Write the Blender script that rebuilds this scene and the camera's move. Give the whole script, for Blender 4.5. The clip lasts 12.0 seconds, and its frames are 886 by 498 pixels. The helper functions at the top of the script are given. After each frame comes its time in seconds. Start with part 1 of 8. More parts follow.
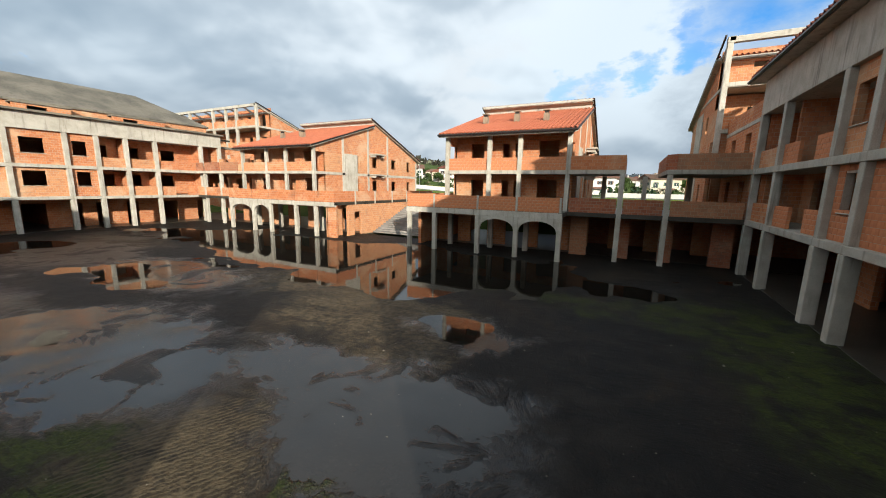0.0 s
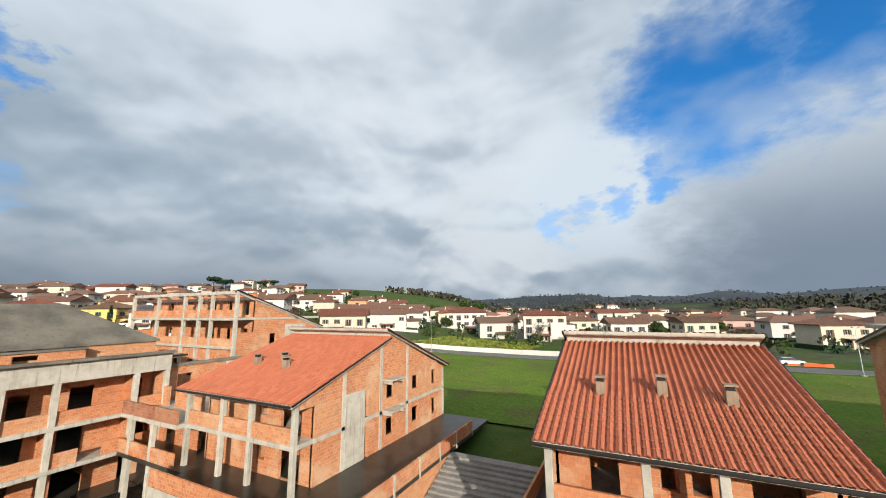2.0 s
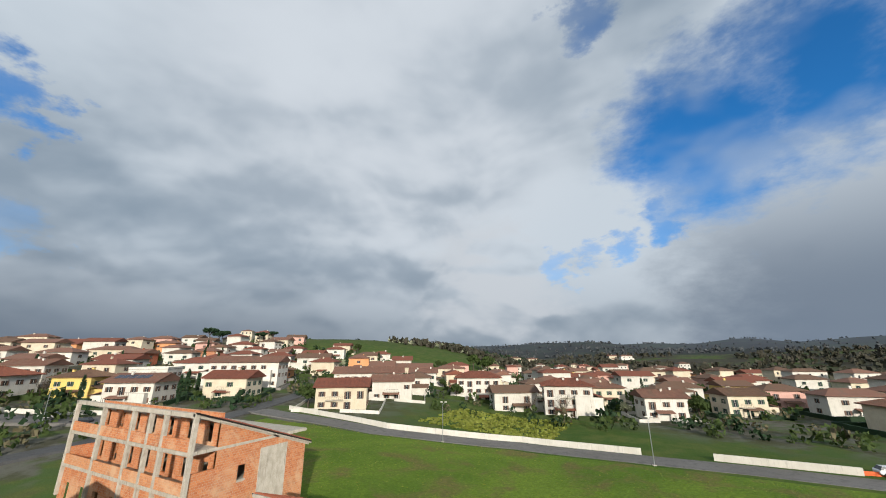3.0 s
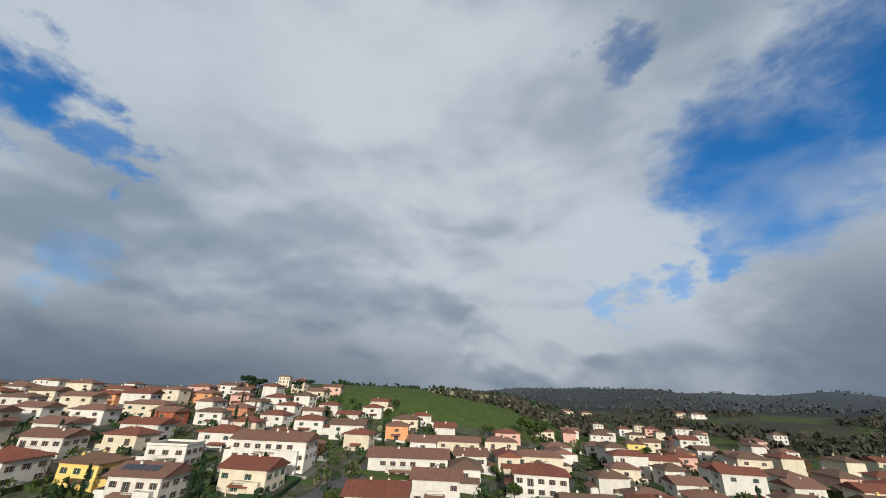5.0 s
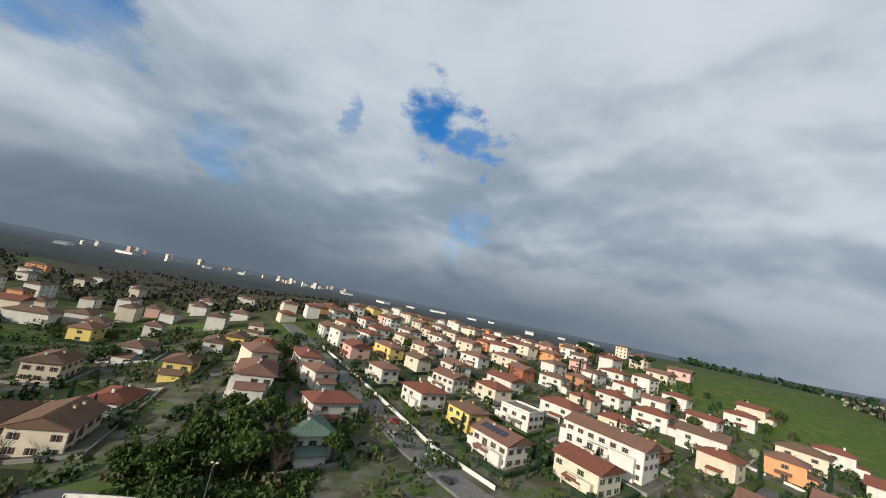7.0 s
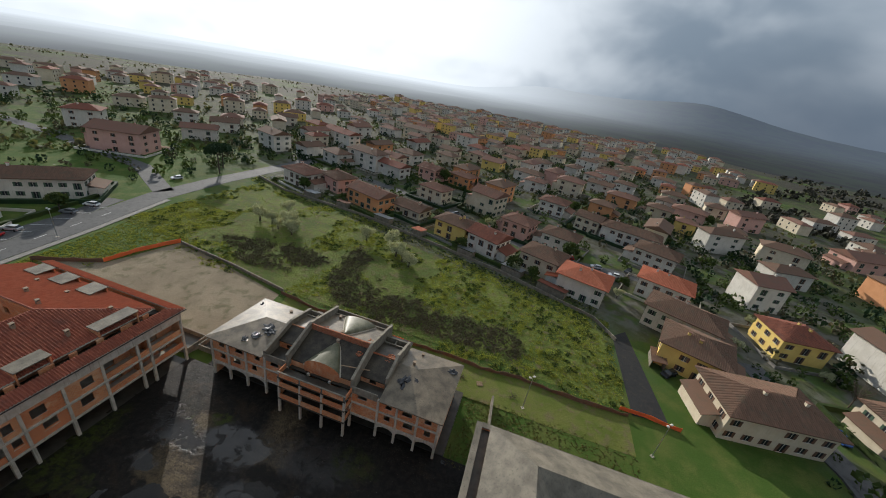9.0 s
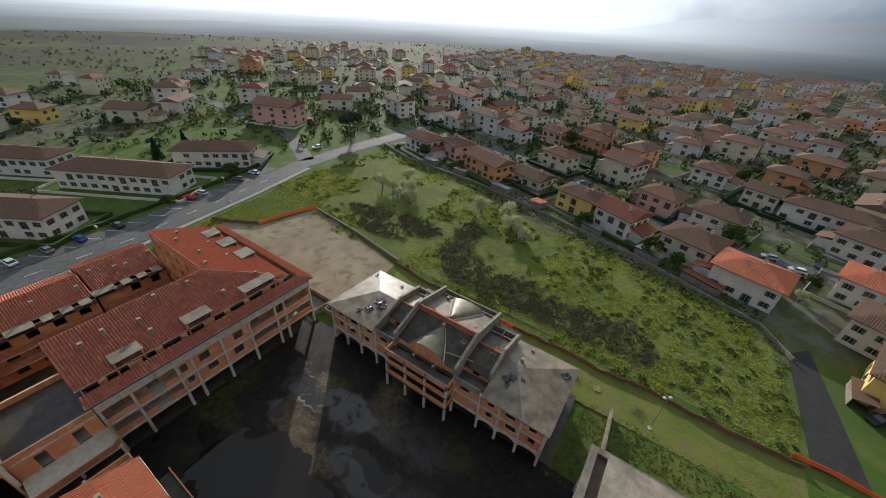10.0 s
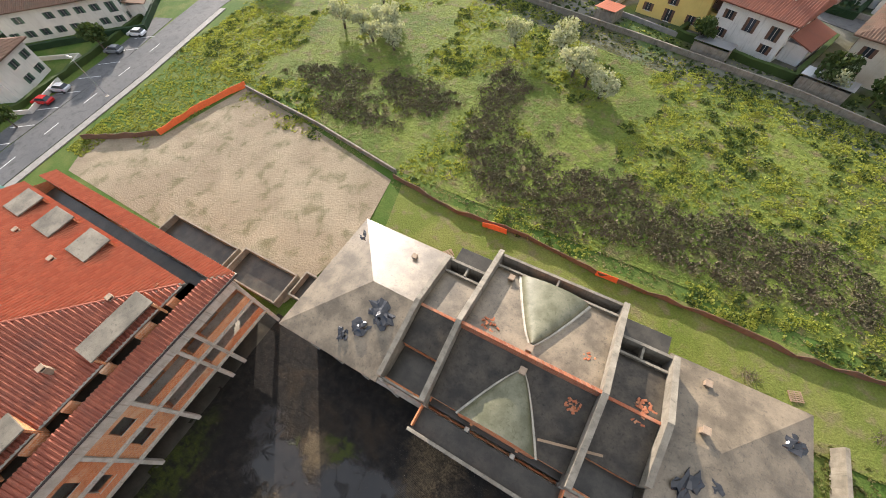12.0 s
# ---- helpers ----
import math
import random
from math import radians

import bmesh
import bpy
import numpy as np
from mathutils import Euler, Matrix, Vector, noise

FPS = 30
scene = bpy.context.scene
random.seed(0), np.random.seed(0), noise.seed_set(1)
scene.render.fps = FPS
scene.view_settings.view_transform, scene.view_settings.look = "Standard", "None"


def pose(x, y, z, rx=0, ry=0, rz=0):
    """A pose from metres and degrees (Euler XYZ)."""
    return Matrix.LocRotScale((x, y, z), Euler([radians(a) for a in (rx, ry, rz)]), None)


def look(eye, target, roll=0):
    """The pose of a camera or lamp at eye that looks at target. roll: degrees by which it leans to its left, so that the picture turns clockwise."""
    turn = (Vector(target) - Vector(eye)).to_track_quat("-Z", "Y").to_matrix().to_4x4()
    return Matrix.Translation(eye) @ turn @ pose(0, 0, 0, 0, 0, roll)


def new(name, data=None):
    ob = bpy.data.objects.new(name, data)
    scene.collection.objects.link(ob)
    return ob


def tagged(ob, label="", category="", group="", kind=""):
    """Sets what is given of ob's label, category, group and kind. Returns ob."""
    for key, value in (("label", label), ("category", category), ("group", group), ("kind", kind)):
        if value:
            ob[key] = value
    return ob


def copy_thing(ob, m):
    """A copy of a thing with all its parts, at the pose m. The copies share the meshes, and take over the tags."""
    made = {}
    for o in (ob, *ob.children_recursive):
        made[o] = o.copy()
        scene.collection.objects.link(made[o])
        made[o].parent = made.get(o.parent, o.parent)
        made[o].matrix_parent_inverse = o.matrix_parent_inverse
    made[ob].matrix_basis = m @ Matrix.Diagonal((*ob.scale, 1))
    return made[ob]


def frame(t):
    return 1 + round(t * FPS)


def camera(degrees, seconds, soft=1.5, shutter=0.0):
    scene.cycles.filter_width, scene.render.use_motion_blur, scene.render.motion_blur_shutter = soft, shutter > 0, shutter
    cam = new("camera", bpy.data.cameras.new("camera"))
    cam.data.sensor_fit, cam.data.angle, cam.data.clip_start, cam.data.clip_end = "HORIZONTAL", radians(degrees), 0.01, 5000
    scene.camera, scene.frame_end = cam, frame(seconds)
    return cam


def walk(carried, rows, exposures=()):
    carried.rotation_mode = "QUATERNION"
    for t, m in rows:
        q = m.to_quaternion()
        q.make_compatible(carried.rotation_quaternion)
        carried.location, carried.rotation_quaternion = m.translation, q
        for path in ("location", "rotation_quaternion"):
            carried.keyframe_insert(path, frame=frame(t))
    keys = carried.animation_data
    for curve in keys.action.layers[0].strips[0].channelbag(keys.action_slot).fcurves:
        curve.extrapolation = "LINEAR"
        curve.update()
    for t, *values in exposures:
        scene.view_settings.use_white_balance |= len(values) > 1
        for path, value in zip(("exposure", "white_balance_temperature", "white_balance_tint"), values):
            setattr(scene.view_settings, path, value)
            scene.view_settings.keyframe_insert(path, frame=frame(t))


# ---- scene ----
cam = camera(101.5, 12.0, soft=1.0)
PATH = [
    (0, (-4.471, 2.62, 4.918), (-5.354, 4.382, 4.576), 1.1),
    (0.5, (-7.13, 5.416, 6.896), (-8.043, 7.186, 6.713), 0.8),
    (1, (-9.655, 7.982, 9.142), (-10.575, 9.757, 9.104), 1.0),
    (1.5, (-12.303, 10.499, 11.887), (-13.207, 12.277, 12.033), 1.3),
    (2, (-14.41, 13.296, 14.24), (-15.294, 15.058, 14.575), -0.5),
    (2.5, (-16.859, 16.518, 18.178), (-17.736, 18.255, 18.644), -0.4),
    (3, (-19.961, 19.921, 21.745), (-20.842, 21.626, 22.311), -0.2),
    (3.2, (-21.167, 21.325, 22.712), (-22.044, 23.02, 23.313), -0.8),
    (4.8, (-29.35, 30.091, 36.101), (-30.375, 31.65, 36.823), 2.2),
    (5, (-30.708, 31.109, 37.015), (-31.75, 32.65, 37.749), 2.2),
    (5.5, (-33.007, 33.932, 40.737), (-34.135, 35.401, 41.492), 2.9),
    (6, (-35.794, 36.278, 44.528), (-37.072, 37.628, 45.267), 4.1),
    (6.5, (-38.302, 38.638, 47.11), (-39.938, 39.622, 47.706), 7.2),
    (7, (-40.624, 40.518, 49.574), (-42.59, 40.724, 49.877), 11.5),
    (7.5, (-45.812, 42.527, 50.568), (-47.6, 41.631, 50.595), 17.1),
    (7.7, (-47.062, 42.313, 50.7), (-48.58, 41.014, 50.601), 18.7),
    (9.3, (-50.665, 33.404, 54.575), (-50.033, 31.745, 53.655), 7.4),
    (9.5, (-49.95, 32.07, 54.576), (-49.208, 30.488, 53.603), 6.2),
    (10, (-48.052, 28.797, 54.442), (-47.16, 27.379, 53.351), 3.7),
    (10.5, (-45.532, 25.569, 54.111), (-44.577, 24.293, 52.902), 1.7),
    (11, (-40.588, 20.362, 53.308), (-39.66, 19.285, 51.901), -1.3),
    (11.5, (-33.875, 13.276, 49.121), (-33.127, 12.353, 47.512), -5.8),
    (12, (-25.637, -0.156, 40.337), (-25.022, -1.024, 38.643), -7.3),
]
walk(cam, [(t, look(eye, target, roll)) for t, eye, target, roll in PATH],
     [(0, 0.55, 6050, 6), (1.5, 0.4, 6050, 7), (2.0, 0.3, 6100, 8), (2.5, 0.12, 6100, 9), (3.0, 0.05, 6100, 9), (5.0, -0.12, 6050, 9), (5.5, -0.08, 6050, 9), (6.0, 0.06, 6050, 9), (6.5, 0.08, 6100, 9), (7.5, -0.05, 6150, 9), (9.3, -0.1, 6000, 9), (10.0, 0.1, 6000, 10), (10.5, 0.62, 6000, 10), (11.0, 1.15, 6050, 11), (11.5, 1.3, 6200, 13), (12.0, 1.34, 6300, 15)])

# ---------------------------------------------------------------- light
SUN_AZ, SUN_EL = 139.0, 17.0      # degrees from +y towards +x, and above the horizon
sun_way = Vector((math.sin(radians(SUN_AZ)) * math.cos(radians(SUN_EL)), math.cos(radians(SUN_AZ)) * math.cos(radians(SUN_EL)), math.sin(radians(SUN_EL))))
sun_data = bpy.data.lights.new("sun", "SUN")
sun_data.energy, sun_data.angle, sun_data.color = 5.0, radians(0.6), (1.0, 0.90, 0.765)
sun_lamp = new("sun", sun_data)
sun_lamp.matrix_world = look((60, -60, 60), Vector((60, -60, 60)) - sun_way)


class Nodes:
    """Short hand for building node trees."""

    def __init__(self, tree):
        self.t = tree
        tree.nodes.clear()

    def n(self, kind, **kw):
        node = self.t.nodes.new(kind)
        ins = kw.pop("ins", {})
        for k, v in kw.items():
            setattr(node, k, v)
        for k, v in ins.items():
            self.put(node.inputs[k], v)
        return node

    def put(self, socket, v):
        if isinstance(v, bpy.types.NodeSocket):
            self.t.links.new(v, socket)
        else:
            socket.default_value = v

    def math(self, op, a, b=0.0, c=0.0, clamp=False):
        m = self.n("ShaderNodeMath", operation=op, use_clamp=clamp)
        for s, v in zip(m.inputs, (a, b, c)):
            self.put(s, v)
        return m.outputs[0]

    def vmath(self, op, a, b=(0, 0, 0)):
        m = self.n("ShaderNodeVectorMath", operation=op)
        self.put(m.inputs[0], a)
        self.put(m.inputs[1], b)
        return m.outputs["Value"] if op in ("DOT_PRODUCT", "LENGTH") else m.outputs[0]

    def mix(self, f, a, b, kind="MIX"):
        m = self.n("ShaderNodeMix", data_type="RGBA", blend_type=kind)
        self.put(m.inputs[0], f)
        self.put(m.inputs[6], a if isinstance(a, bpy.types.NodeSocket) else (*a, 1))
        self.put(m.inputs[7], b if isinstance(b, bpy.types.NodeSocket) else (*b, 1))
        return m.outputs[2]

    def noise(self, vec, scale, detail=4.0, rough=0.55, dist=0.0, col=False):
        m = self.n("ShaderNodeTexNoise", ins={"Vector": vec, "Scale": scale, "Detail": detail, "Roughness": rough, "Distortion": dist})
        return m.outputs["Color" if col else "Fac"]

    def ramp(self, v, lo, hi, a=0.0, b=1.0, smooth=True):
        m = self.n("ShaderNodeMapRange", interpolation_type="SMOOTHSTEP" if smooth else "LINEAR", ins={0: v, 1: lo, 2: hi, 3: a, 4: b})
        return m.outputs[0]


def way_of(az, el):
    return (math.sin(radians(az)) * math.cos(radians(el)), math.cos(radians(az)) * math.cos(radians(el)), math.sin(radians(el)))


def build_sky():
    world = bpy.data.worlds.new("sky")
    world.use_nodes = True
    scene.world = world
    k = Nodes(world.node_tree)
    d = k.vmath("NORMALIZE", k.n("ShaderNodeTexCoord").outputs["Generated"])
    xyz = k.n("ShaderNodeSeparateXYZ", ins={0: d})
    z = k.math("MAXIMUM", xyz.outputs[2], 0.0)
    flat = k.vmath("MULTIPLY", d, (1.35, 1.35, 2.5))
    big = k.noise(flat, 0.95, 1.5, 0.45, 0.2)
    mid = k.noise(flat, 2.7, 3.0, 0.45, 0.1)
    fine = k.noise(d, 6.0, 3.0, 0.5, 0.1)
    sky = k.n("ShaderNodeTexSky", sky_type="NISHITA", sun_disc=False, sun_elevation=radians(SUN_EL), sun_rotation=radians(SUN_AZ), air_density=1.0, dust_density=0.6, ozone_density=2.0)
    blue = k.mix(1.0, sky.outputs[0], (0.045, 0.145, 0.225), "MULTIPLY")
    # clear gaps between the clouds
    wob = k.vmath("ADD", d, k.vmath("MULTIPLY", k.vmath("SUBTRACT", k.noise(flat, 4.2, 6.0, 0.62, 0.0, True), (0.5, 0.5, 0.5)), (0.34, 0.34, 0.30)))
    wob = k.vmath("NORMALIZE", wob)
    gaps = None
    for az, el, r, amount in ((12, 27, 11, 1.0), (26, 31, 10, 1.0), (40, 36, 12, 0.9), (6, 16.5, 3.2, 0.75), (-1, 14.5, 2.6, 0.6), (-7, 13.5, 2.4, 0.4), (-2, 47, 3.6, 0.8), (-88, 28, 4.6, 1.0), (-82, 25.5, 3.2, 0.8),
                              (-103, 25, 2.5, 0.5), (-136, 24, 6.5, 0.8), (-118, 15, 4, 0.4), (-80, 12.5, 3, 0.35), (75, 40, 12, 0.8)):
        near = k.vmath("DOT_PRODUCT", wob, way_of(az, el))
        m = k.ramp(near, math.cos(radians(r * 1.25)), math.cos(radians(r * 0.25)), 0.0, amount)
        gaps = m if gaps is None else k.math("MAXIMUM", gaps, m)
    gaps = k.math("MULTIPLY", gaps, k.ramp(mid, 0.30, 0.52, 0.55, 1.0), 0, clamp=True)
    # lit and grey parts of the cloud: soft heads, brighter on their upper sides
    puff = k.vmath("ADD", k.vmath("MULTIPLY", d, (1.0, 1.0, 1.9)), k.vmath("MULTIPLY", k.noise(d, 2.2, 2.0, 0.5, 0.0, True), (0.25, 0.25, 0.25)))
    over = k.vmath("ADD", puff, (0.0, 0.0, 0.085))
    relief = k.math("SUBTRACT", k.noise(puff, 3.6, 3.0, 0.42), k.noise(over, 3.6, 3.0, 0.42))
    small = k.math("SUBTRACT", k.noise(puff, 9.0, 3.0, 0.45), k.noise(k.vmath("ADD", puff, (0.0, 0.0, 0.04)), 9.0, 3.0, 0.45))
    relief = k.math("ADD", relief, k.math("MULTIPLY", small, 0.4))
    broken = k.ramp(z, 0.06, 0.62, 1.0, 0.35)
    lit = k.math("ADD", k.math("MULTIPLY", big, 1.15), k.math("MULTIPLY", mid, 0.55))
    lit = k.math("ADD", lit, k.math("MULTIPLY", k.math("MULTIPLY", relief, broken), 1.0))
    lit = k.ramp(k.math("ADD", lit, k.math("MULTIPLY", fine, 0.16)), 0.62, 1.16)
    grey = k.mix(lit, (0.375, 0.450, 0.525), (0.81, 0.865, 0.905))
    crown = k.ramp(k.vmath("DOT_PRODUCT", d, way_of(-38, 40)), 0.80, 0.98, 0.0, 0.65)
    grey = k.mix(k.math("MULTIPLY", crown, k.ramp(lit, 0.1, 0.8, 0.4, 1.0)), grey, (0.94, 0.955, 0.97))
    toward = k.vmath("DOT_PRODUCT", d, tuple(sun_way))
    # cumulus heads and the dark bank low over the plain
    head = k.math("MULTIPLY", k.ramp(k.vmath("DOT_PRODUCT", wob, way_of(-20, 10)), math.cos(radians(13)), math.cos(radians(5))), k.ramp(relief, -0.10, 0.06))
    low = k.ramp(k.math("ADD", z, k.math("MULTIPLY", mid, 0.06)), 0.03, 0.30, 1.0, 0.0)
    west = k.ramp(k.vmath("DOT_PRODUCT", d, way_of(-105, 0)), 0.0, 0.85, 0.42, 1.0)
    grey = k.mix(k.math("MULTIPLY", k.math("MULTIPLY", low, west), k.ramp(toward, 0.35, 0.92, 0.9, 0.0)), grey, (0.155, 0.195, 0.25))
    for az, reach, thick, amount in ((30, 30, 0.46, 0.92), (62, 34, 0.55, 0.5)):
        east = k.math("MULTIPLY", k.ramp(k.vmath("DOT_PRODUCT", wob, way_of(az, 9)), math.cos(radians(reach)), math.cos(radians(reach * 0.45))), k.ramp(z, 0.10, thick, 1.0, 0.0))
        grey = k.mix(k.math("MULTIPLY", east, amount), grey, (0.235, 0.285, 0.355))
    grey = k.mix(k.math("MULTIPLY", head, 0.75), grey, (0.82, 0.83, 0.84))
    glow = k.math("ADD", k.math("MULTIPLY", k.ramp(toward, 0.60, 1.0), 1.0), k.math("MULTIPLY", k.ramp(toward, 0.94, 1.0), 1.6))
    grey = k.mix(1.0, grey, k.mix(glow, (0, 0, 0), (1.0, 0.96, 0.9)), "ADD")
    out = k.mix(gaps, grey, blue)
    bg = k.n("ShaderNodeBackground", ins={0: out, 1: 0.72})
    k.n("ShaderNodeOutputWorld", ins={0: bg.outputs[0]})


build_sky()


# ---------------------------------------------------------------- materials
def material(name):
    m = bpy.data.materials.new(name)
    m.use_nodes = True
    k = Nodes(m.node_tree)
    return m, k


def finish(k, base, rough, bump=None, bump_h=0.01, metal=0.0, alpha=None, spec=0.5, emit=None, strength=0.3):
    b = k.n("ShaderNodeBsdfPrincipled")
    k.put(b.inputs["Base Color"], base if isinstance(base, bpy.types.NodeSocket) else (*base, 1))
    k.put(b.inputs["Roughness"], rough)
    k.put(b.inputs["Metallic"], metal)
    k.put(b.inputs["Specular IOR Level"], spec)
    if alpha is not None:
        k.put(b.inputs["Alpha"], alpha)
    if emit is not None:
        k.put(b.inputs["Emission Color"], emit if isinstance(emit, bpy.types.NodeSocket) else (*emit, 1))
        k.put(b.inputs["Emission Strength"], strength)
    if bump is not None:
        bn = k.n("ShaderNodeBump", ins={"Height": bump, "Distance": bump_h, "Strength": 1.0})
        k.put(b.inputs["Normal"], bn.outputs[0])
    k.n("ShaderNodeOutputMaterial", ins={0: b.outputs[0]})
    return b


def where(k):
    return k.n("ShaderNodeTexCoord").outputs["Object"]


def rnd(k):
    return k.n("ShaderNodeObjectInfo").outputs["Random"]


def mat_block(name, a, b, mortar, pale=0.55, stain=(0.12, 0.10, 0.08)):
    """Hollow clay blocks, 33 x 25 cm, with mortar smears; the joints run along both wall directions."""
    m, k = material(name)
    p = where(k)
    s = k.n("ShaderNodeSeparateXYZ", ins={0: p})
    u = k.math("ADD", s.outputs[0], s.outputs[1])
    uv = k.n("ShaderNodeCombineXYZ", ins={0: u, 1: s.outputs[2], 2: 0.0}).outputs[0]
    br = k.n("ShaderNodeTexBrick", offset=0.5, ins={"Vector": uv, "Color1": (*a, 1), "Color2": (*b, 1), "Mortar": (*mortar, 1), "Scale": 1.0, "Mortar Size": 0.013, "Mortar Smooth": 0.3, "Bias": -0.1, "Brick Width": 0.34, "Row Height": 0.215})
    grain = k.noise(p, 22.0, 5.0, 0.65)
    blot = k.noise(p, 0.55, 6.0, 0.62)
    smear = k.ramp(k.noise(p, 3.1, 6.0, 0.75), 0.55, 0.70, 0.0, 0.6)
    c = k.mix(smear, br.outputs[0], mortar)
    tint = rnd(k)
    c = k.mix(k.ramp(tint, 0.0, 0.55, 0.38, 0.0), c, (a[0] * 0.75, a[1] * 0.55, a[2] * 0.5))
    c = k.mix(k.ramp(tint, 0.6, 1.0, 0.0, 0.30), c, (0.66, 0.42, 0.22))
    c = k.mix(k.ramp(grain, 0.25, 0.8, 0.35, 0.0), c, (b[0] * 0.5, b[1] * 0.5, b[2] * 0.5))
    c = k.mix(k.ramp(blot, 0.55, 0.78, 0.0, 0.55), c, stain)
    c = k.mix(k.ramp(k.noise(p, 0.32, 5.0, 0.65, 0.5), 0.50, 0.66, 0.0, pale), c, (0.60, 0.42, 0.26))
    h = k.math("SUBTRACT", k.math("MULTIPLY", grain, 0.3), br.outputs["Fac"])
    finish(k, c, 0.9, h, 0.012, spec=0.2)
    return m


def mat_rough(name, a, b, dark, scale=1.5, rough=0.85, bump=0.01, streak=0.5, grain_scale=30.0, spec=0.3):
    """Concrete, plaster, stone: two scales of mottling and streaks that run down."""
    m, k = material(name)
    p = where(k)
    n1 = k.noise(p, scale, 6.0, 0.6)
    grain = k.noise(p, grain_scale, 4.0, 0.6)
    run = k.noise(k.vmath("MULTIPLY", p, (3.0, 3.0, 0.25)), 1.3, 5.0, 0.65)
    c = k.mix(k.ramp(n1, 0.3, 0.7), a, b)
    c = k.mix(k.ramp(run, 0.52, 0.75, 0.0, streak), c, dark)
    c = k.mix(k.ramp(grain, 0.3, 0.75, 0.22, 0.0), c, dark)
    c = k.mix(k.math("MULTIPLY", rnd(k), 0.22), c, dark)
    finish(k, c, rough, grain, bump, spec=spec)
    return m


def mat_tile(name, a, b, moss, amount=0.3, rough=0.75):
    m, k = material(name)
    p = where(k)
    isl = k.n("ShaderNodeNewGeometry").outputs["Random Per Island"]
    n1 = k.noise(p, 0.5, 6.0, 0.6)
    n2 = k.noise(p, 9.0, 5.0, 0.65)
    c = k.mix(isl, a, b)
    c = k.mix(k.math("MULTIPLY", rnd(k), 0.35), c, b)
    c = k.mix(k.ramp(n2, 0.45, 0.75, 0.0, 0.4), c, (a[0] * 0.5, a[1] * 0.45, a[2] * 0.45))
    c = k.mix(k.ramp(n1, 0.48, 0.75, 0.0, amount), c, moss)
    finish(k, c, rough, n2, 0.008, spec=0.25)
    return m


def mat_plain(name, c, rough=0.5, metal=0.0, vary=0.2, scale=8.0, bump=0.0, spec=0.5):
    m, k = material(name)
    n1 = k.noise(where(k), scale, 5.0, 0.6)
    col = k.mix(k.ramp(n1, 0.35, 0.75, 0.0, vary), c, (c[0] * 0.45, c[1] * 0.45, c[2] * 0.45))
    col = k.mix(k.math("MULTIPLY", rnd(k), vary * 0.6), col, (c[0] * 0.6, c[1] * 0.6, c[2] * 0.6))
    finish(k, col, rough, n1 if bump else None, bump or 0.01, metal, spec=spec)
    return m


def mat_leaf(name, a, b, c3, through_light=0.35):
    m, k = material(name)
    isl = k.n("ShaderNodeNewGeometry").outputs["Random Per Island"]
    n1 = k.noise(where(k), 0.35, 5.0, 0.6)
    col = k.mix(isl, a, b)
    col = k.mix(k.ramp(n1, 0.42, 0.7, 0.0, 0.8), col, c3)
    col = k.mix(k.math("MULTIPLY", rnd(k), 0.5), col, c3)
    b = finish(k, col, 0.75, spec=0.2)
    thin = k.n("ShaderNodeBsdfTranslucent", ins={"Color": k.mix(1.0, col, (1.0, 0.95, 0.55), "MULTIPLY")})
    both = k.n("ShaderNodeMixShader", ins={0: through_light, 1: b.outputs[0], 2: thin.outputs[0]})
    k.n("ShaderNodeOutputMaterial", ins={0: both.outputs[0]}, is_active_output=True)
    return m


def mat_ground(name, stops, scales=(0.05, 0.6, 8.0), rough=0.95, bump=0.05):
    """Soil and grass: three colours over three scales."""
    m, k = material(name)
    p = where(k)
    n0, n1, n2 = (k.noise(p, s, 7.0, 0.62, 0.4) for s in scales)
    c = k.mix(k.ramp(n0, 0.38, 0.62), stops[0], stops[1])
    c = k.mix(k.ramp(n1, 0.48, 0.68), c, stops[2])
    c = k.mix(k.ramp(n2, 0.3, 0.75, 0.5, 0.0), c, tuple(v * 0.4 for v in stops[0]))
    finish(k, c, rough, k.math("ADD", n1, n2), bump, spec=0.15)
    return m


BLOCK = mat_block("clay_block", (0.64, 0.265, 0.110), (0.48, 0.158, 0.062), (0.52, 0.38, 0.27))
# Darker clay block; on recessed walls its colour also stands in for shade.
BLOCK_DARK = mat_block("dark_clay_block", (0.43, 0.155, 0.075), (0.28, 0.095, 0.05), (0.33, 0.25, 0.18), 0.2)
CONCRETE = mat_rough("concrete", (0.58, 0.53, 0.44), (0.44, 0.395, 0.315), (0.13, 0.112, 0.085), 1.5, 0.85, 0.01, 0.7)
PLASTERED = mat_rough("raw_plaster", (0.36, 0.265, 0.18), (0.26, 0.185, 0.12), (0.10, 0.07, 0.05), 2.0)
CONCRETE_ROOF = mat_rough("weathered_screed", (0.25, 0.215, 0.160), (0.115, 0.100, 0.075), (0.04, 0.037, 0.028), 0.42, 0.7, 0.02, 0.65)
SCREED = mat_rough("pale_screed", (0.25, 0.195, 0.128), (0.095, 0.074, 0.047), (0.03, 0.024, 0.016), 0.45, 0.4, 0.012, 0.7, 9.0, 0.45)
SCREED_WET = mat_rough("wet_screed", (0.082, 0.066, 0.046), (0.028, 0.023, 0.017), (0.010, 0.009, 0.006), 0.7, 0.42, 0.01, 0.75, 6.0, 0.25)
VAULT = mat_rough("mossy_screed", (0.20, 0.185, 0.12), (0.11, 0.105, 0.06), (0.045, 0.05, 0.018), 0.8, 0.5, 0.012, 0.6, 9.0, 0.35)
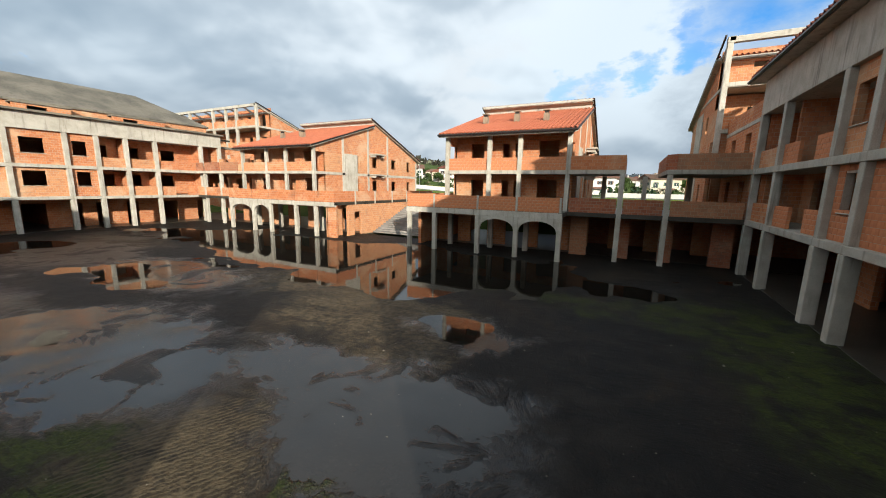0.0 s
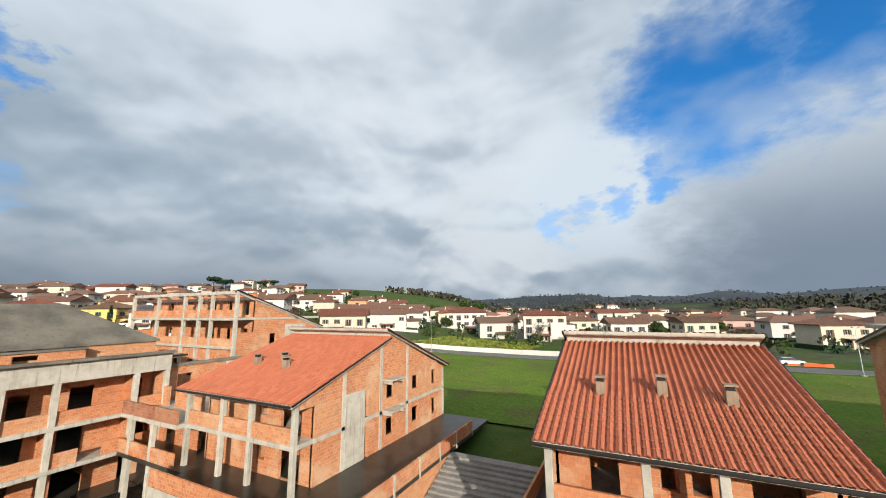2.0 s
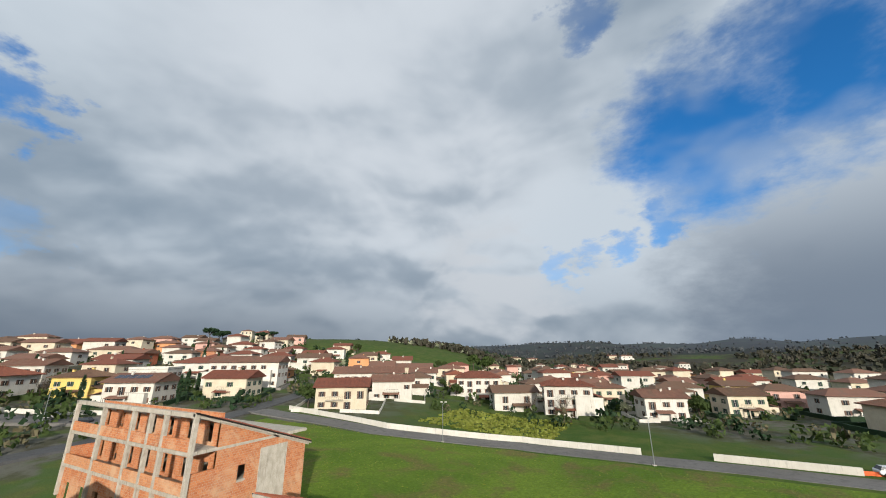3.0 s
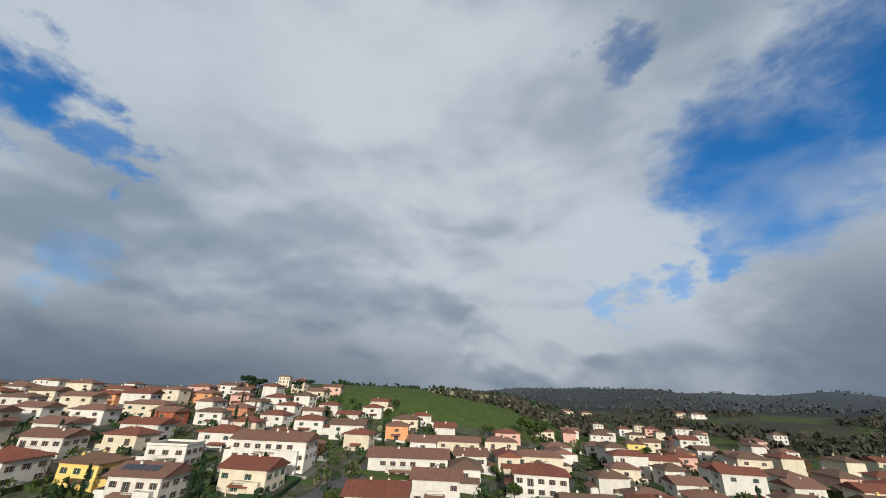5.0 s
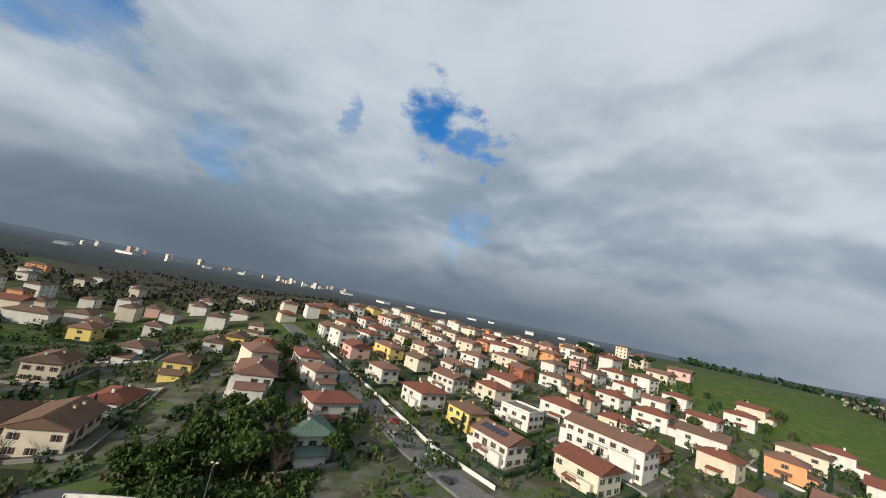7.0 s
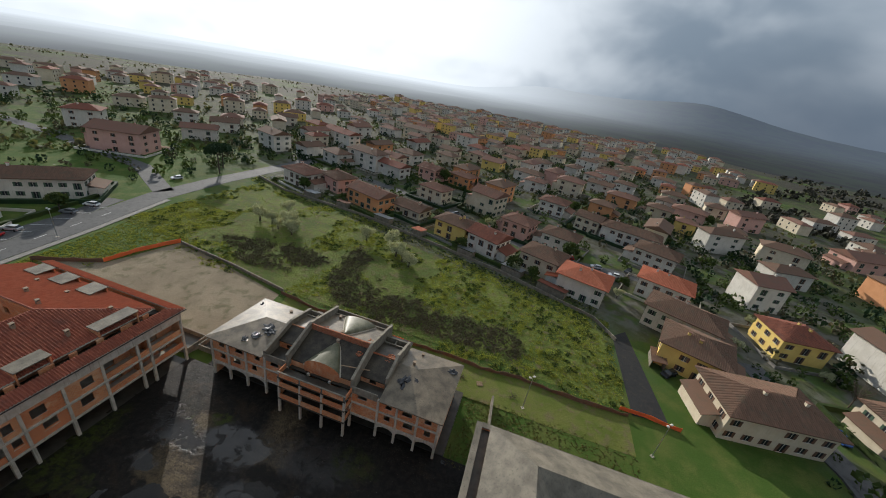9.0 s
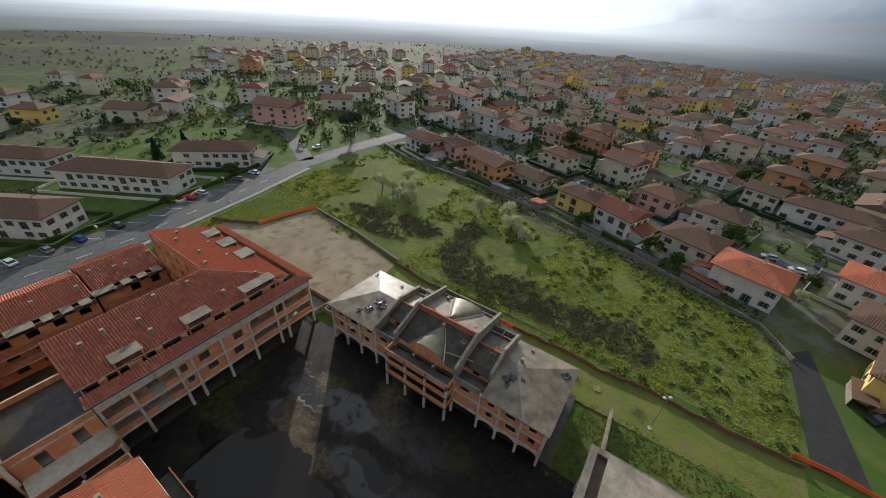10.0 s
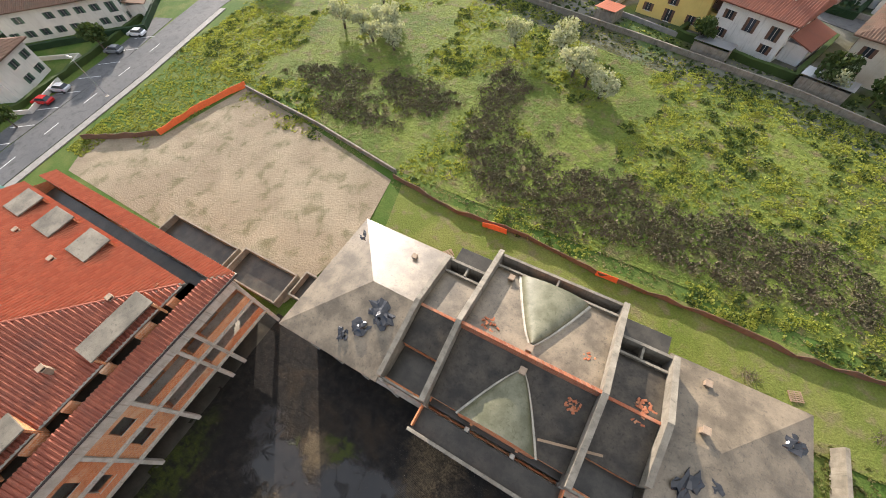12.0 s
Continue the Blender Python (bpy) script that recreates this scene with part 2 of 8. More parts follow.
CONCRETE_OLD = mat_rough("stained_concrete", (0.29, 0.255, 0.195), (0.175, 0.152, 0.115), (0.05, 0.044, 0.034), 1.1, 0.85, 0.012, 0.6)
CONCRETE_WET = mat_rough("wet_concrete", (0.075, 0.065, 0.050), (0.036, 0.032, 0.025), (0.014, 0.013, 0.010), 0.6, 0.34, 0.006, 0.4, 12.0, 0.28)
TILE = mat_tile("clay_tile", (0.345, 0.110, 0.062), (0.235, 0.072, 0.044), (0.15, 0.075, 0.055), 0.5)
TILE_BRIGHT = mat_tile("new_clay_tile", (0.46, 0.148, 0.074), (0.38, 0.112, 0.056), (0.28, 0.11, 0.065), 0.3)
TILE_VILLAGE = mat_tile("faded_red_tile", (0.225, 0.080, 0.047), (0.150, 0.056, 0.037), (0.09, 0.055, 0.042), 0.5, 0.9)
TILE_OLD = mat_tile("old_clay_tile", (0.225, 0.115, 0.078), (0.165, 0.088, 0.063), (0.12, 0.10, 0.072), 0.65, 0.9)
TILE_BROWN = mat_tile("brown_clay_tile", (0.17, 0.10, 0.065), (0.125, 0.075, 0.05), (0.09, 0.08, 0.055), 0.6, 0.9)
GUTTER = mat_plain("dark_copper_gutter", (0.045, 0.035, 0.03), 0.45, 0.6)
DIRT = mat_ground("trodden_dirt", ((0.30, 0.245, 0.165), (0.23, 0.18, 0.12), (0.14, 0.125, 0.065)), (0.08, 0.35, 4.0), 0.95, 0.14)
ASPHALT = mat_ground("asphalt", ((0.10, 0.10, 0.10), (0.125, 0.122, 0.118), (0.075, 0.074, 0.072)), (0.08, 0.8, 25.0), 0.8, 0.008)
STREET = mat_ground("worn_asphalt", ((0.17, 0.16, 0.145), (0.20, 0.19, 0.175), (0.13, 0.125, 0.115)), (0.08, 0.8, 25.0), 0.75, 0.008)
PAVING = mat_rough("paving", (0.30, 0.28, 0.25), (0.22, 0.205, 0.18), (0.10, 0.09, 0.08), 1.2)
WHITE_LINE = mat_plain("road_paint", (0.62, 0.62, 0.60), 0.7)
WALL_WHITE = mat_rough("white_render", (0.71, 0.675, 0.60), (0.60, 0.565, 0.49), (0.27, 0.245, 0.20), 0.4, 0.9, 0.004, 0.55)
WALL_CREAM = mat_rough("cream_render", (0.69, 0.61, 0.46), (0.58, 0.50, 0.36), (0.28, 0.235, 0.165), 0.4, 0.9, 0.004, 0.3)
WALL_YELLOW = mat_rough("yellow_render", (0.76, 0.57, 0.17), (0.68, 0.49, 0.14), (0.36, 0.26, 0.1), 0.4, 0.9, 0.004, 0.3)
WALL_ORANGE = mat_rough("orange_render", (0.67, 0.33, 0.15), (0.60, 0.28, 0.12), (0.30, 0.15, 0.08), 0.4, 0.9, 0.004, 0.3)
WALL_PINK = mat_rough("pink_render", (0.66, 0.40, 0.33), (0.60, 0.35, 0.28), (0.32, 0.2, 0.16), 0.4, 0.9, 0.004, 0.3)
WALL_BRICK = mat_block("red_house_brick", (0.42, 0.12, 0.06), (0.34, 0.09, 0.045), (0.40, 0.24, 0.17), 0.1)
PANE = mat_plain("window_pane", (0.03, 0.035, 0.04), 0.12, 0.0, 0.2, 3.0)
SHUTTER_BROWN = mat_plain("brown_shutter", (0.11, 0.055, 0.03), 0.6)
SHUTTER_GREEN = mat_plain("green_shutter", (0.045, 0.085, 0.05), 0.6)
IRON = mat_plain("painted_iron", (0.06, 0.06, 0.06), 0.5, 0.5)
STEEL = mat_plain("galvanised_steel", (0.42, 0.43, 0.44), 0.4, 0.8)
TARP = mat_plain("black_sheeting", (0.022, 0.022, 0.025), 0.22, 0.0, 0.5, 2.0, 0.03)
CLOTH = mat_plain("brown_debris_cloth", (0.15, 0.085, 0.05), 0.9, 0.0, 0.5, 2.0, 0.02)
NET = mat_plain("orange_safety_net", (0.78, 0.15, 0.04), 0.8, 0.0, 0.35, 3.0)
WOOD = mat_plain("raw_timber", (0.27, 0.18, 0.105), 0.8, 0.0, 0.4, 6.0, 0.004)
BARK = mat_plain("bark", (0.085, 0.065, 0.045), 0.95, 0.0, 0.5, 9.0, 0.02)
LEAF = mat_leaf("broad_leaves", (0.045, 0.078, 0.017), (0.078, 0.112, 0.028), (0.035, 0.048, 0.016), 0.25)
LEAF_PINE = mat_leaf("pine_needles", (0.018, 0.042, 0.017), (0.03, 0.058, 0.022), (0.014, 0.03, 0.013), 0.1)
LEAF_OLIVE = mat_leaf("olive_leaves", (0.36, 0.38, 0.25), (0.48, 0.49, 0.35), (0.25, 0.27, 0.16))
LEAF_BRIGHT = mat_leaf("lush_weeds", (0.235, 0.280, 0.042), (0.365, 0.385, 0.085), (0.165, 0.175, 0.040), 0.45)
TWIG = mat_leaf("bare_brambles", (0.105, 0.078, 0.050), (0.185, 0.142, 0.092), (0.075, 0.078, 0.034), 0.0)
LEAF_VERGE = mat_leaf("verge_blades", (0.09, 0.115, 0.022), (0.15, 0.155, 0.04), (0.085, 0.075, 0.03))
LEAF_VALLEY = mat_leaf("garden_leaves", (0.10, 0.115, 0.05), (0.15, 0.15, 0.075), (0.09, 0.08, 0.05))
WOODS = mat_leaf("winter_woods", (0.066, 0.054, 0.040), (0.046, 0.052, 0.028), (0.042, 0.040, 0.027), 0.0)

# Copy of the woods with haze painted in as a paler, bluer colour.
WOODS_FAR = mat_leaf("haze_tinted_woods", (0.066, 0.070, 0.072), (0.078, 0.084, 0.088), (0.056, 0.062, 0.064), 0.0)


# ---------------------------------------------------------------- mesh helpers
def mesh_of(bm, name, mat, smooth=False):
    me = bpy.data.meshes.new(name)
    if smooth:
        for f in bm.faces:
            f.smooth = True
    bm.to_mesh(me)
    bm.free()
    for m in mat if isinstance(mat, (list, tuple)) else [mat]:
        me.materials.append(m)
    return me


def part(name, bm, mat, parent, label="", smooth=False):
    ob = new(name, mesh_of(bm, name, mat, smooth))
    ob.parent = parent
    return tagged(ob, label) if label else ob


def thing(name, label, category, m=None, group="", kind=""):
    ob = new(name)
    ob.matrix_world = m or Matrix()
    ob.matrix_basis = m or Matrix()
    return tagged(ob, label, category, group, kind)


def solid(name, bm, mat, label, category, group="", kind="", smooth=False, m=None):
    ob = new(name, mesh_of(bm, name, mat, smooth))
    if m is not None:
        ob.matrix_basis = m
    return tagged(ob, label, category, group, kind)


def box(bm, x0, x1, y0, y1, z0, z1, m=None):
    x0, x1, y0, y1, z0, z1 = min(x0, x1), max(x0, x1), min(y0, y1), max(y0, y1), min(z0, z1), max(z0, z1)
    vs = [bm.verts.new((x, y, z)) for z in (z0, z1) for x, y in ((x0, y0), (x1, y0), (x1, y1), (x0, y1))]
    for f in ((3, 2, 1, 0), (4, 5, 6, 7), (0, 1, 5, 4), (1, 2, 6, 5), (2, 3, 7, 6), (3, 0, 4, 7)):
        bm.faces.new([vs[i] for i in f])
    if m is not None:
        for v in vs:
            v.co = m @ v.co
    return vs


def boxes(*rows):
    bm = bmesh.new()
    for r in rows:
        box(bm, *r)
    return bm


def worn_box(x0, x1, y0, y1, z0, z1, w=0.015):
    bm = boxes((x0, x1, y0, y1, z0, z1))
    bmesh.ops.bevel(bm, geom=bm.edges[:], offset=w, segments=1, affect="EDGES")
    return bm


def slab_of(pts, t):
    """A slab of thickness t under a planar or slightly bent outline of points."""
    bm = bmesh.new()
    top = [bm.verts.new(p) for p in pts]
    low = [bm.verts.new((p[0], p[1], p[2] - t)) for p in pts]
    bm.faces.new(top)
    bm.faces.new(low[::-1])
    for i in range(len(pts)):
        j = (i + 1) % len(pts)
        bm.faces.new((top[j], top[i], low[i], low[j]))
    bmesh.ops.recalc_face_normals(bm, faces=bm.faces[:])
    return bm


def tube(bm, p0, p1, r0, r1=None, n=7):
    r1 = r0 if r1 is None else r1
    p0, p1 = Vector(p0), Vector(p1)
    q = (p1 - p0).to_track_quat("Z", "Y")
    a = [bm.verts.new(p0 + q @ Vector((r0 * math.cos(i * math.tau / n), r0 * math.sin(i * math.tau / n), 0))) for i in range(n)]
    b = [bm.verts.new(p1 + q @ Vector((r1 * math.cos(i * math.tau / n), r1 * math.sin(i * math.tau / n), 0))) for i in range(n)]
    for i in range(n):
        bm.faces.new((a[i], a[(i + 1) % n], b[(i + 1) % n], b[i]))
    bm.faces.new(a[::-1])
    bm.faces.new(b)


# ---------------------------------------------------------------- the lie of the land
def smooth01(v, a, b):
    t = min(1.0, max(0.0, (v - a) / (b - a)))
    return t * t * (3 - 2 * t)


def land(x, y):
    """Height of the ground: a flat valley floor, a terrace to the north and a slope that climbs to the north-west."""
    r = math.hypot(x + 25, y - 12)
    az = math.degrees(math.atan2(x + 25, y - 12))
    z = 2.8 * smooth01(y, 40, 50) * (1 - smooth01(r, 500, 900)) * smooth01(az, -75, -50)* (1 - smooth01(az, 70, 100))
    climb = smooth01(az, -118, -92) * (1 - smooth01(az, -42, -8))
    far = min(r, 330)
    z = z * (1 - climb * smooth01(r, 60, 130)) + climb * 0.087 * max(0.0, far - 46) * (1 - smooth01(r, 420, 1100) * 0.8)
    green = smooth01(az, -66, -50) * (1 - smooth01(az, -26, -14))
    z += green * (16 * smooth01(r, 250, 470) * (1 - smooth01(r, 800, 1500)))
    hills = smooth01(az, -40, -18) * (1 - smooth01(az, 60, 90))
    z += hills * (34 * smooth01(r, 420, 900) + 40 * smooth01(r, 1200, 2100)) * (0.75 + 0.5 * noise.noise((x * 0.0016, y * 0.0016, 3.3)))
    mount = max(smooth01(-az, 132, 165) * (1 - 0.35 * smooth01(-az, 160, 180)), 0.65 * smooth01(az, 165, 180))
    z += mount * smooth01(r, 2300, 4200) * (190 + 120 * noise.noise((x * 0.0009, y * 0.0009, 7.1)))
    for a, far_r, wide, high in ((-24, 1050, 7, 14), (-6, 1350, 6, 34), (-14, 1500, 5, 20), (3, 2000, 4, 26), (11, 2100, 4, 40), (19, 2400, 7, 30), (34, 2300, 9, 26)):
        z += high * math.exp(-((az - a) / wide) ** 2) * smooth01(r, far_r * 0.7, far_r) * (1 - 0.7 * smooth01(r, far_r, far_r * 1.5))
    if r > 250:
        z += smooth01(r, 250, 900) * 5 * noise.noise((x * 0.006, y * 0.006, 1.0))
    return z


def build_ground():
    rings = [3.0]
    while rings[-1] < 4700:
        rings.append(rings[-1] + max(2.6, rings[-1] * 0.036))
    n = 240
    verts = [(-25, 12, -0.35)]
    for r in rings:
        for i in range(n):
            a = math.tau * i / n
            x, y = -25 + r * math.sin(a), 12 + r * math.cos(a)
            verts.append((x, y, land(x, y) - 0.35 * (1 - smooth01(r, 30, 48))))
    faces = [(0, 1 + (i + 1) % n, 1 + i) for i in range(n)]
    for k in range(len(rings) - 1):
        for i in range(n):
            a, b = 1 + k * n + i, 1 + k * n + (i + 1) % n
            faces.append((a, b, b + n, a + n))
    cut = next(i for i, r in enumerate(rings) if r > 800)
    far = faces[n + cut * n:]
    low = 1 + cut * n
    back = bpy.data.meshes.new("backdrop")
    back.from_pydata(verts[low:], [], [tuple(i - low for i in f) for f in far])
    # Far land glows to imitate haze, stronger with distance and towards the sun.
    hz, k = material("haze_glow_distance")
    p = where(k)
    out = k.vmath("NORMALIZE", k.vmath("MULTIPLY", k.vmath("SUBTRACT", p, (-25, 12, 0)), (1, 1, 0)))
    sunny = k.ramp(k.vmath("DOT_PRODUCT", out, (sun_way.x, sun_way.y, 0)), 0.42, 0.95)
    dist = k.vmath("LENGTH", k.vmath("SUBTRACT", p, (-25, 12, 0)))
    haze_emit = k.mix(sunny, (0.075, 0.092, 0.12), (0.70, 0.725, 0.74))
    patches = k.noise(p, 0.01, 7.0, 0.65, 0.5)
    finish(k, k.mix(k.ramp(patches, 0.42, 0.58), (0.040, 0.040, 0.038), (0.046, 0.052, 0.040)), 0.95, emit=haze_emit, strength=k.math("ADD", k.ramp(dist, 780, 3000, 0.12, 0.95, False), k.math("MULTIPLY", sunny, k.ramp(dist, 780, 1500, 0.12, 0.40, False))), spec=0.0)
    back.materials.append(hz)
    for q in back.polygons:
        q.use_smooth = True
    tagged(new("backdrop", back), "distant hills and plain with haze painted as glow", "backdrop", kind="structure")
    me = bpy.data.meshes.new("ground")
    me.from_pydata(verts[:low + n], [], faces[:n + cut * n])
    for p in me.polygons:
        p.use_smooth = True
    ob = new("ground", me)
    m, k = material("countryside")
    p = where(k)
    n0, n1, n2 = k.noise(p, 0.012, 6.0, 0.6, 0.6), k.noise(p, 0.18, 6.0, 0.6), k.noise(p, 6.0, 5.0, 0.6)
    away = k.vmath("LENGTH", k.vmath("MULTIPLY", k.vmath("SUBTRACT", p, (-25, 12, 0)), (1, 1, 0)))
    c = k.mix(k.ramp(n1, 0.40, 0.68), (0.060, 0.105, 0.018), (0.110, 0.130, 0.032))
    c = k.mix(k.ramp(n2, 0.3, 0.7, 0.45, 0.0), c, (0.02, 0.04, 0.008))
    built = None
    for cx, cy, rad in ((-195, 95, 120), (-265, 110, 90), (-190, -40, 75), (-40, -230, 190), (-20, -420, 200), (-190, -260, 110), (150, -330, 140), (-110, -120, 75), (60, -210, 100), (20, 190, 70), (-110, 220, 75), (215, -20, 60)):
        q = k.ramp(k.vmath("LENGTH", k.vmath("MULTIPLY", k.vmath("SUBTRACT", p, (cx, cy, 0)), (1, 1, 0))), rad * 0.75, rad * 1.1, 1.0, 0.0)
        built = q if built is None else k.math("MAXIMUM", built, q)
    plots = k.noise(p, 0.07, 3.0, 0.7)
    c = k.mix(k.math("MULTIPLY", built, k.ramp(plots, 0.40, 0.52, 0.15, 0.9)), c, k.mix(k.ramp(n1, 0.4, 0.6), (0.125, 0.115, 0.10), (0.06, 0.055, 0.038)))
    woods = k.math("MULTIPLY", k.ramp(n0, 0.40, 0.52), k.ramp(away, 300, 620))
    c = k.mix(woods, c, (0.048, 0.042, 0.031))
    mottle = k.math("MULTIPLY", k.ramp(k.noise(p, 0.03, 7.0, 0.68, 0.4), 0.42, 0.56), k.ramp(away, 170, 340, 0.0, 0.85))
    hill = k.vmath("LENGTH", k.vmath("MULTIPLY", k.vmath("SUBTRACT", p, (-200, 330, 0)), (1, 1, 0)))
    mottle = k.math("MULTIPLY", mottle, k.ramp(hill, 110, 190, 0.1, 1.0))
    c = k.mix(mottle, c, k.mix(k.ramp(n1, 0.4, 0.6), (0.036, 0.040, 0.022), (0.070, 0.060, 0.042)))
    # Haze painted into the base colour: ground turns blue-grey with distance.
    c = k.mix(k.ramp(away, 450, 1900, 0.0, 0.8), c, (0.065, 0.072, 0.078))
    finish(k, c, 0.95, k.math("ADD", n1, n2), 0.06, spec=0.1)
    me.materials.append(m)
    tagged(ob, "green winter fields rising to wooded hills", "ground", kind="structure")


build_ground()


def patch(name, pts, mat, label, category, lift=0.05, cell=3.0, kind="structure"):
    """A piece of ground cover on the land: outline of corner points, cut in cells that follow the slope."""
    bm = bmesh.new()
    vs = [bm.verts.new((x, y, 0)) for x, y in pts]
    bm.faces.new(vs)
    xs, ys = [p[0] for p in pts], [p[1] for p in pts]
    for lo, hi, ax in ((min(xs), max(xs), 0), (min(ys), max(ys), 1)):
        c = lo + cell
        while c < hi:
            co = (c, 0, 0) if ax == 0 else (0, c, 0)
            no = (1, 0, 0) if ax == 0 else (0, 1, 0)
            bmesh.ops.bisect_plane(bm, geom=bm.verts[:] + bm.edges[:] + bm.faces[:], plane_co=co, plane_no=no)
            c += cell
    for v in bm.verts:
        v.co.z = land(v.co.x, v.co.y) + lift
    bmesh.ops.recalc_face_normals(bm, faces=bm.faces[:])
    if sum(f.normal.z for f in bm.faces) < 0:
        bmesh.ops.reverse_faces(bm, faces=bm.faces[:])
    return solid(name, bm, mat, label, category, kind=kind, smooth=True)


# ---------------------------------------------------------------- the flooded yard
YARD = (-52.4, 2.6, -3.6, 31.5)


def yard_height(x, y):
    x, y = x + 2.6 * noise.noise((x * 0.22, y * 0.22, 3.0)) + 0.7 * noise.noise((x * 0.9, y * 0.9, 8.0)), y + 1.7 * noise.noise((x * 0.22, y * 0.22, 6.0)) + 0.5 * noise.noise((x * 0.9, y * 0.9, 2.0))
    h = 0.045 + 0.04 * noise.noise((x * 0.16, y * 0.16, 0.4)) + 0.028 * noise.noise((x * 0.55, y * 0.55, 5.0)) + 0.012 * noise.noise((x * 1.9, y * 1.9, 9.0))
    for cx, cy, rx, ry, deep in ((-16.5, 22.0, 10.5, 5.6, 0.20), (-29, 22.5, 12.0, 4.4, 0.15), (-38, 24.0, 8.0, 3.0, 0.10), (-19.5, 6.6, 2.4, 1.0, 0.055), (-27, 11.6, 3.4, 1.1, 0.08),
                                 (-9.0, 13.7, 1.5, 0.9, 0.10), (-31, 10.6, 2.0, 0.8, 0.07), (-4.2, 22.0, 1.8, 1.0, 0.07), (-44, 12, 4.0, 2.5, 0.06)):
        q = ((x - cx) / rx) ** 2 + ((y - cy) / ry) ** 2
        if q < 3:
            h -= deep * math.exp(-q * 1.4)
    return h


def build_yard():
    x0, x1, y0, y1 = YARD
    nx, ny = 200, 128
    verts, faces = [], []
    for j in range(ny + 1):
        for i in range(nx + 1):
            x, y = x0 + (x1 - x0) * i / nx, y0 + (y1 - y0) * j / ny
            verts.append((x, y, yard_height(x, y)))
    for j in range(ny):
        for i in range(nx):
            a = j * (nx + 1) + i
            faces.append((a, a + 1, a + nx + 2, a + nx + 1))
    me = bpy.data.meshes.new("courtyard")
    me.from_pydata(verts, [], faces)
    for p in me.polygons:
        p.use_smooth = True
    m, k = material("wet_mud")
    p = where(k)
    n0, n1, n2 = k.noise(p, 0.16, 6.0, 0.62, 0.6), k.noise(p, 1.3, 6.0, 0.65, 0.4), k.noise(p, 16.0, 5.0, 0.7)
    bent = k.vmath("ADD", p, k.vmath("MULTIPLY", k.vmath("SUBTRACT", k.noise(p, 0.55, 6.0, 0.65, 0.3, True), (0.5, 0.5, 0.5)), (5.0, 5.0, 0.0)))

    def spot(cx, cy, rx, ry, amount=1.0):
        q = k.vmath("LENGTH", k.vmath("MULTIPLY", k.vmath("SUBTRACT", bent, (cx, cy, 0)), (1 / rx, 1 / ry, 0)))
        return k.ramp(q, 0.55, 1.15, amount, 0.0)

    def most(rows):
        out = None
        for row in rows:
            q = spot(*row)
            out = q if out is None else k.math("MAXIMUM", out, q)
        return out

    c = k.mix(k.ramp(n1, 0.35, 0.7), (0.008, 0.0072, 0.0062), (0.020, 0.0165, 0.013))
    c = k.mix(k.ramp(n0, 0.52, 0.66, 0.0, 0.5), c, (0.036, 0.024, 0.013))
    # silt with gravel, dark oily hollows, moss, and the film of water over the west half
    silt = most(((-12.8, 13.4, 5.0, 2.6, 0.9), (-19, 15.0, 6.0, 1.8, 0.8), (-10.5, 11.5, 2.6, 2.4, 0.7), (-11.6, 5.6, 2.4, 1.7, 0.8), (-22, -1.0, 3.2, 6.0, 0.9), (-24.0, 6.0, 3.0, 6.0, 0.7), (-40, 17, 7, 2, 0.6)))
    silt = k.math("MULTIPLY", silt, k.ramp(n1, 0.30, 0.62, 0.25, 1.0))
    c = k.mix(silt, c, k.mix(k.ramp(k.noise(p, 5.5, 6.0, 0.7), 0.38, 0.66), (0.050, 0.036, 0.020), (0.15, 0.110, 0.062)))
    moss = most(((0.6, 15, 2.6, 7.5, 0.9), (-1.5, 19, 3.5, 3.0, 0.75), (-13.2, 4.3, 1.9, 1.5, 1.0), (-8.3, 6.4, 0.9, 0.8, 0.8), (-6.0, 18.5, 2.4, 1.2, 0.6), (-36, 3, 4, 3, 0.5), (-12, 19.5, 3.0, 1.0, 0.7)))
    moss = k.math("MULTIPLY", moss, k.ramp(k.noise(p, 0.9, 6.0, 0.7), 0.36, 0.60))
    c = k.mix(moss, c, k.mix(k.ramp(n2, 0.35, 0.65), (0.016, 0.025, 0.004), (0.058, 0.068, 0.011)))
    hollow = most(((-24.5, 9.0, 3.2, 1.6, 0.9), (-33, 16, 3.5, 1.2, 0.7), (-7.5, 11.5, 1.2, 1.2, 0.6), (-2, 9, 2, 4, 0.5), (-42, 8, 5, 3, 0.6)))
    c = k.mix(hollow, c, (0.010, 0.009, 0.008))
    film = most(((-18.5, 7.0, 6.5, 3.6, 1.0), (-26.5, 13.0, 7.0, 3.0, 0.9), (-12.0, 9.0, 3.6, 1.5, 0.75), (-8.6, 8.6, 3.4, 2.6, 0.85), (-5.5, 6.5, 2.6, 2.0, 0.6), (-38, 13, 9, 5.0, 0.45), (-30, 5, 8, 4, 0.5), (-45, 20, 6, 6, 0.35), (-9, 13.4, 2.4, 1.5, 0.7)))
    film = k.math("MULTIPLY", film, k.math("SUBTRACT", 1.0, k.math("MAXIMUM", hollow, k.math("MULTIPLY", moss, 0.9))))
    film = k.math("MULTIPLY", film, k.ramp(k.noise(p, 0.5, 5.0, 0.6, 0.8), 0.34, 0.50, 0.35, 1.0), 0, clamp=True)
    film = k.math("MULTIPLY", film, k.ramp(n2, 0.2, 0.6, 0.85, 1.0))
    # ruts and tyre marks, bright grit
    rut = k.noise(k.vmath("MULTIPLY", p, (0.6, 3.5, 1.0)), 1.2, 4.0, 0.6, 1.2)
    c = k.mix(k.ramp(rut, 0.55, 0.66, 0.0, 0.6), c, (0.009, 0.008, 0.007))
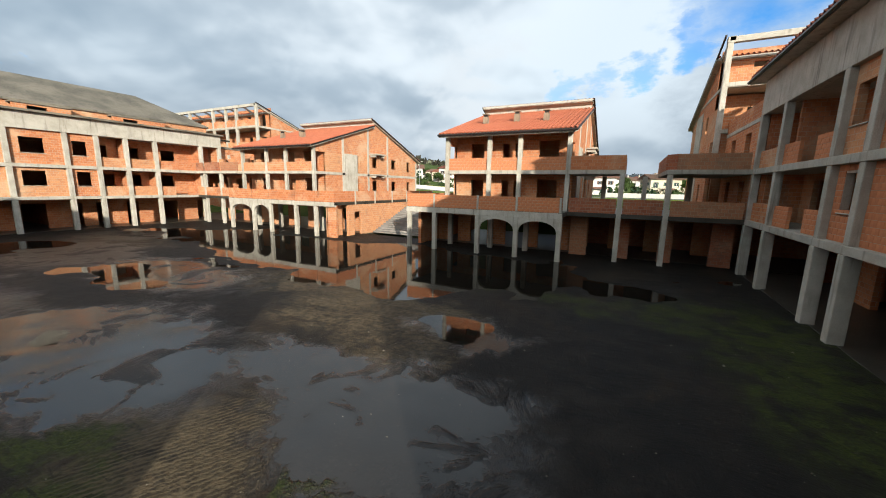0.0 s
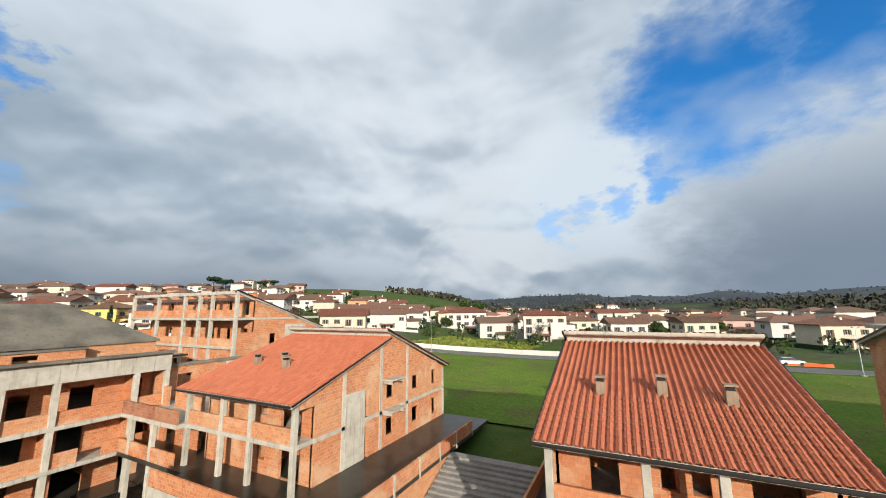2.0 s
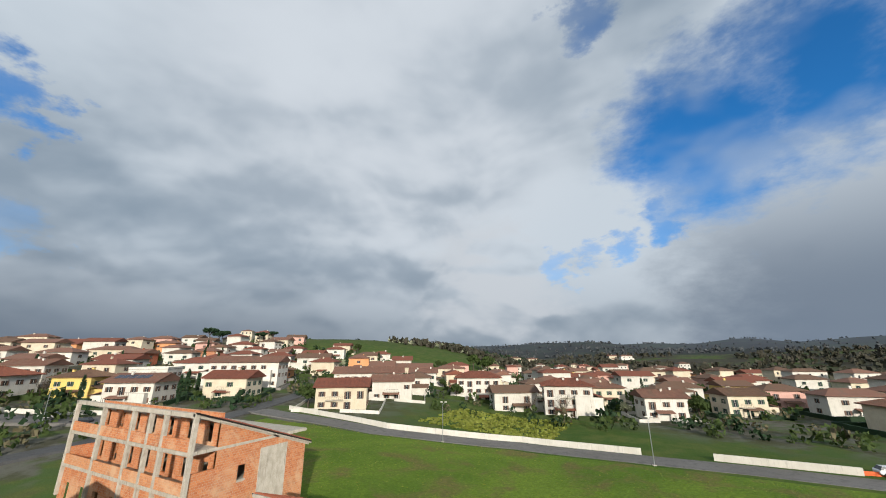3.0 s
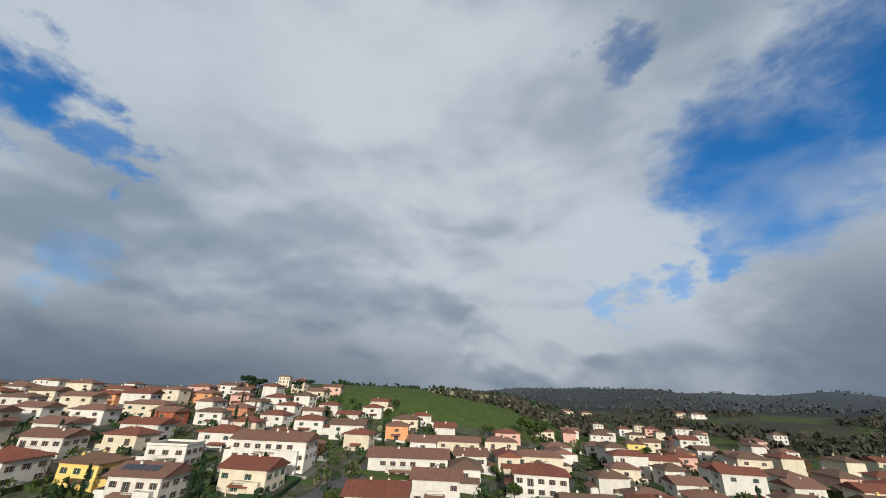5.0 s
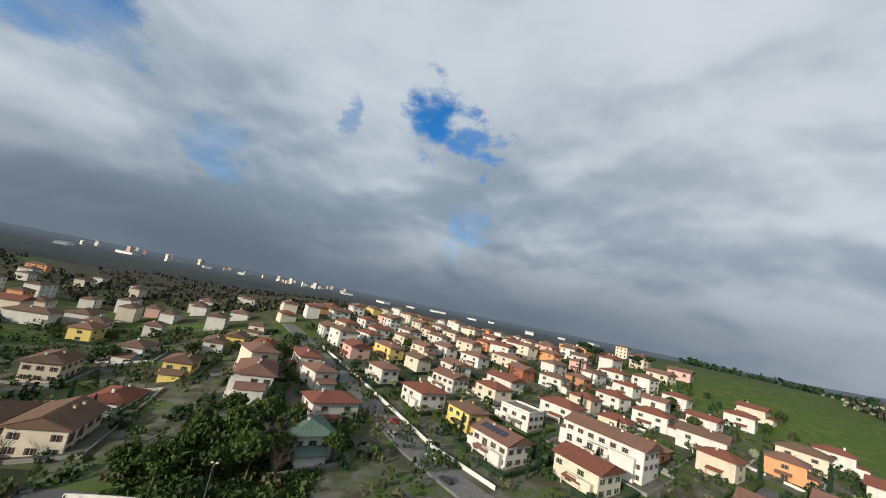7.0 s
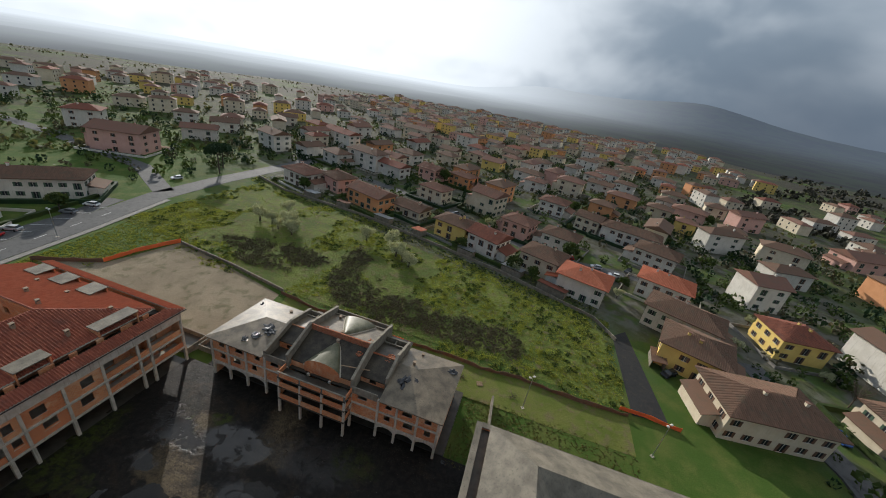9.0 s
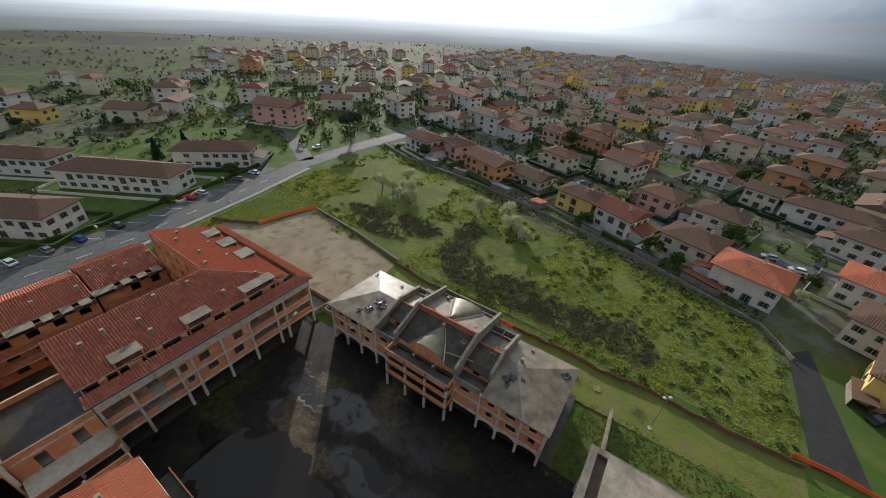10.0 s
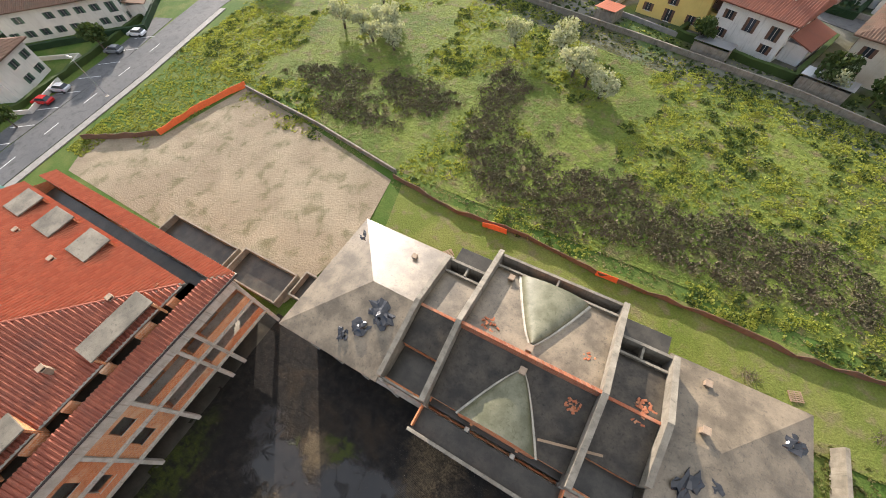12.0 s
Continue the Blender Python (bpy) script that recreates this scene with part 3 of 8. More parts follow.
    tread = k.n("ShaderNodeTexWave", wave_type="BANDS", bands_direction="DIAGONAL", ins={"Vector": k.vmath("MULTIPLY", p, (1.0, -0.55, 0.0)), "Scale": 4.6, "Distortion": 5.0, "Detail": 4.0, "Detail Scale": 2.5}).outputs["Fac"]
    marks = k.math("MULTIPLY", most(((-11.3, 5.6, 1.5, 2.2, 0.7), (-13, 14.5, 3.5, 1.6, 0.5), (-21.5, 2, 1.6, 4.5, 0.5))), k.ramp(tread, 0.55, 0.85))
    c = k.mix(marks, c, (0.125, 0.095, 0.055))
    c = k.mix(k.math("MULTIPLY", k.ramp(k.noise(p, 38.0, 2.0, 0.5), 0.66, 0.73, 0.0, 0.7), k.ramp(n0, 0.42, 0.6)), c, (0.19, 0.165, 0.125))
    c = k.mix(k.ramp(k.noise(p, 3.6, 6.0, 0.78), 0.61, 0.70, 0.0, 0.5), c, (0.085, 0.072, 0.055))
    c = k.mix(k.math("MULTIPLY", film, 0.75), c, (0.022, 0.019, 0.017))
    rough = k.ramp(film, 0.0, 0.9, 0.58, 0.17)
    height = k.math("MULTIPLY", k.math("ADD", k.math("ADD", n2, marks), k.math("ADD", rut, k.math("MULTIPLY", n1, 2.0))), k.ramp(film, 0.0, 0.7, 0.8, 0.03))
    finish(k, c, rough, height, 0.04, spec=k.ramp(film, 0.0, 0.9, 0.12, 0.42))
    me.materials.append(m)
    tagged(new("courtyard", me), "wet muddy courtyard ground with moss and gravel", "ground", kind="structure")
    w, k = material("puddle_water")
    p = where(k)
    ripple = k.noise(k.vmath("MULTIPLY", p, (1.0, 1.0, 1.0)), 3.0, 3.0, 0.5)
    b = finish(k, (0.012, 0.0095, 0.007), 0.03, ripple, 0.0015, alpha=0.90, spec=0.28)
    bm = bmesh.new()
    bm.faces.new([bm.verts.new(v) for v in ((x0 + 0.3, y0 + 0.3, 0.008), (x1 - 0.3, y0 + 0.3, 0.008), (x1 - 0.3, y1, 0.008), (x0 + 0.3, y1, 0.008))])
    solid("water", bm, w, "shallow brown rain puddles standing in the courtyard", "water", kind="structure")


build_yard()

# ---------------------------------------------------------------- raw concrete and clay-block buildings
F1, F2, F3 = 3.3, 6.2, 9.15


def pierced(u0, u1, z0, z1, holes, place):
    """One solid sheet from u0 to u1 and z0 to z1 with the holes cut right through; place(u, z, side) gives the corner on either face."""
    holes = [(max(a, u0), min(b, u1), max(c, z0), min(d, z1)) for a, b, c, d in holes if a < u1 and b > u0]
    us = sorted({round(v, 4) for v in [u0, u1] + [q for h in holes for q in h[:2]]})
    zs = sorted({round(v, 4) for v in [z0, z1] + [q for h in holes for q in h[2:]]})
    bm, pool = bmesh.new(), {}

    def at(i, j, side):
        if (i, j, side) not in pool:
            pool[(i, j, side)] = bm.verts.new(place(us[i], zs[j], side))
        return pool[(i, j, side)]

    def full(i, j):
        if not (0 <= i < len(us) - 1 and 0 <= j < len(zs) - 1):
            return False
        u, z = (us[i] + us[i + 1]) / 2, (zs[j] + zs[j + 1]) / 2
        return not any(a < u < b and c < z < d for a, b, c, d in holes)

    for i in range(len(us) - 1):
        for j in range(len(zs) - 1):
            if not full(i, j):
                continue
            ring = ((i, j), (i + 1, j), (i + 1, j + 1), (i, j + 1))
            bm.faces.new([at(*q, 0) for q in ring])
            bm.faces.new([at(*q, 1) for q in ring[::-1]])
            for k, (di, dj) in enumerate(((0, -1), (1, 0), (0, 1), (-1, 0))):
                if not full(i + di, j + dj):
                    a, b = ring[k], ring[(k + 1) % 4]
                    bm.faces.new((at(*a, 0), at(*a, 1), at(*b, 1), at(*b, 0)))
    bmesh.ops.recalc_face_normals(bm, faces=bm.faces[:])
    return bm


def block_wall(parent, u0, u1, v0, v1, z0, z1, holes=(), mat=None, name="block_panel", label=""):
    """A wall between u0 and u1, v0 and v1 thick, with holes (ua, ub, za, zb) right through it."""
    return part(name, pierced(u0, u1, z0, z1, holes, lambda u, z, k: (u, v1 if k else v0, z)), mat or BLOCK, parent, label)


def side_wall(parent, u0, u1, v0, v1, z0, z1, holes=(), mat=None, name="block_panel", label=""):
    """The same for a wall that runs along v: holes are (va, vb, za, zb)."""
    return part(name, pierced(v0, v1, z0, z1, holes, lambda v, z, k: (u1 if k else u0, v, z)), mat or BLOCK, parent, label)


PIECE = mat_rough("single_clay_block", (0.65, 0.255, 0.105), (0.49, 0.165, 0.066), (0.36, 0.16, 0.085), 2.5, 0.9, 0.008, 0.25)
MORTAR = mat_rough("mortar", (0.55, 0.45, 0.35), (0.44, 0.35, 0.27), (0.2, 0.16, 0.12), 3.0)
BRICK_MESH = {}


def brick_mesh(w, t, h):
    key = (round(w, 2), round(t, 2), round(h, 3))
    if key not in BRICK_MESH:
        BRICK_MESH[key] = mesh_of(worn_box(-w / 2, w / 2, -t / 2, t / 2, 0, h, 0.006), "brick", PIECE)
    return BRICK_MESH[key]


def laid_wall(parent, u0, u1, v0, v1, z0, z1, holes=(), seed=0):
    """A wall of single blocks, 34 x 21 cm, proud of their mortar."""
    r = random.Random(seed)
    block_wall(parent, u0 + 0.012, u1 - 0.012, v0 + 0.014, v1 - 0.014, z0, z1 - 0.01, [(a + 0.012, b - 0.012, c + 0.012, d - 0.012) for a, b, c, d in holes], mat=MORTAR, name="mortar_core")
    rows = max(1, round((z1 - z0) / 0.215))
    h = (z1 - z0) / rows
    for j in range(rows):
        zc = z0 + (j + 0.5) * h
        spans, at = [], u0
        for a, b, c, d in sorted(holes):
            if c < zc < d:
                spans.append((at, a))
                at = b
        spans.append((at, u1))
        for a, b in spans:
            if b - a < 0.06:
                continue
            x, first = a, (j % 2) * 0.17 + 0.17
            while x < b - 0.01:
                e = min(b, x + (first if x == a else 0.34))
                if b - e < 0.1:
                    e = b
                ob = new("brick", brick_mesh(e - x - 0.011, v1 - v0, h - 0.011))
                ob.parent = parent
                ob.matrix_basis = pose((x + e) / 2, (v0 + v1) / 2 + r.uniform(-0.004, 0.004), z0 + j * h + 0.005, 0, 0, r.uniform(-0.4, 0.4))
                x = e


def posts(parent, us, v, z0, z1, w=0.36, mat=None, name="column", d=None):
    d = d or w
    for u in us:
        part(name, worn_box(u - w / 2, u + w / 2, v - d / 2, v + d / 2, z0, z1, 0.02), mat or CONCRETE, parent)


def beam(parent, u0, u1, v0, v1, z0, z1, mat=None, name="beam"):
    return part(name, worn_box(u0, u1, v0, v1, z0, z1, 0.015), mat or CONCRETE, parent)


def bay_front(b, us, kinds, z0, z1, deep, seed, mat=None, back=2.0, laid=()):
    """One storey of a front between posts. L loggia, G loggia with a gap in its parapet, W window, N narrow window, B blank, A open arcade."""
    r = random.Random(seed)
    for i, kd in enumerate(kinds):
        a, c = us[i] + 0.17, us[i + 1] - 0.17
        w = c - a
        if kd in "LG":
            if kd == "G" and w > 2.4:
                for p, q in ((a, a + w * 0.34), (a + w * 0.66, c)):
                    laid_wall(b, p, q, 0.02, 0.16, z0, z0 + 0.98, seed=seed) if i in laid else block_wall(b, p, q, 0.02, 0.16, z0, z0 + 0.98, mat=mat)
            else:
                block_wall(b, a, c, 0.02, 0.16, z0, z0 + r.uniform(0.95, 1.02), mat=mat)
            door = a + w * r.uniform(0.15, 0.45)
            block_wall(b, a - 0.17, c + 0.17, back, back + 0.25, z0, z1 - 0.3, [(door, door + min(1.5, w * 0.45), z0 + 0.02, z0 + 2.25)], mat=mat)
            if r.random() < 0.7:
                side_wall(b, a - 0.12, a + 0.1, 0.4, back, z0, z1 - 0.3, mat=mat)
        elif kd in "WN":
            ww = min(1.55, w * 0.55) if kd == "W" else min(1.0, w * 0.55)
            m = (a + c) / 2 + (0.12 * w * r.uniform(-1, 1))
            hole = [(m - ww / 2, m + ww / 2, z0 + 0.98, z0 + 2.32)]
            laid_wall(b, a, c, 0.06, 0.31, z0, z1 - 0.3, hole, seed) if i in laid else block_wall(b, a, c, 0.06, 0.31, z0, z1 - 0.3, hole, mat=mat)
            part("window_sill", worn_box(m - ww / 2 - 0.08, m + ww / 2 + 0.08, 0.0, 0.32, z0 + 0.93, z0 + 0.98), CONCRETE, b)
        elif kd == "B":
            block_wall(b, a, c, 0.06, 0.31, z0, z1 - 0.3, mat=mat)
        elif kd == "A":
            door = a + w * r.uniform(0.1, 0.4)
            block_wall(b, a - 0.17, c + 0.17, 3.2, 3.45, z0, z1 - 0.3, [(door, door + min(1.9, w * 0.5), z0, z0 + 2.5)], mat=mat)


def arch(parent, u0, u1, v0, v1, z_spring, z_top):
    """A flat concrete lintel with a round arch cut from its underside."""
    bm = bmesh.new()
    n = 12
    m, r = (u0 + u1) / 2, (u1 - u0) / 2
    rise = min(r, z_top - z_spring - 0.2)
    ring = [(m - r * math.cos(math.pi * i / n), z_spring + rise * math.sin(math.pi * i / n)) for i in range(n + 1)]
    for i in range(n):
        (a, za), (c, zc) = ring[i], ring[i + 1]
        q = [bm.verts.new((uu, vv, zz)) for vv in (v0, v1) for uu, zz in ((a, za), (c, zc), (c, z_top), (a, z_top))]
        for f in ((0, 1, 2, 3), (7, 6, 5, 4), (0, 4, 5, 1), (3, 2, 6, 7)):
            bm.faces.new([q[j] for j in f])
    bmesh.ops.remove_doubles(bm, verts=bm.verts[:], dist=0.001)
    bmesh.ops.recalc_face_normals(bm, faces=bm.faces[:])
    return part("arch", bm, CONCRETE, parent)


def tiles(p0, p1, q0, q1, pitch=0.24, course=0.42, high=0.05):
    """Barrel tiles on the slope between an eave p0-p1 and a top edge q0-q1: rows of round covers, course upon course."""
    p0, p1, q0, q1 = map(Vector, (p0, p1, q0, q1))
    along = (p1 - p0).normalized()
    up = ((q0 + q1) / 2 - (p0 + p1) / 2)
    up = (up - along * up.dot(along)).normalized()
    nor = along.cross(up)
    if nor.z < 0:
        nor = -nor
    rise = (q0 - p0).dot(up)
    a0, a1 = (q0 - p0).dot(along), (q1 - p0).dot(along)
    length = (p1 - p0).length
    verts, faces = [], []
    lo, hi = min(0, a0), max(length, a1)
    u = lo
    prof = [(0.0, 0.0), (0.20, 0.0), (0.26, 0.6), (0.5, 1.1), (0.74, 0.6), (0.80, 0.0), (1.0, 0.0)]
    while u < hi - 0.01:
        m = u + pitch / 2
        s0, s1 = 0.0, rise
        if m < a0 and a0 > 0:
            s1 = rise * m / a0
        if m > a1 and a1 < length:
            s1 = min(s1, rise * (length - m) / (length - a1))
        if m < 0 and a0 < -0.01:
            s0 = rise * m / a0
        if m > length and a1 > length + 0.01:
            s0 = rise * (m - length) / (a1 - length)
        s = s0
        while s < s1 - 0.02:
            e = min(s + course, s1)
            base = len(verts)
            for t, lift in ((s - 0.04, 0.022), (e, 0.0)):
                for f, hgt in prof:
                    verts.append(tuple(p0 + along * (u + f * pitch) + up * t + nor * (hgt * high + lift)))
            for i in range(6):
                faces.append((base + i, base + i + 1, base + 8 + i, base + 7 + i))
            s = e
        u += pitch
    return verts, faces


def tile_roof(parent, name, p0, p1, q0, q1, mat, pitch=0.36, course=0.5, under=True, label=""):
    verts, faces = tiles(p0, p1, q0, q1, pitch, course, pitch * (0.46 if pitch > 0.35 else 0.36))
    me = bpy.data.meshes.new(name)
    me.from_pydata(verts, [], faces)
    me.materials.append(mat)
    ob = new(name, me)
    ob.parent = parent
    tagged(ob, label, kind="stuff")
    if under:
        part("roof_slab", slab_of([Vector(v) - Vector((0, 0, 0.03)) for v in (p0, p1, q1, q0)], 0.2), CONCRETE, parent)
    return ob


def chimney(x, y, z, h=0.9, w=0.5, rot=0.0, tall=False):
    c = thing("chimney", "squat rendered chimney with a slab cap on the roof", "chimney", pose(x, y, z, 0, 0, rot), group="roof chimneys")
    part("shaft", worn_box(-w / 2, w / 2, -w / 2, w / 2, -0.5, h * 0.7), PLASTERED, c)
    # Solid dark box in place of the shade inside an open vent.
    part("vent", boxes((-w * 0.36, w * 0.36, -w * 0.36, w * 0.36, h * 0.7, h * 0.9)), GUTTER, c, "dark block standing in for the shaded vent opening")
    part("cap", worn_box(-w * 0.62, w * 0.62, -w * 0.62, w * 0.62, h * 0.9, h), PLASTERED, c)
    return c


plinths = ((-100.0, -52.5, -2.4, 31.4), (2.0, 46.0, -2.9, 31.0), (-48.0, -2.0, -17.8, -3.7), (-80.0, -52.5, 31.5, 54.4), (-52.4, -28.2, 31.6, 50.0), (-20.2, 2.5, 31.6, 49.4), (2.6, 38.0, 31.2, 52.0))
for x0, x1, y0, y1 in plinths:
    solid("floor", worn_box(x0, x1, y0, y1, -0.6, 0.06), CONCRETE_WET, "dark wet concrete floor under the buildings", "floor", kind="structure")


# ---- the east wing: an L of three storeys under a big tiled roof
def east_building():
    b = thing("east_building", "unfinished three-storey clay-block apartment wing with concrete frame and tiled roof", "building", pose(2.0, 0, 0, 0, 0, -90), group="unfinished blocks")
    ys = [29.6, 26.1, 20.6, 18.5, 14.0, 9.3, 4.4, 2.6, -3.0]
    us = [-y for y in ys]
    deep = 11.0
    posts(b, us, 0.0, 0, F1 - 0.3, 0.40, d=0.45)
    posts(b, us, 0.0, F1, F2 - 0.3, 0.34)
    posts(b, us, 0.0, F2, F3, 0.34)
    for z in (F1, F2):
        part("floor_slab", worn_box(us[0] - 0.2, us[-1] + 0.2, -0.2, deep, z - 0.3, z), CONCRETE, b)
    bay_front(b, us, "AAAAAAAA", 0, F1, deep, 1, BLOCK)
    bay_front(b, us, "LGNWWLLL", F1, F2, deep, 2, laid=(1, 2, 3))
    bay_front(b, us, "LGNWWLLL", F2, F3 + 0.3, deep, 3, laid=(1,))
    # frieze, eave board and end walls
    part("frieze", worn_box(us[0] - 0.2, us[-1] + 0.2, -0.16, 0.16, F3, 11.0), CONCRETE, b, "stained cast concrete frieze")
    part("ceiling_slab", worn_box(us[0] - 0.2, us[-1] + 0.2, 0.16, deep, F3, F3 + 0.25), CONCRETE, b)
    part("eave_slab", worn_box(us[0] - 0.8, us[-1] + 0.8, -0.75, 0.3, 11.02, 11.16), CONCRETE, b)
    bm = bmesh.new()
    tube(bm, (us[0] - 0.8, -0.82, 11.12), (us[-1] + 0.8, -0.82, 11.12), 0.09)
    part("gutter", bm, GUTTER, b, "dark copper gutter")
    side_wall(b, us[0] - 0.05, us[0] + 0.2, 0.2, deep, F1, 11.1, [(3.0, 4.2, F2 + 0.9, F2 + 2.2), (6.5, 7.7, F2 + 0.9, F2 + 2.2)])
    side_wall(b, us[-1] - 0.2, us[-1] + 0.05, 0.2, 29.6, F1, 11.1, [(x, x + 1.4, z + 0.9, z + 2.2) for z in (F1, F2) for x in (3, 8, 13, 18, 23)])
    block_wall(b, us[0], -9.6, 9.9, 10.15, 0, 15.45, [(u, u + 1.2, z + 0.9, z + 2.2) for z in (F1, F2, F3) for u in (-27, -23, -18, -14)])
    side_wall(b, -9.85, -9.6, 10.15, 29.6, 0, 15.45, [(v, v + 1.1, z + 0.8, z + 2.1) for z in (F1, F2, F3, 12.0) for v in (12, 15.5, 19, 22.5, 26)])
    # gable ends under the slopes
    bm = bmesh.new()
    for u in (us[0] - 0.05, us[0] + 0.2):
        bm.faces.new([bm.verts.new((u, v, z)) for v, z in ((0.3, 11.1), (10.0, 11.1), (10.0, 15.4), (2.0, 12.2))])
    for v in (29.4, 29.65):
        bm.faces.new([bm.verts.new((u, v, z)) for u, z in ((us[-1] - 0.2, 0.1), (-9.6, 0.1), (-9.6, 15.4), (us[-1] - 0.2, 11.1))])
    part("gable", bm, BLOCK, b)
    # ground floor closing walls
    for u in us:
        part("cross_wall", boxes((u - 0.1, u + 0.1, 3.4, deep, 0, F1 - 0.3)), BLOCK, b)
    e, rdg, ez, rz = -0.7, 10.0, 11.25, 15.6
    n0, s0, hip = us[0] - 0.7, us[-1] + 0.7, -9.6
    k = (rz - ez) / (rdg - e)
    tile_roof(b, "tile_field", (n0, 2.0, ez + k * 2.7), (s0 - 2.7 * 1.25, 2.0, ez + k * 2.7), (n0, rdg, rz), (hip, rdg, rz), TILE)
    tile_roof(b, "eave_tiles", (n0, e, ez), (s0, e, ez), (n0, 1.0, ez + k * 1.7), (s0 - 2.1, 1.0, ez + k * 1.7), TILE)
    part("roof_trough", boxes((n0 + 0.8, s0 - 2.7, 1.05, 3.5, ez - 0.95, ez - 0.8)), CONCRETE_WET, b, "dark wet terrace trough")
    # Dark block colour adds to the shade inside the trough.
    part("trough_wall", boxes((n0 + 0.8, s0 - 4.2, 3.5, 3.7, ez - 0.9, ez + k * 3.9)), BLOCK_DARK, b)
    for i in range(9):
        u = us[0] + 1.6 + i * 3.3
        if u < s0 - 3.6:
            part("terrace_pier", boxes((u, u + 0.9 + 0.7 * (i % 3 == 1), 1.5, 1.75, ez - 0.8, ez + k * 2.5)), BLOCK, b)
    # south slope of the cross wing
    wk = (rz - ez) / (s0 - hip)
    tile_roof(b, "tile_field", (s0 - 3.0, 2.0, ez + wk * 3.0), (s0 - 3.0, 30.3, ez + wk * 3.0), (hip, rdg, rz), (hip, 30.3, rz), TILE_BRIGHT)
    tile_roof(b, "eave_tiles", (s0, e, ez), (s0, 30.3, ez), (s0 - 1.6, 0.9, ez + wk * 1.6), (s0 - 1.6, 30.3, ez + wk * 1.6), TILE_BRIGHT)
    part("roof_trough", boxes((s0 - 4.4, s0 - 1.7, 2.0, 29.4, ez - 0.95, ez - 0.8)), CONCRETE_WET, b)
    # Same dark block, deepening the shade under the south slope.
    part("trough_wall", boxes((s0 - 4.6, s0 - 4.4, 3.7, 29.4, ez - 0.9, ez + wk * 4.2)), BLOCK_DARK, b)
    for p, q in (((n0, rdg, rz + 0.06), (hip, rdg, rz + 0.06)), ((hip, rdg, rz + 0.06), (hip, 30.3, rz + 0.06)), ((hip, rdg, rz + 0.06), (s0 - 3.4, 2.2, ez + k * 2.9))):
        bm = bmesh.new()
        tube(bm, p, q, 0.11)
        part("ridge_tiles", bm, TILE, b)
    # flat lids over the roof terraces
    for i, (a, c, side) in enumerate(((22.4, 26.0, 0), (13.0, 16.9, 0), (1.9, 7.7, 0), (13.2, 16.4, 1), (19.4, 22.6, 1), (25.2, 28.2, 1))):
        d = thing("roof_hatch", "grey flat-roofed dormer box with block sides set in the roof", "dormer", group="roof dormers")
        if side == 0:
            x0, x1, y0, y1 = 3.6, 5.9, a, c
        else:
            x0, x1, y0, y1 = a, c, -0.4, 2.4
        zt = 13.6
        part("lid", worn_box(x0, x1, y0, y1, zt - 0.14, zt), CONCRETE_ROOF, d, "wet grey screed lid")
        for ya in (y0 + 0.1, y1 - 0.3):
            part("cheek", boxes((x0 + 0.2, x1, ya, ya + 0.2, 11.4, zt - 0.14)), BLOCK, d)
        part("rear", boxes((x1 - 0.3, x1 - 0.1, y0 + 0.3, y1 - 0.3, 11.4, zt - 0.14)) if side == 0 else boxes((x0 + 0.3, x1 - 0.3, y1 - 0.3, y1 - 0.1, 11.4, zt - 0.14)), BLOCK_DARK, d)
    for x, y, z in ((8.3, 20.7, 14.2), (6.0, 20.4, 13.3), (10.8, 17.4, 15.2), (10.6, 12.7, 15.0), (6.2, 9.7, 13.4), (13.5, 8.3, 15.2), (18.8, 6.8, 14.6), (25.4, 7.6, 15.0), (7.2, 3.4, 13.1), (29, 6.0, 14.4), (16.0, 3.6, 13.2), (23.0, 3.4, 13.1), (9.2, 24.6, 14.6), (8.8, 27.2, 14.4)):
        chimney(x, y, z, 0.9, 0.45)


east_building()


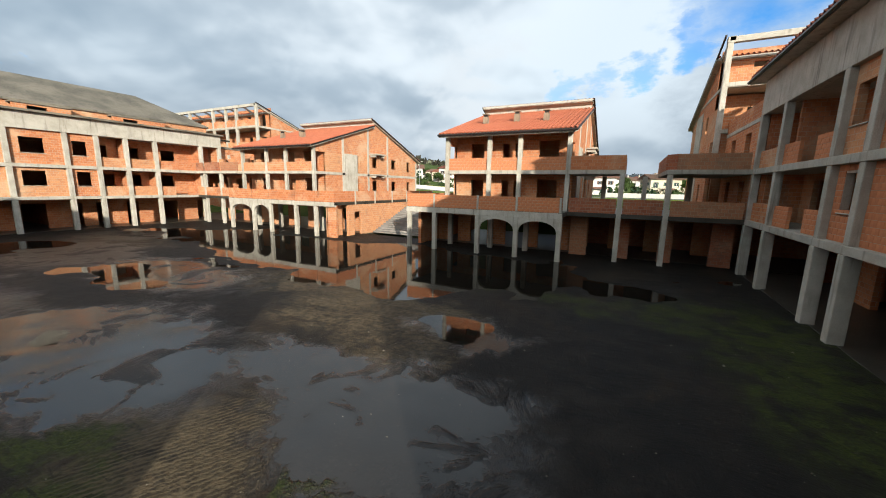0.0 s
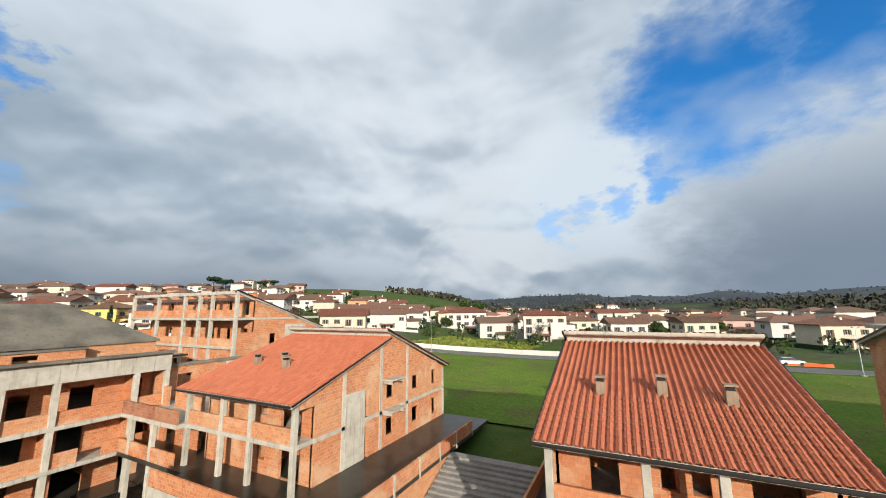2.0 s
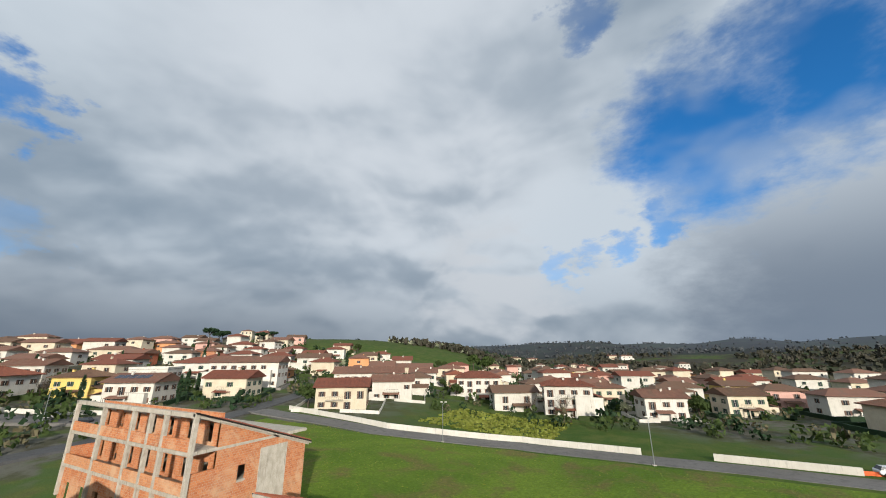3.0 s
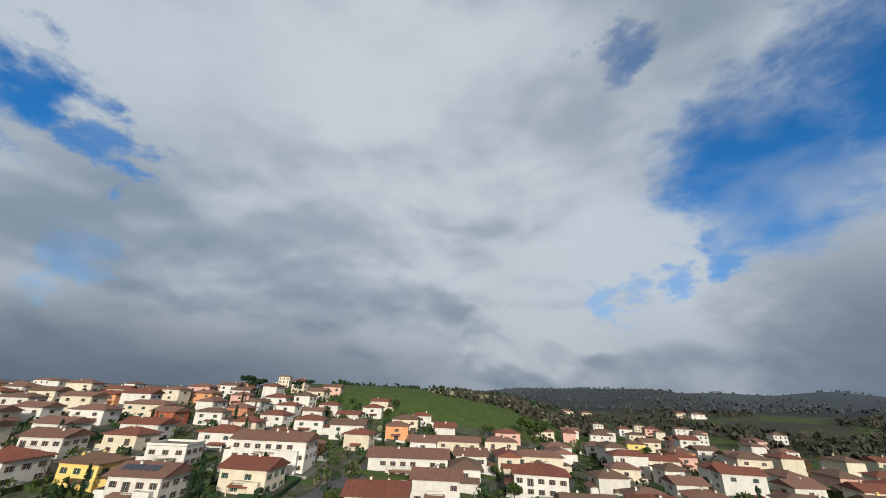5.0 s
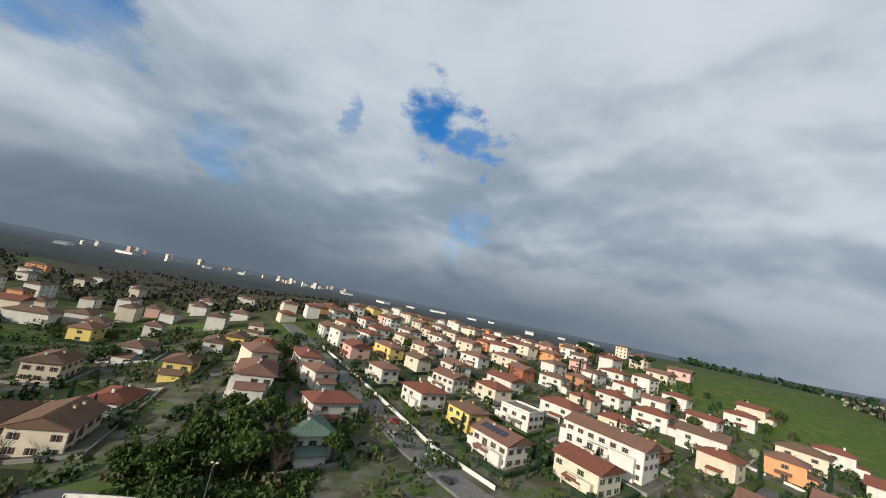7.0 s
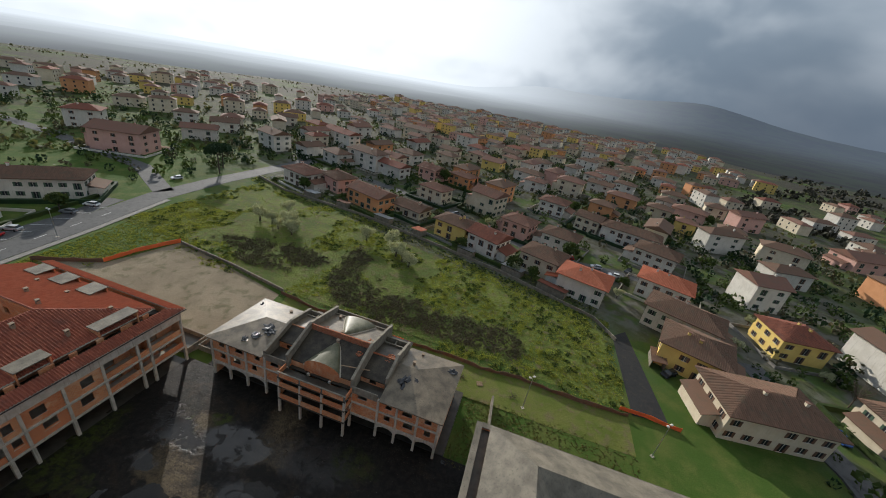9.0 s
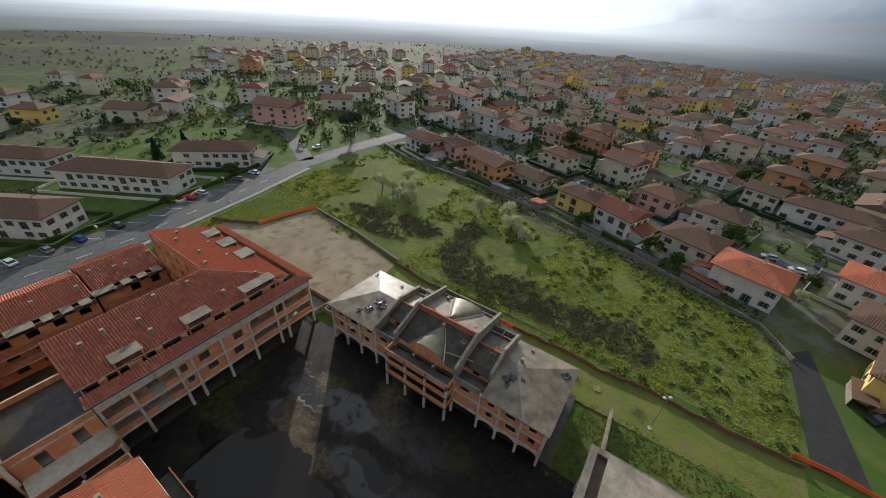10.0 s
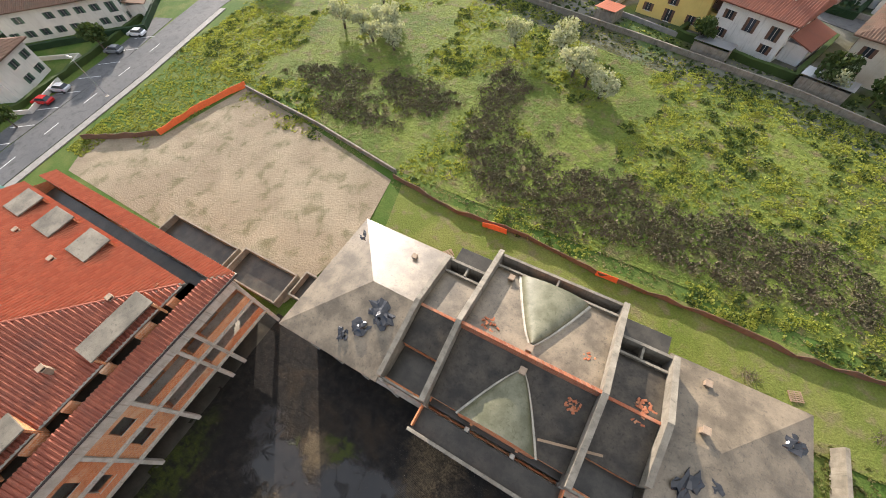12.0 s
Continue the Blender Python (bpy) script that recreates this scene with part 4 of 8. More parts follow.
def roofed_house(name, xs, yf, label, rear, front_kinds, ridge_y, ridge_z, eave_z, side_holes, mat_roof, flip):
    """A two-storey house over the podium: posts and loggias to the front, a tiled front slope, a raised rear slope."""
    b = thing(name, label, "house", group="podium houses")
    x0, x1 = xs[0], xs[-1]
    posts(b, xs, yf, F1, F2 - 0.28, 0.32)
    posts(b, xs, yf, F2, eave_z - 0.35, 0.32)
    part("floor_slab", worn_box(x0 - 0.16, x1 + 0.16, yf - 0.16, rear, F2 - 0.28, F2), CONCRETE, b)
    beam(b, x0 - 0.16, x1 + 0.16, yf - 0.14, yf + 0.16, eave_z - 0.35, eave_z - 0.1)
    for z0, z1, par in ((F1, F2 - 0.28, False), (F2, eave_z - 0.1, True)):
        for i in range(len(xs) - 1):
            a, c = xs[i] + 0.16, xs[i + 1] - 0.16
            if par:
                laid_wall(b, a, c, yf - 0.06, yf + 0.08, z0, z0 + 0.95, seed=i) if flip else block_wall(b, a, c, yf - 0.06, yf + 0.08, z0, z0 + 0.95)
            w = xs[i + 1] - xs[i]
            hs = front_kinds[i]
            block_wall(b, xs[i], xs[i + 1], yf + 1.5, yf + 1.75, z0, z1, [(xs[i] + w * p, xs[i] + w * p + s, z0 + bz, z0 + tz) for p, s, bz, tz in hs])
    # side walls: block panels between concrete posts, up to the slopes
    def top(y):
        return eave_z + (ridge_z - eave_z) * (y - yf) / (ridge_y - yf) if y < ridge_y else ridge_z + 0.55 - (ridge_z + 0.55 - 8.3) * (y - ridge_y) / (rear - ridge_y)
    for xa, xb in ((x0 - 0.12, x0 + 0.13), (x1 - 0.13, x1 + 0.12)):
        for z0, z1 in ((F1, F2 - 0.28), (F2, 8.2)):
            side_wall(b, xa, xb, yf + 1.5, rear, z0, z1, [(a, c, z0 + s, z0 + t) for a, c, s, t in side_holes])
        bm = bmesh.new()
        ys = [yf + 0.2, ridge_y - 0.01, ridge_y + 0.01, rear]
        for ya, yb in ((ys[0], ys[1]), (ys[2], ys[3])):
            q = [bm.verts.new((xx, yy, zz)) for xx in (xa, xb) for yy, zz in ((ya, 8.2), (yb, 8.2), (yb, max(8.22, top(yb) - 0.2)), (ya, max(8.22, top(ya) - 0.2)))]
            for f in ((0, 1, 2, 3), (7, 6, 5, 4), (0, 4, 5, 1), (1, 5, 6, 2), (2, 6, 7, 3), (3, 7, 4, 0)):
                bm.faces.new([q[j] for j in f])
        bmesh.ops.recalc_face_normals(bm, faces=bm.faces[:])
        part("gable", bm, BLOCK, b)
        for yy in (yf + 4.2, yf + 8.6, yf + 12.6, rear - 0.2):
            part("column", worn_box(xa - 0.04, xb + 0.04, yy - 0.18, yy + 0.18, F1, top(yy) - 0.25), CONCRETE, b)
        part("cast_panel", worn_box(xa - 0.03, xb + 0.03, yf + 4.4, yf + 6.6, F1, 8.3), CONCRETE, b, "pale cast concrete wall panel")
        part("string_beam", worn_box(xa - 0.03, xb + 0.03, yf + 1.5, rear, F2 - 0.3, F2), CONCRETE, b)
    block_wall(b, x0, x1, rear - 0.25, rear, F1, 8.3, [(x0 + 2, x0 + 3.2, F2 + 0.9, F2 + 2.2), (x1 - 3.2, x1 - 2, F2 + 0.9, F2 + 2.2)])
    for z0, z1 in ((F1, F2 - 0.28), (F2, eave_z)):
        block_wall(b, x0 + 0.2, x1 - 0.2, yf + 5.0, yf + 5.2, z0, z1 - 0.1)
        side_wall(b, (x0 + x1) / 2 - 0.1, (x0 + x1) / 2 + 0.1, yf + 1.8, rear - 0.3, z0, z1 - 0.1)
    part("ceiling_slab", worn_box(x0, x1, yf + 1.5, rear, eave_z - 0.1, eave_z + 0.05), CONCRETE, b)
    part("crown_wall", boxes((x0 - 0.3, x1 + 0.3, ridge_y, ridge_y + 0.25, ridge_z - 0.3, ridge_z + 0.45)), CONCRETE, b)
    ex0, ex1, ey = x0 - 0.5, x1 + 0.5, yf - 0.75
    kz = eave_z - 0.75 * (ridge_z - eave_z) / (ridge_y - yf)
    roof = part("roof_slab", slab_of([(ex0, ey, kz), (ex1, ey, kz), (ex1, ridge_y, ridge_z), (ex0, ridge_y, ridge_z)], 0.2), CONCRETE, b)
    tile_roof(b, "tile_field", (ex0, ey - 0.05, kz + 0.03), (ex1, ey - 0.05, kz + 0.03), (ex0, ridge_y, ridge_z + 0.03), (ex1, ridge_y, ridge_z + 0.03), mat_roof, under=False, pitch=0.31)
    if flip:
        slope = math.atan2(ridge_z - kz, ridge_y - ey)
        bm = bmesh.new()
        ring = []
        for t, r0 in ((-0.02, 0.125), (0.50, 0.10)):
            ring.append([bm.verts.new((r0 * math.cos(math.pi * i / 6), t, r0 * 0.45 * math.sin(math.pi * i / 6) - (0.0 if t < 0.1 else 0.012))) for i in range(7)])
        for i in range(6):
            bm.faces.new((ring[0][i], ring[0][i + 1], ring[1][i + 1], ring[1][i]))
        bm.faces.new(ring[0][::-1])
        bm.faces.new(ring[1])
        bm.faces.new((ring[0][0], ring[1][0], ring[1][6], ring[0][6]))
        bmesh.ops.recalc_face_normals(bm, faces=bm.faces[:])
        tile = mesh_of(bm, "tile", mat_roof)
        n = int((ex1 - ex0) / 0.31)
        for j in range(9):
            for i in range(n):
                ob = new("tile", tile)
                ob.parent = b
                ob.matrix_basis = pose(ex0 + 0.155 + i * 0.31, ey - 0.06 + j * 0.46 * math.cos(slope), kz + 0.09 + j * 0.46 * math.sin(slope), math.degrees(slope), 0, random.uniform(-0.8, 0.8))
    part("rear_roof", slab_of([(ex0 + 0.1, ridge_y - 0.55, ridge_z + 0.68), (ex1 - 0.1, ridge_y - 0.55, ridge_z + 0.68), (ex1 - 0.1, rear + 0.7, 8.35), (ex0 + 0.1, rear + 0.7, 8.35)], 0.17), CONCRETE, b)
    part("verge_board", boxes((ex0 + 0.08, ex1 - 0.08, ridge_y - 0.62, ridge_y - 0.5, ridge_z + 0.56, ridge_z + 0.74)), CONCRETE, b, "pale fascia under the raised roof edge")
    tile_roof(b, "rear_tiles", (ex0, rear + 0.75, 8.38), (ex1, rear + 0.75, 8.38), (ex0, ridge_y - 0.55, ridge_z + 0.71), (ex1, ridge_y - 0.55, ridge_z + 0.71), mat_roof, under=False, pitch=0.31)
    bm = bmesh.new()
    tube(bm, (ex0, ey - 0.14, kz - 0.05), (ex1, ey - 0.14, kz - 0.05), 0.08)
    part("gutter", bm, GUTTER, b, "dark copper gutter")
    for xa, xb in ((ex0 - 0.06, ex0 + 0.04), (ex1 - 0.04, ex1 + 0.06)):
        part("flashing", slab_of([(xa, ey, kz + 0.06), (xb, ey, kz + 0.06), (xb, ridge_y, ridge_z + 0.06), (xa, ridge_y, ridge_z + 0.06)], 0.16), GUTTER, b)
        part("flashing", slab_of([(xa, ridge_y - 0.55, ridge_z + 0.76), (xb, ridge_y - 0.55, ridge_z + 0.76), (xb, rear + 0.7, 8.43), (xa, rear + 0.7, 8.43)], 0.16), GUTTER, b)
    return b


DOOR, WIN = (0.10, 1.15, 0.02, 2.2), (0.12, 0.75, 0.9, 2.1)
roofed_house("podium_house_west", [-44.2, -40.2, -37.2, -33.2], 30.3, "two-storey unfinished clay-block house with red tiled roof beside the stairs", 50.3,
             [[(0.25, 1.2, 0.02, 2.2)], [(0.2, 0.8, 0.9, 2.1), (0.6, 0.8, 0.9, 2.1)], [(0.25, 1.9, 0.02, 2.2)]], 39.8, 12.0, 8.95,
             [(6.0 + 30.3, 7.0 + 30.3, 0.0, 2.2), (9.4 + 30.3, 10.5 + 30.3, 0.8, 2.1), (13.5 + 30.3, 14.6 + 30.3, 0.8, 2.1), (17.3 + 30.3, 18.2 + 30.3, 0.6, 2.1)], TILE_BRIGHT, False)
roofed_house("podium_house_centre", [-17.9, -14.3, -11.9, -8.4], 30.0, "two-storey unfinished clay-block house with red barrel-tile roof over the flooded terrace", 49.5,
             [[(0.40, 1.15, 0.02, 2.2)], [(0.22, 0.62, 0.85, 2.15), (0.66, 0.62, 0.85, 2.15)], [(0.30, 1.5, 0.02, 2.3)]], 39.4, 12.1, 9.15,
             [(6.0 + 30, 7.0 + 30, 0.0, 2.2), (10 + 30, 11.1 + 30, 0.8, 2.1), (14 + 30, 15.1 + 30, 0.8, 2.1)], TILE_BRIGHT, True)
for x, y, z in ((-15.9, 33.2, 10.2), (-13.3, 33.6, 10.35), (-10.8, 33.2, 10.2), (-41.4, 33.6, 10.1), (-39.0, 34.2, 10.3), (-37.9, 33.4, 10.05)):
    chimney(x, y, z, 0.85, 0.42)


def side_balcony(x, y, z):
    b = thing("side_balcony", "small concrete balcony slab on the block gable", "balcony", group="side balconies")
    part("slab", worn_box(x, x + 0.95, y - 1.1, y + 1.1, z - 0.14, z), CONCRETE, b)
    part("bracket", boxes((x, x + 0.8, y - 0.9, y - 0.78, z - 0.4, z - 0.14)), CONCRETE, b)
    part("bracket", boxes((x, x + 0.8, y + 0.78, y + 0.9, z - 0.4, z - 0.14)), CONCRETE, b)


for z in (F2, F2 + 2.45):
    side_balcony(-33.06, 40.2, z)
    side_balcony(-8.26, 40.2, z)


def podium():
    b = thing("podium", "raised concrete terrace on posts and arches with clay-block parapets", "terrace")
    # west half
    xs = [-42.8, -39.2, -36.6, -33.0, -30.4]
    posts(b, xs, 27.65, 0, F1 - 0.3, 0.32)
    posts(b, [-42.8, -39.2, -36.6, -33.0], 30.9, 0, F1 - 0.3, 0.36)
    part("terrace_slab", worn_box(-43.0, -28.0, 27.5, 50.3, F1 - 0.3, F1), CONCRETE_WET, b, "wet terrace slab")
    beam(b, -43.0, -28.0, 27.48, 27.82, F1 - 0.42, F1 - 0.02)
    arch(b, -42.62, -39.38, 27.5, 27.8, 2.0, F1 - 0.42)
    arch(b, -39.02, -36.78, 27.5, 27.8, 2.0, F1 - 0.42)
    at = -43.0
    for x in xs[1:] + [-28.0]:
        block_wall(b, at + 0.05, x - 0.05, 27.5, 27.64, F1, F1 + 0.98, mat=BLOCK)
        at = x
    block_wall(b, -29.1, -28.05, 27.7, 27.95, 0, F1 - 0.3, mat=BLOCK)
    side_wall(b, -28.3, -28.05, 29.4, 42.0, 0, F1 - 0.3, [(30.3, 31.3, 0, 2.3)])
    side_wall(b, -29.2, -29.0, 27.7, 29.6, 0, F1 - 0.3)
    at = 27.5
    for y in (30.4, 33.5, 36.6, 39.6, 42.6, 46.0):
        side_wall(b, -28.14, -28.0, at + 0.05, y - 0.05, F1, F1 + 0.98, mat=BLOCK)
        part("stub_post", worn_box(-28.17, -27.97, y - 0.1, y + 0.1, F1 - 0.3, F1 + 1.0), CONCRETE, b)
        at = y
    block_wall(b, -43, -28.3, 32.8, 33.05, 0, F1 - 0.3, [(-42, -40.2, 0, 2.4), (-38.5, -37, 0, 2.4), (-35, -33.4, 0, 2.4), (-31.8, -30.5, 0, 2.4)], mat=BLOCK)
    # centre half
    xs = [-20.1, -17.8, -14.2, -11.3, -8.35]
    posts(b, xs, 27.65, 0, F1 - 0.3, 0.32)
    posts(b, [-17.8, -14.2, -11.3], 30.6, 0, F1 - 0.3, 0.36)
    part("terrace_slab", worn_box(-20.3, -8.2, 27.5, 49.5, F1 - 0.3, F1), CONCRETE_WET, b)
    beam(b, -20.3, -8.2, 27.48, 27.82, F1 - 0.42, F1 - 0.02)
    arch(b, -14.02, -11.48, 27.5, 27.8, 2.0, F1 - 0.42)
    arch(b, -11.12, -8.53, 27.5, 27.8, 2.0, F1 - 0.42)
    at = -20.3
    for x in xs[1:]:
        laid_wall(b, at + 0.08, x - 0.08, 27.5, 27.64, F1, F1 + 0.98, seed=int(-x))
        part("stub_post", worn_box(x - 0.07, x + 0.07, 27.48, 27.66, F1, F1 + 1.0), CONCRETE, b)
        at = x
    at = 27.7
    for y in (31.0, 34.2, 37.4, 40.6):
        side_wall(b, -20.3, -20.16, at + 0.04, y - 0.04, F1, F1 + 0.98, mat=BLOCK)
        at = y
    side_wall(b, -20.3, -20.05, 29.4, 42, 0, F1 - 0.3, mat=BLOCK)
    block_wall(b, -20, -8.3, 32.6, 32.85, 0, F1 - 0.3, [(-19, -18, 0, 2.4), (-16.8, -15.2, 0, 2.4), (-13.6, -12, 0, 2.4), (-10.8, -9.2, 0, 2.4)], mat=BLOCK)
    # walkway to the east wing
    posts(b, [-4.9, -2.2], 29.75, 0, F2 - 0.3, 0.32)
    posts(b, [-6.2, -3.4, -0.6], 34.0, F1, F2 - 0.3, 0.32)
    part("walkway_slab", worn_box(-8.2, 1.8, 29.6, 38.0, F1 - 0.3, F1), CONCRETE_WET, b)
    for a, c in ((-8.1, -5.1), (-4.7, -2.4), (-2.0, 1.7)):
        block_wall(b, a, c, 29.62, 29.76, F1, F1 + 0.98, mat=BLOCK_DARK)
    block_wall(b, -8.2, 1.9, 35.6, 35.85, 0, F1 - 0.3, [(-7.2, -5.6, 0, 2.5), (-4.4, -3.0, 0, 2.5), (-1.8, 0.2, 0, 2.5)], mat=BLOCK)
    # Piers in dark block, the arcade's shade put into their colour.
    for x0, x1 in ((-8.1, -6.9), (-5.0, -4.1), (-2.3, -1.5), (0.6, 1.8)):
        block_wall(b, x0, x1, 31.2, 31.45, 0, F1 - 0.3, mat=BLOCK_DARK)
    # Added dark wall that closes the openings, standing in for deep shade.
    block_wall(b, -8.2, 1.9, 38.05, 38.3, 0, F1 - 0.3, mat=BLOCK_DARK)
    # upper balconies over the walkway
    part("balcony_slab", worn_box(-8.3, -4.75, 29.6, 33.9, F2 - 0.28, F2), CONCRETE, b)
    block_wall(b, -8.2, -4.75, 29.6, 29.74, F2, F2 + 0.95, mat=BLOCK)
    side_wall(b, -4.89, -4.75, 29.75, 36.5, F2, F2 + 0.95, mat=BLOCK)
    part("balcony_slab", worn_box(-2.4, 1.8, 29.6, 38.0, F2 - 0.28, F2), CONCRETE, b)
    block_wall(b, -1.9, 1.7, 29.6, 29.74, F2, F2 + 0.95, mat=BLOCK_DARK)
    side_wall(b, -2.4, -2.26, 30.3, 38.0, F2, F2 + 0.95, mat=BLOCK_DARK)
    bm = bmesh.new()
    box(bm, -0.42, 0.42, -0.07, 0.07, 0, 0.95)
    ob = part("block_panel", bm, BLOCK_DARK, b)
    ob.matrix_basis = pose(-2.12, 29.95, F2, 0, 0, -50)
    # link to the west wing
    posts(b, [-47.5, -50.6], 29.7, 0, F2 - 0.3, 0.32)
    part("walkway_slab", worn_box(-52.2, -43.0, 29.5, 41.0, F1 - 0.3, F1), CONCRETE_WET, b)
    part("walkway_slab", worn_box(-52.2, -44.2, 29.5, 41.0, F2 - 0.3, F2), CONCRETE, b)
    for z in (F1, F2):
        for a, c in ((-52.1, -50.75), (-50.4, -47.65), (-47.3, -44.3)):
            block_wall(b, a, c, 29.55, 29.69, z, z + 0.98, mat=BLOCK if z == F1 else BLOCK_DARK)
        block_wall(b, -52.0, -44.3, 32.4, 32.65, z, z + (2.6 if z == F1 else 1.6), [(-51.3, -50.1, z, z + 2.2), (-48.8, -47.5, z + 0.9, z + 2.1), (-46.2, -45.2, z, z + 2.2)], mat=BLOCK)
    block_wall(b, -52.2, -43, 33.2, 33.45, 0, F1 - 0.3, [(-51.0, -49, 0, 2.5), (-47.5, -45.5, 0, 2.5)], mat=BLOCK)
    block_wall(b, -52.0, -44.3, 38.0, 38.25, F2, 9.0, [(-50.0, -48.7, F2, F2 + 2.3), (-47, -45.8, F2, F2 + 2.3)], mat=BLOCK)
    beam(b, -52.0, -44.3, 37.95, 38.3, 9.0, 9.3)
    side_wall(b, -53.3, -53.05, 32.9, 41.1, F1, 9.2, [(34.0, 35.3, z, z + 2.3) for z in (F1, F2)] + [(37.6, 38.8, z, z + 2.3) for z in (F1, F2)], mat=BLOCK)
    part("coping", worn_box(-53.4, -52.95, 32.9, 41.1, 9.2, 9.5), CONCRETE_OLD, b, "stained concrete band")
    part("walkway_slab", worn_box(-53.0, -52.25, 32.9, 41.0, F2 - 0.3, F2), CONCRETE, b)


podium()


def stairs():
    b = thing("garden_stairs", "wide concrete stairs between the two houses with weeds in the joints", "stairs")
    n, y0 = 18, 33.0
    for i in range(n):
        part("step", worn_box(-27.95, -20.35, y0 + i * 0.46, y0 + n * 0.46 + 0.4, i * 0.17, (i + 1) * 0.17), PAVING, b)


stairs()


def pergola_block(name, x0, x1, yf, rear, top, rz, label, holes, cols, open_side):
    """A taller block whose roof runs on over open posts; its front wall stands back behind them."""
    b = thing(name, label, "building", group="unfinished blocks")
    fl = top - 6.6
    xs = [x0 + (x1 - x0) * f for f in cols]
    posts(b, xs, yf + 0.2, 0 if open_side else fl - 3.2, top - 0.4, 0.38)
    beam(b, min(xs) - 0.2, max(xs) + 0.2, yf, yf + 0.4, top - 0.4, top)
    beam(b, min(xs) - 0.2, max(xs) + 0.2, yf + 0.05, yf + 0.35, top - 3.55, top - 3.2)
    part("terrace_slab", worn_box(min(x0, x1), max(x0, x1), yf, rear, fl - 0.3, fl), CONCRETE, b)
    part("terrace_slab", worn_box(min(x0, x1), max(x0, x1), yf, rear, top - 3.5, top - 3.2), CONCRETE, b)
    lo, hi = min(x0, x1), max(x0, x1)
    step = (hi - lo) / 7
    for z in (fl, top - 3.2):
        block_wall(b, lo + 0.2, hi - 0.2, yf + 0.1, yf + 0.24, z, z + 0.95)
        block_wall(b, lo, hi, yf + 2.6, yf + 2.85, z, z + 2.95, [(lo + step * (i + 0.4), lo + step * (i + 0.4) + 0.95, z + 0.3, z + 2.0) for i in range(7)])
    block_wall(b, lo, hi, yf + 0.3, yf + 0.55, 0, fl - 0.3, [(lo + step * (i + 0.3), lo + step * (i + 0.3) + 1.2, F2 + 0.2, F2 + 2.2) for i in range(7)])
    kk = (rz - top) / (rear - yf)
    for xa, xb in ((lo - 0.02, lo + 0.23), (hi - 0.23, hi + 0.02)):
        side_wall(b, xa, xb, yf + 2.6, rear, 0, 8.9, [(yf + 5, yf + 6, F2 + 0.6, F2 + 2.2), (yf + 8, yf + 9, F2 + 0.6, F2 + 2.2), (yf + 5, yf + 6, F1 + 0.6, F1 + 2.2), (yf + 8, yf + 9, F1 + 0.6, F1 + 2.2)])
        side_wall(b, xa, xb, yf + 0.4, rear, 8.9, rz - 0.2, [(yf + 5, yf + 5.9, 10.0, 11.5), (yf + 7.6, yf + 8.5, 10.0, 11.5)])
        bm = bmesh.new()
        q = [bm.verts.new((xx, yy, zz)) for xx in (xa, xb) for yy, zz in ((yf + 2.6, rz - 0.2), (rear, rz - 0.2), (rear, rz - 0.15), (yf + 2.6, top - 0.2 + kk * 2.6))]
        for f in ((0, 1, 2, 3), (7, 6, 5, 4), (0, 4, 5, 1), (1, 5, 6, 2), (2, 6, 7, 3), (3, 7, 4, 0)):
            bm.faces.new([q[j] for j in f])
        bmesh.ops.recalc_face_normals(bm, faces=bm.faces[:])
        part("gable", bm, BLOCK, b)
        part("cast_panel", worn_box(xa - 0.03, xb + 0.03, rear - 6.0, rear - 2.6, 0, rz + 0.6), CONCRETE, b, "pale cast concrete wall panel")
        part("string_beam", worn_box(xa - 0.04, xb + 0.04, yf + 0.4, rear, top - 3.5, top - 3.25), CONCRETE, b)
        part("sloping_beam", slab_of([(xa - 0.04, yf, top + 0.02), (xb + 0.04, yf, top + 0.02), (xb + 0.04, rear + 0.5, rz), (xa - 0.04, rear + 0.5, rz)], 0.3), CONCRETE, b)
    block_wall(b, lo, hi, rear - 0.25, rear, 0, rz - 0.2)
    part("roof_slab", slab_of([(lo - 0.4, yf + 2.4, top + kk * 2.4 + 0.05), (hi + 0.4, yf + 2.4, top + kk * 2.4 + 0.05), (hi + 0.4, rear + 0.6, rz + 0.05), (lo - 0.4, rear + 0.6, rz + 0.05)], 0.2), CONCRETE, b)
    for i in range(1, 7):
        part("rafter", slab_of([(lo + step * i - 0.1, yf + 0.3, top - 0.02), (lo + step * i + 0.1, yf + 0.3, top - 0.02), (lo + step * i + 0.1, yf + 2.8, top + kk * 2.8 - 0.1), (lo + step * i - 0.1, yf + 2.8, top + kk * 2.8 - 0.1)], 0.25), CONCRETE, b)
    for xa in (lo - 0.42, hi + 0.3):
        part("flashing", slab_of([(xa, yf - 0.1, top + 0.14), (xa + 0.12, yf - 0.1, top + 0.14), (xa + 0.12, rear + 0.6, rz + 0.16), (xa, rear + 0.6, rz + 0.16)], 0.16), GUTTER, b)
    tile_roof(b, "tile_field", (lo - 0.4, rear + 0.6, rz + 0.08), (hi + 0.4, rear + 0.6, rz + 0.08), (lo - 0.4, yf + 2.4, top + kk * 2.4 + 0.08), (hi + 0.4, yf + 2.4, top + kk * 2.4 + 0.08), TILE, under=False)
    return b


pergola_block("pergola_block_west", -80.0, -56.2, 41.2, 54.5, 16.8, 12.0, "tall unfinished clay-block building with an open concrete pergola front", (), (0.0, 0.28, 0.55, 0.69, 0.8, 1.0), False)
pergola_block("pergola_block_east", 1.3, 38.0, 38.0, 52.0, 16.2, 11.6, "tall unfinished clay-block building with concrete pergola facing the yard", (), (0.0, 0.2, 0.4, 0.6, 0.8, 1.0), False)


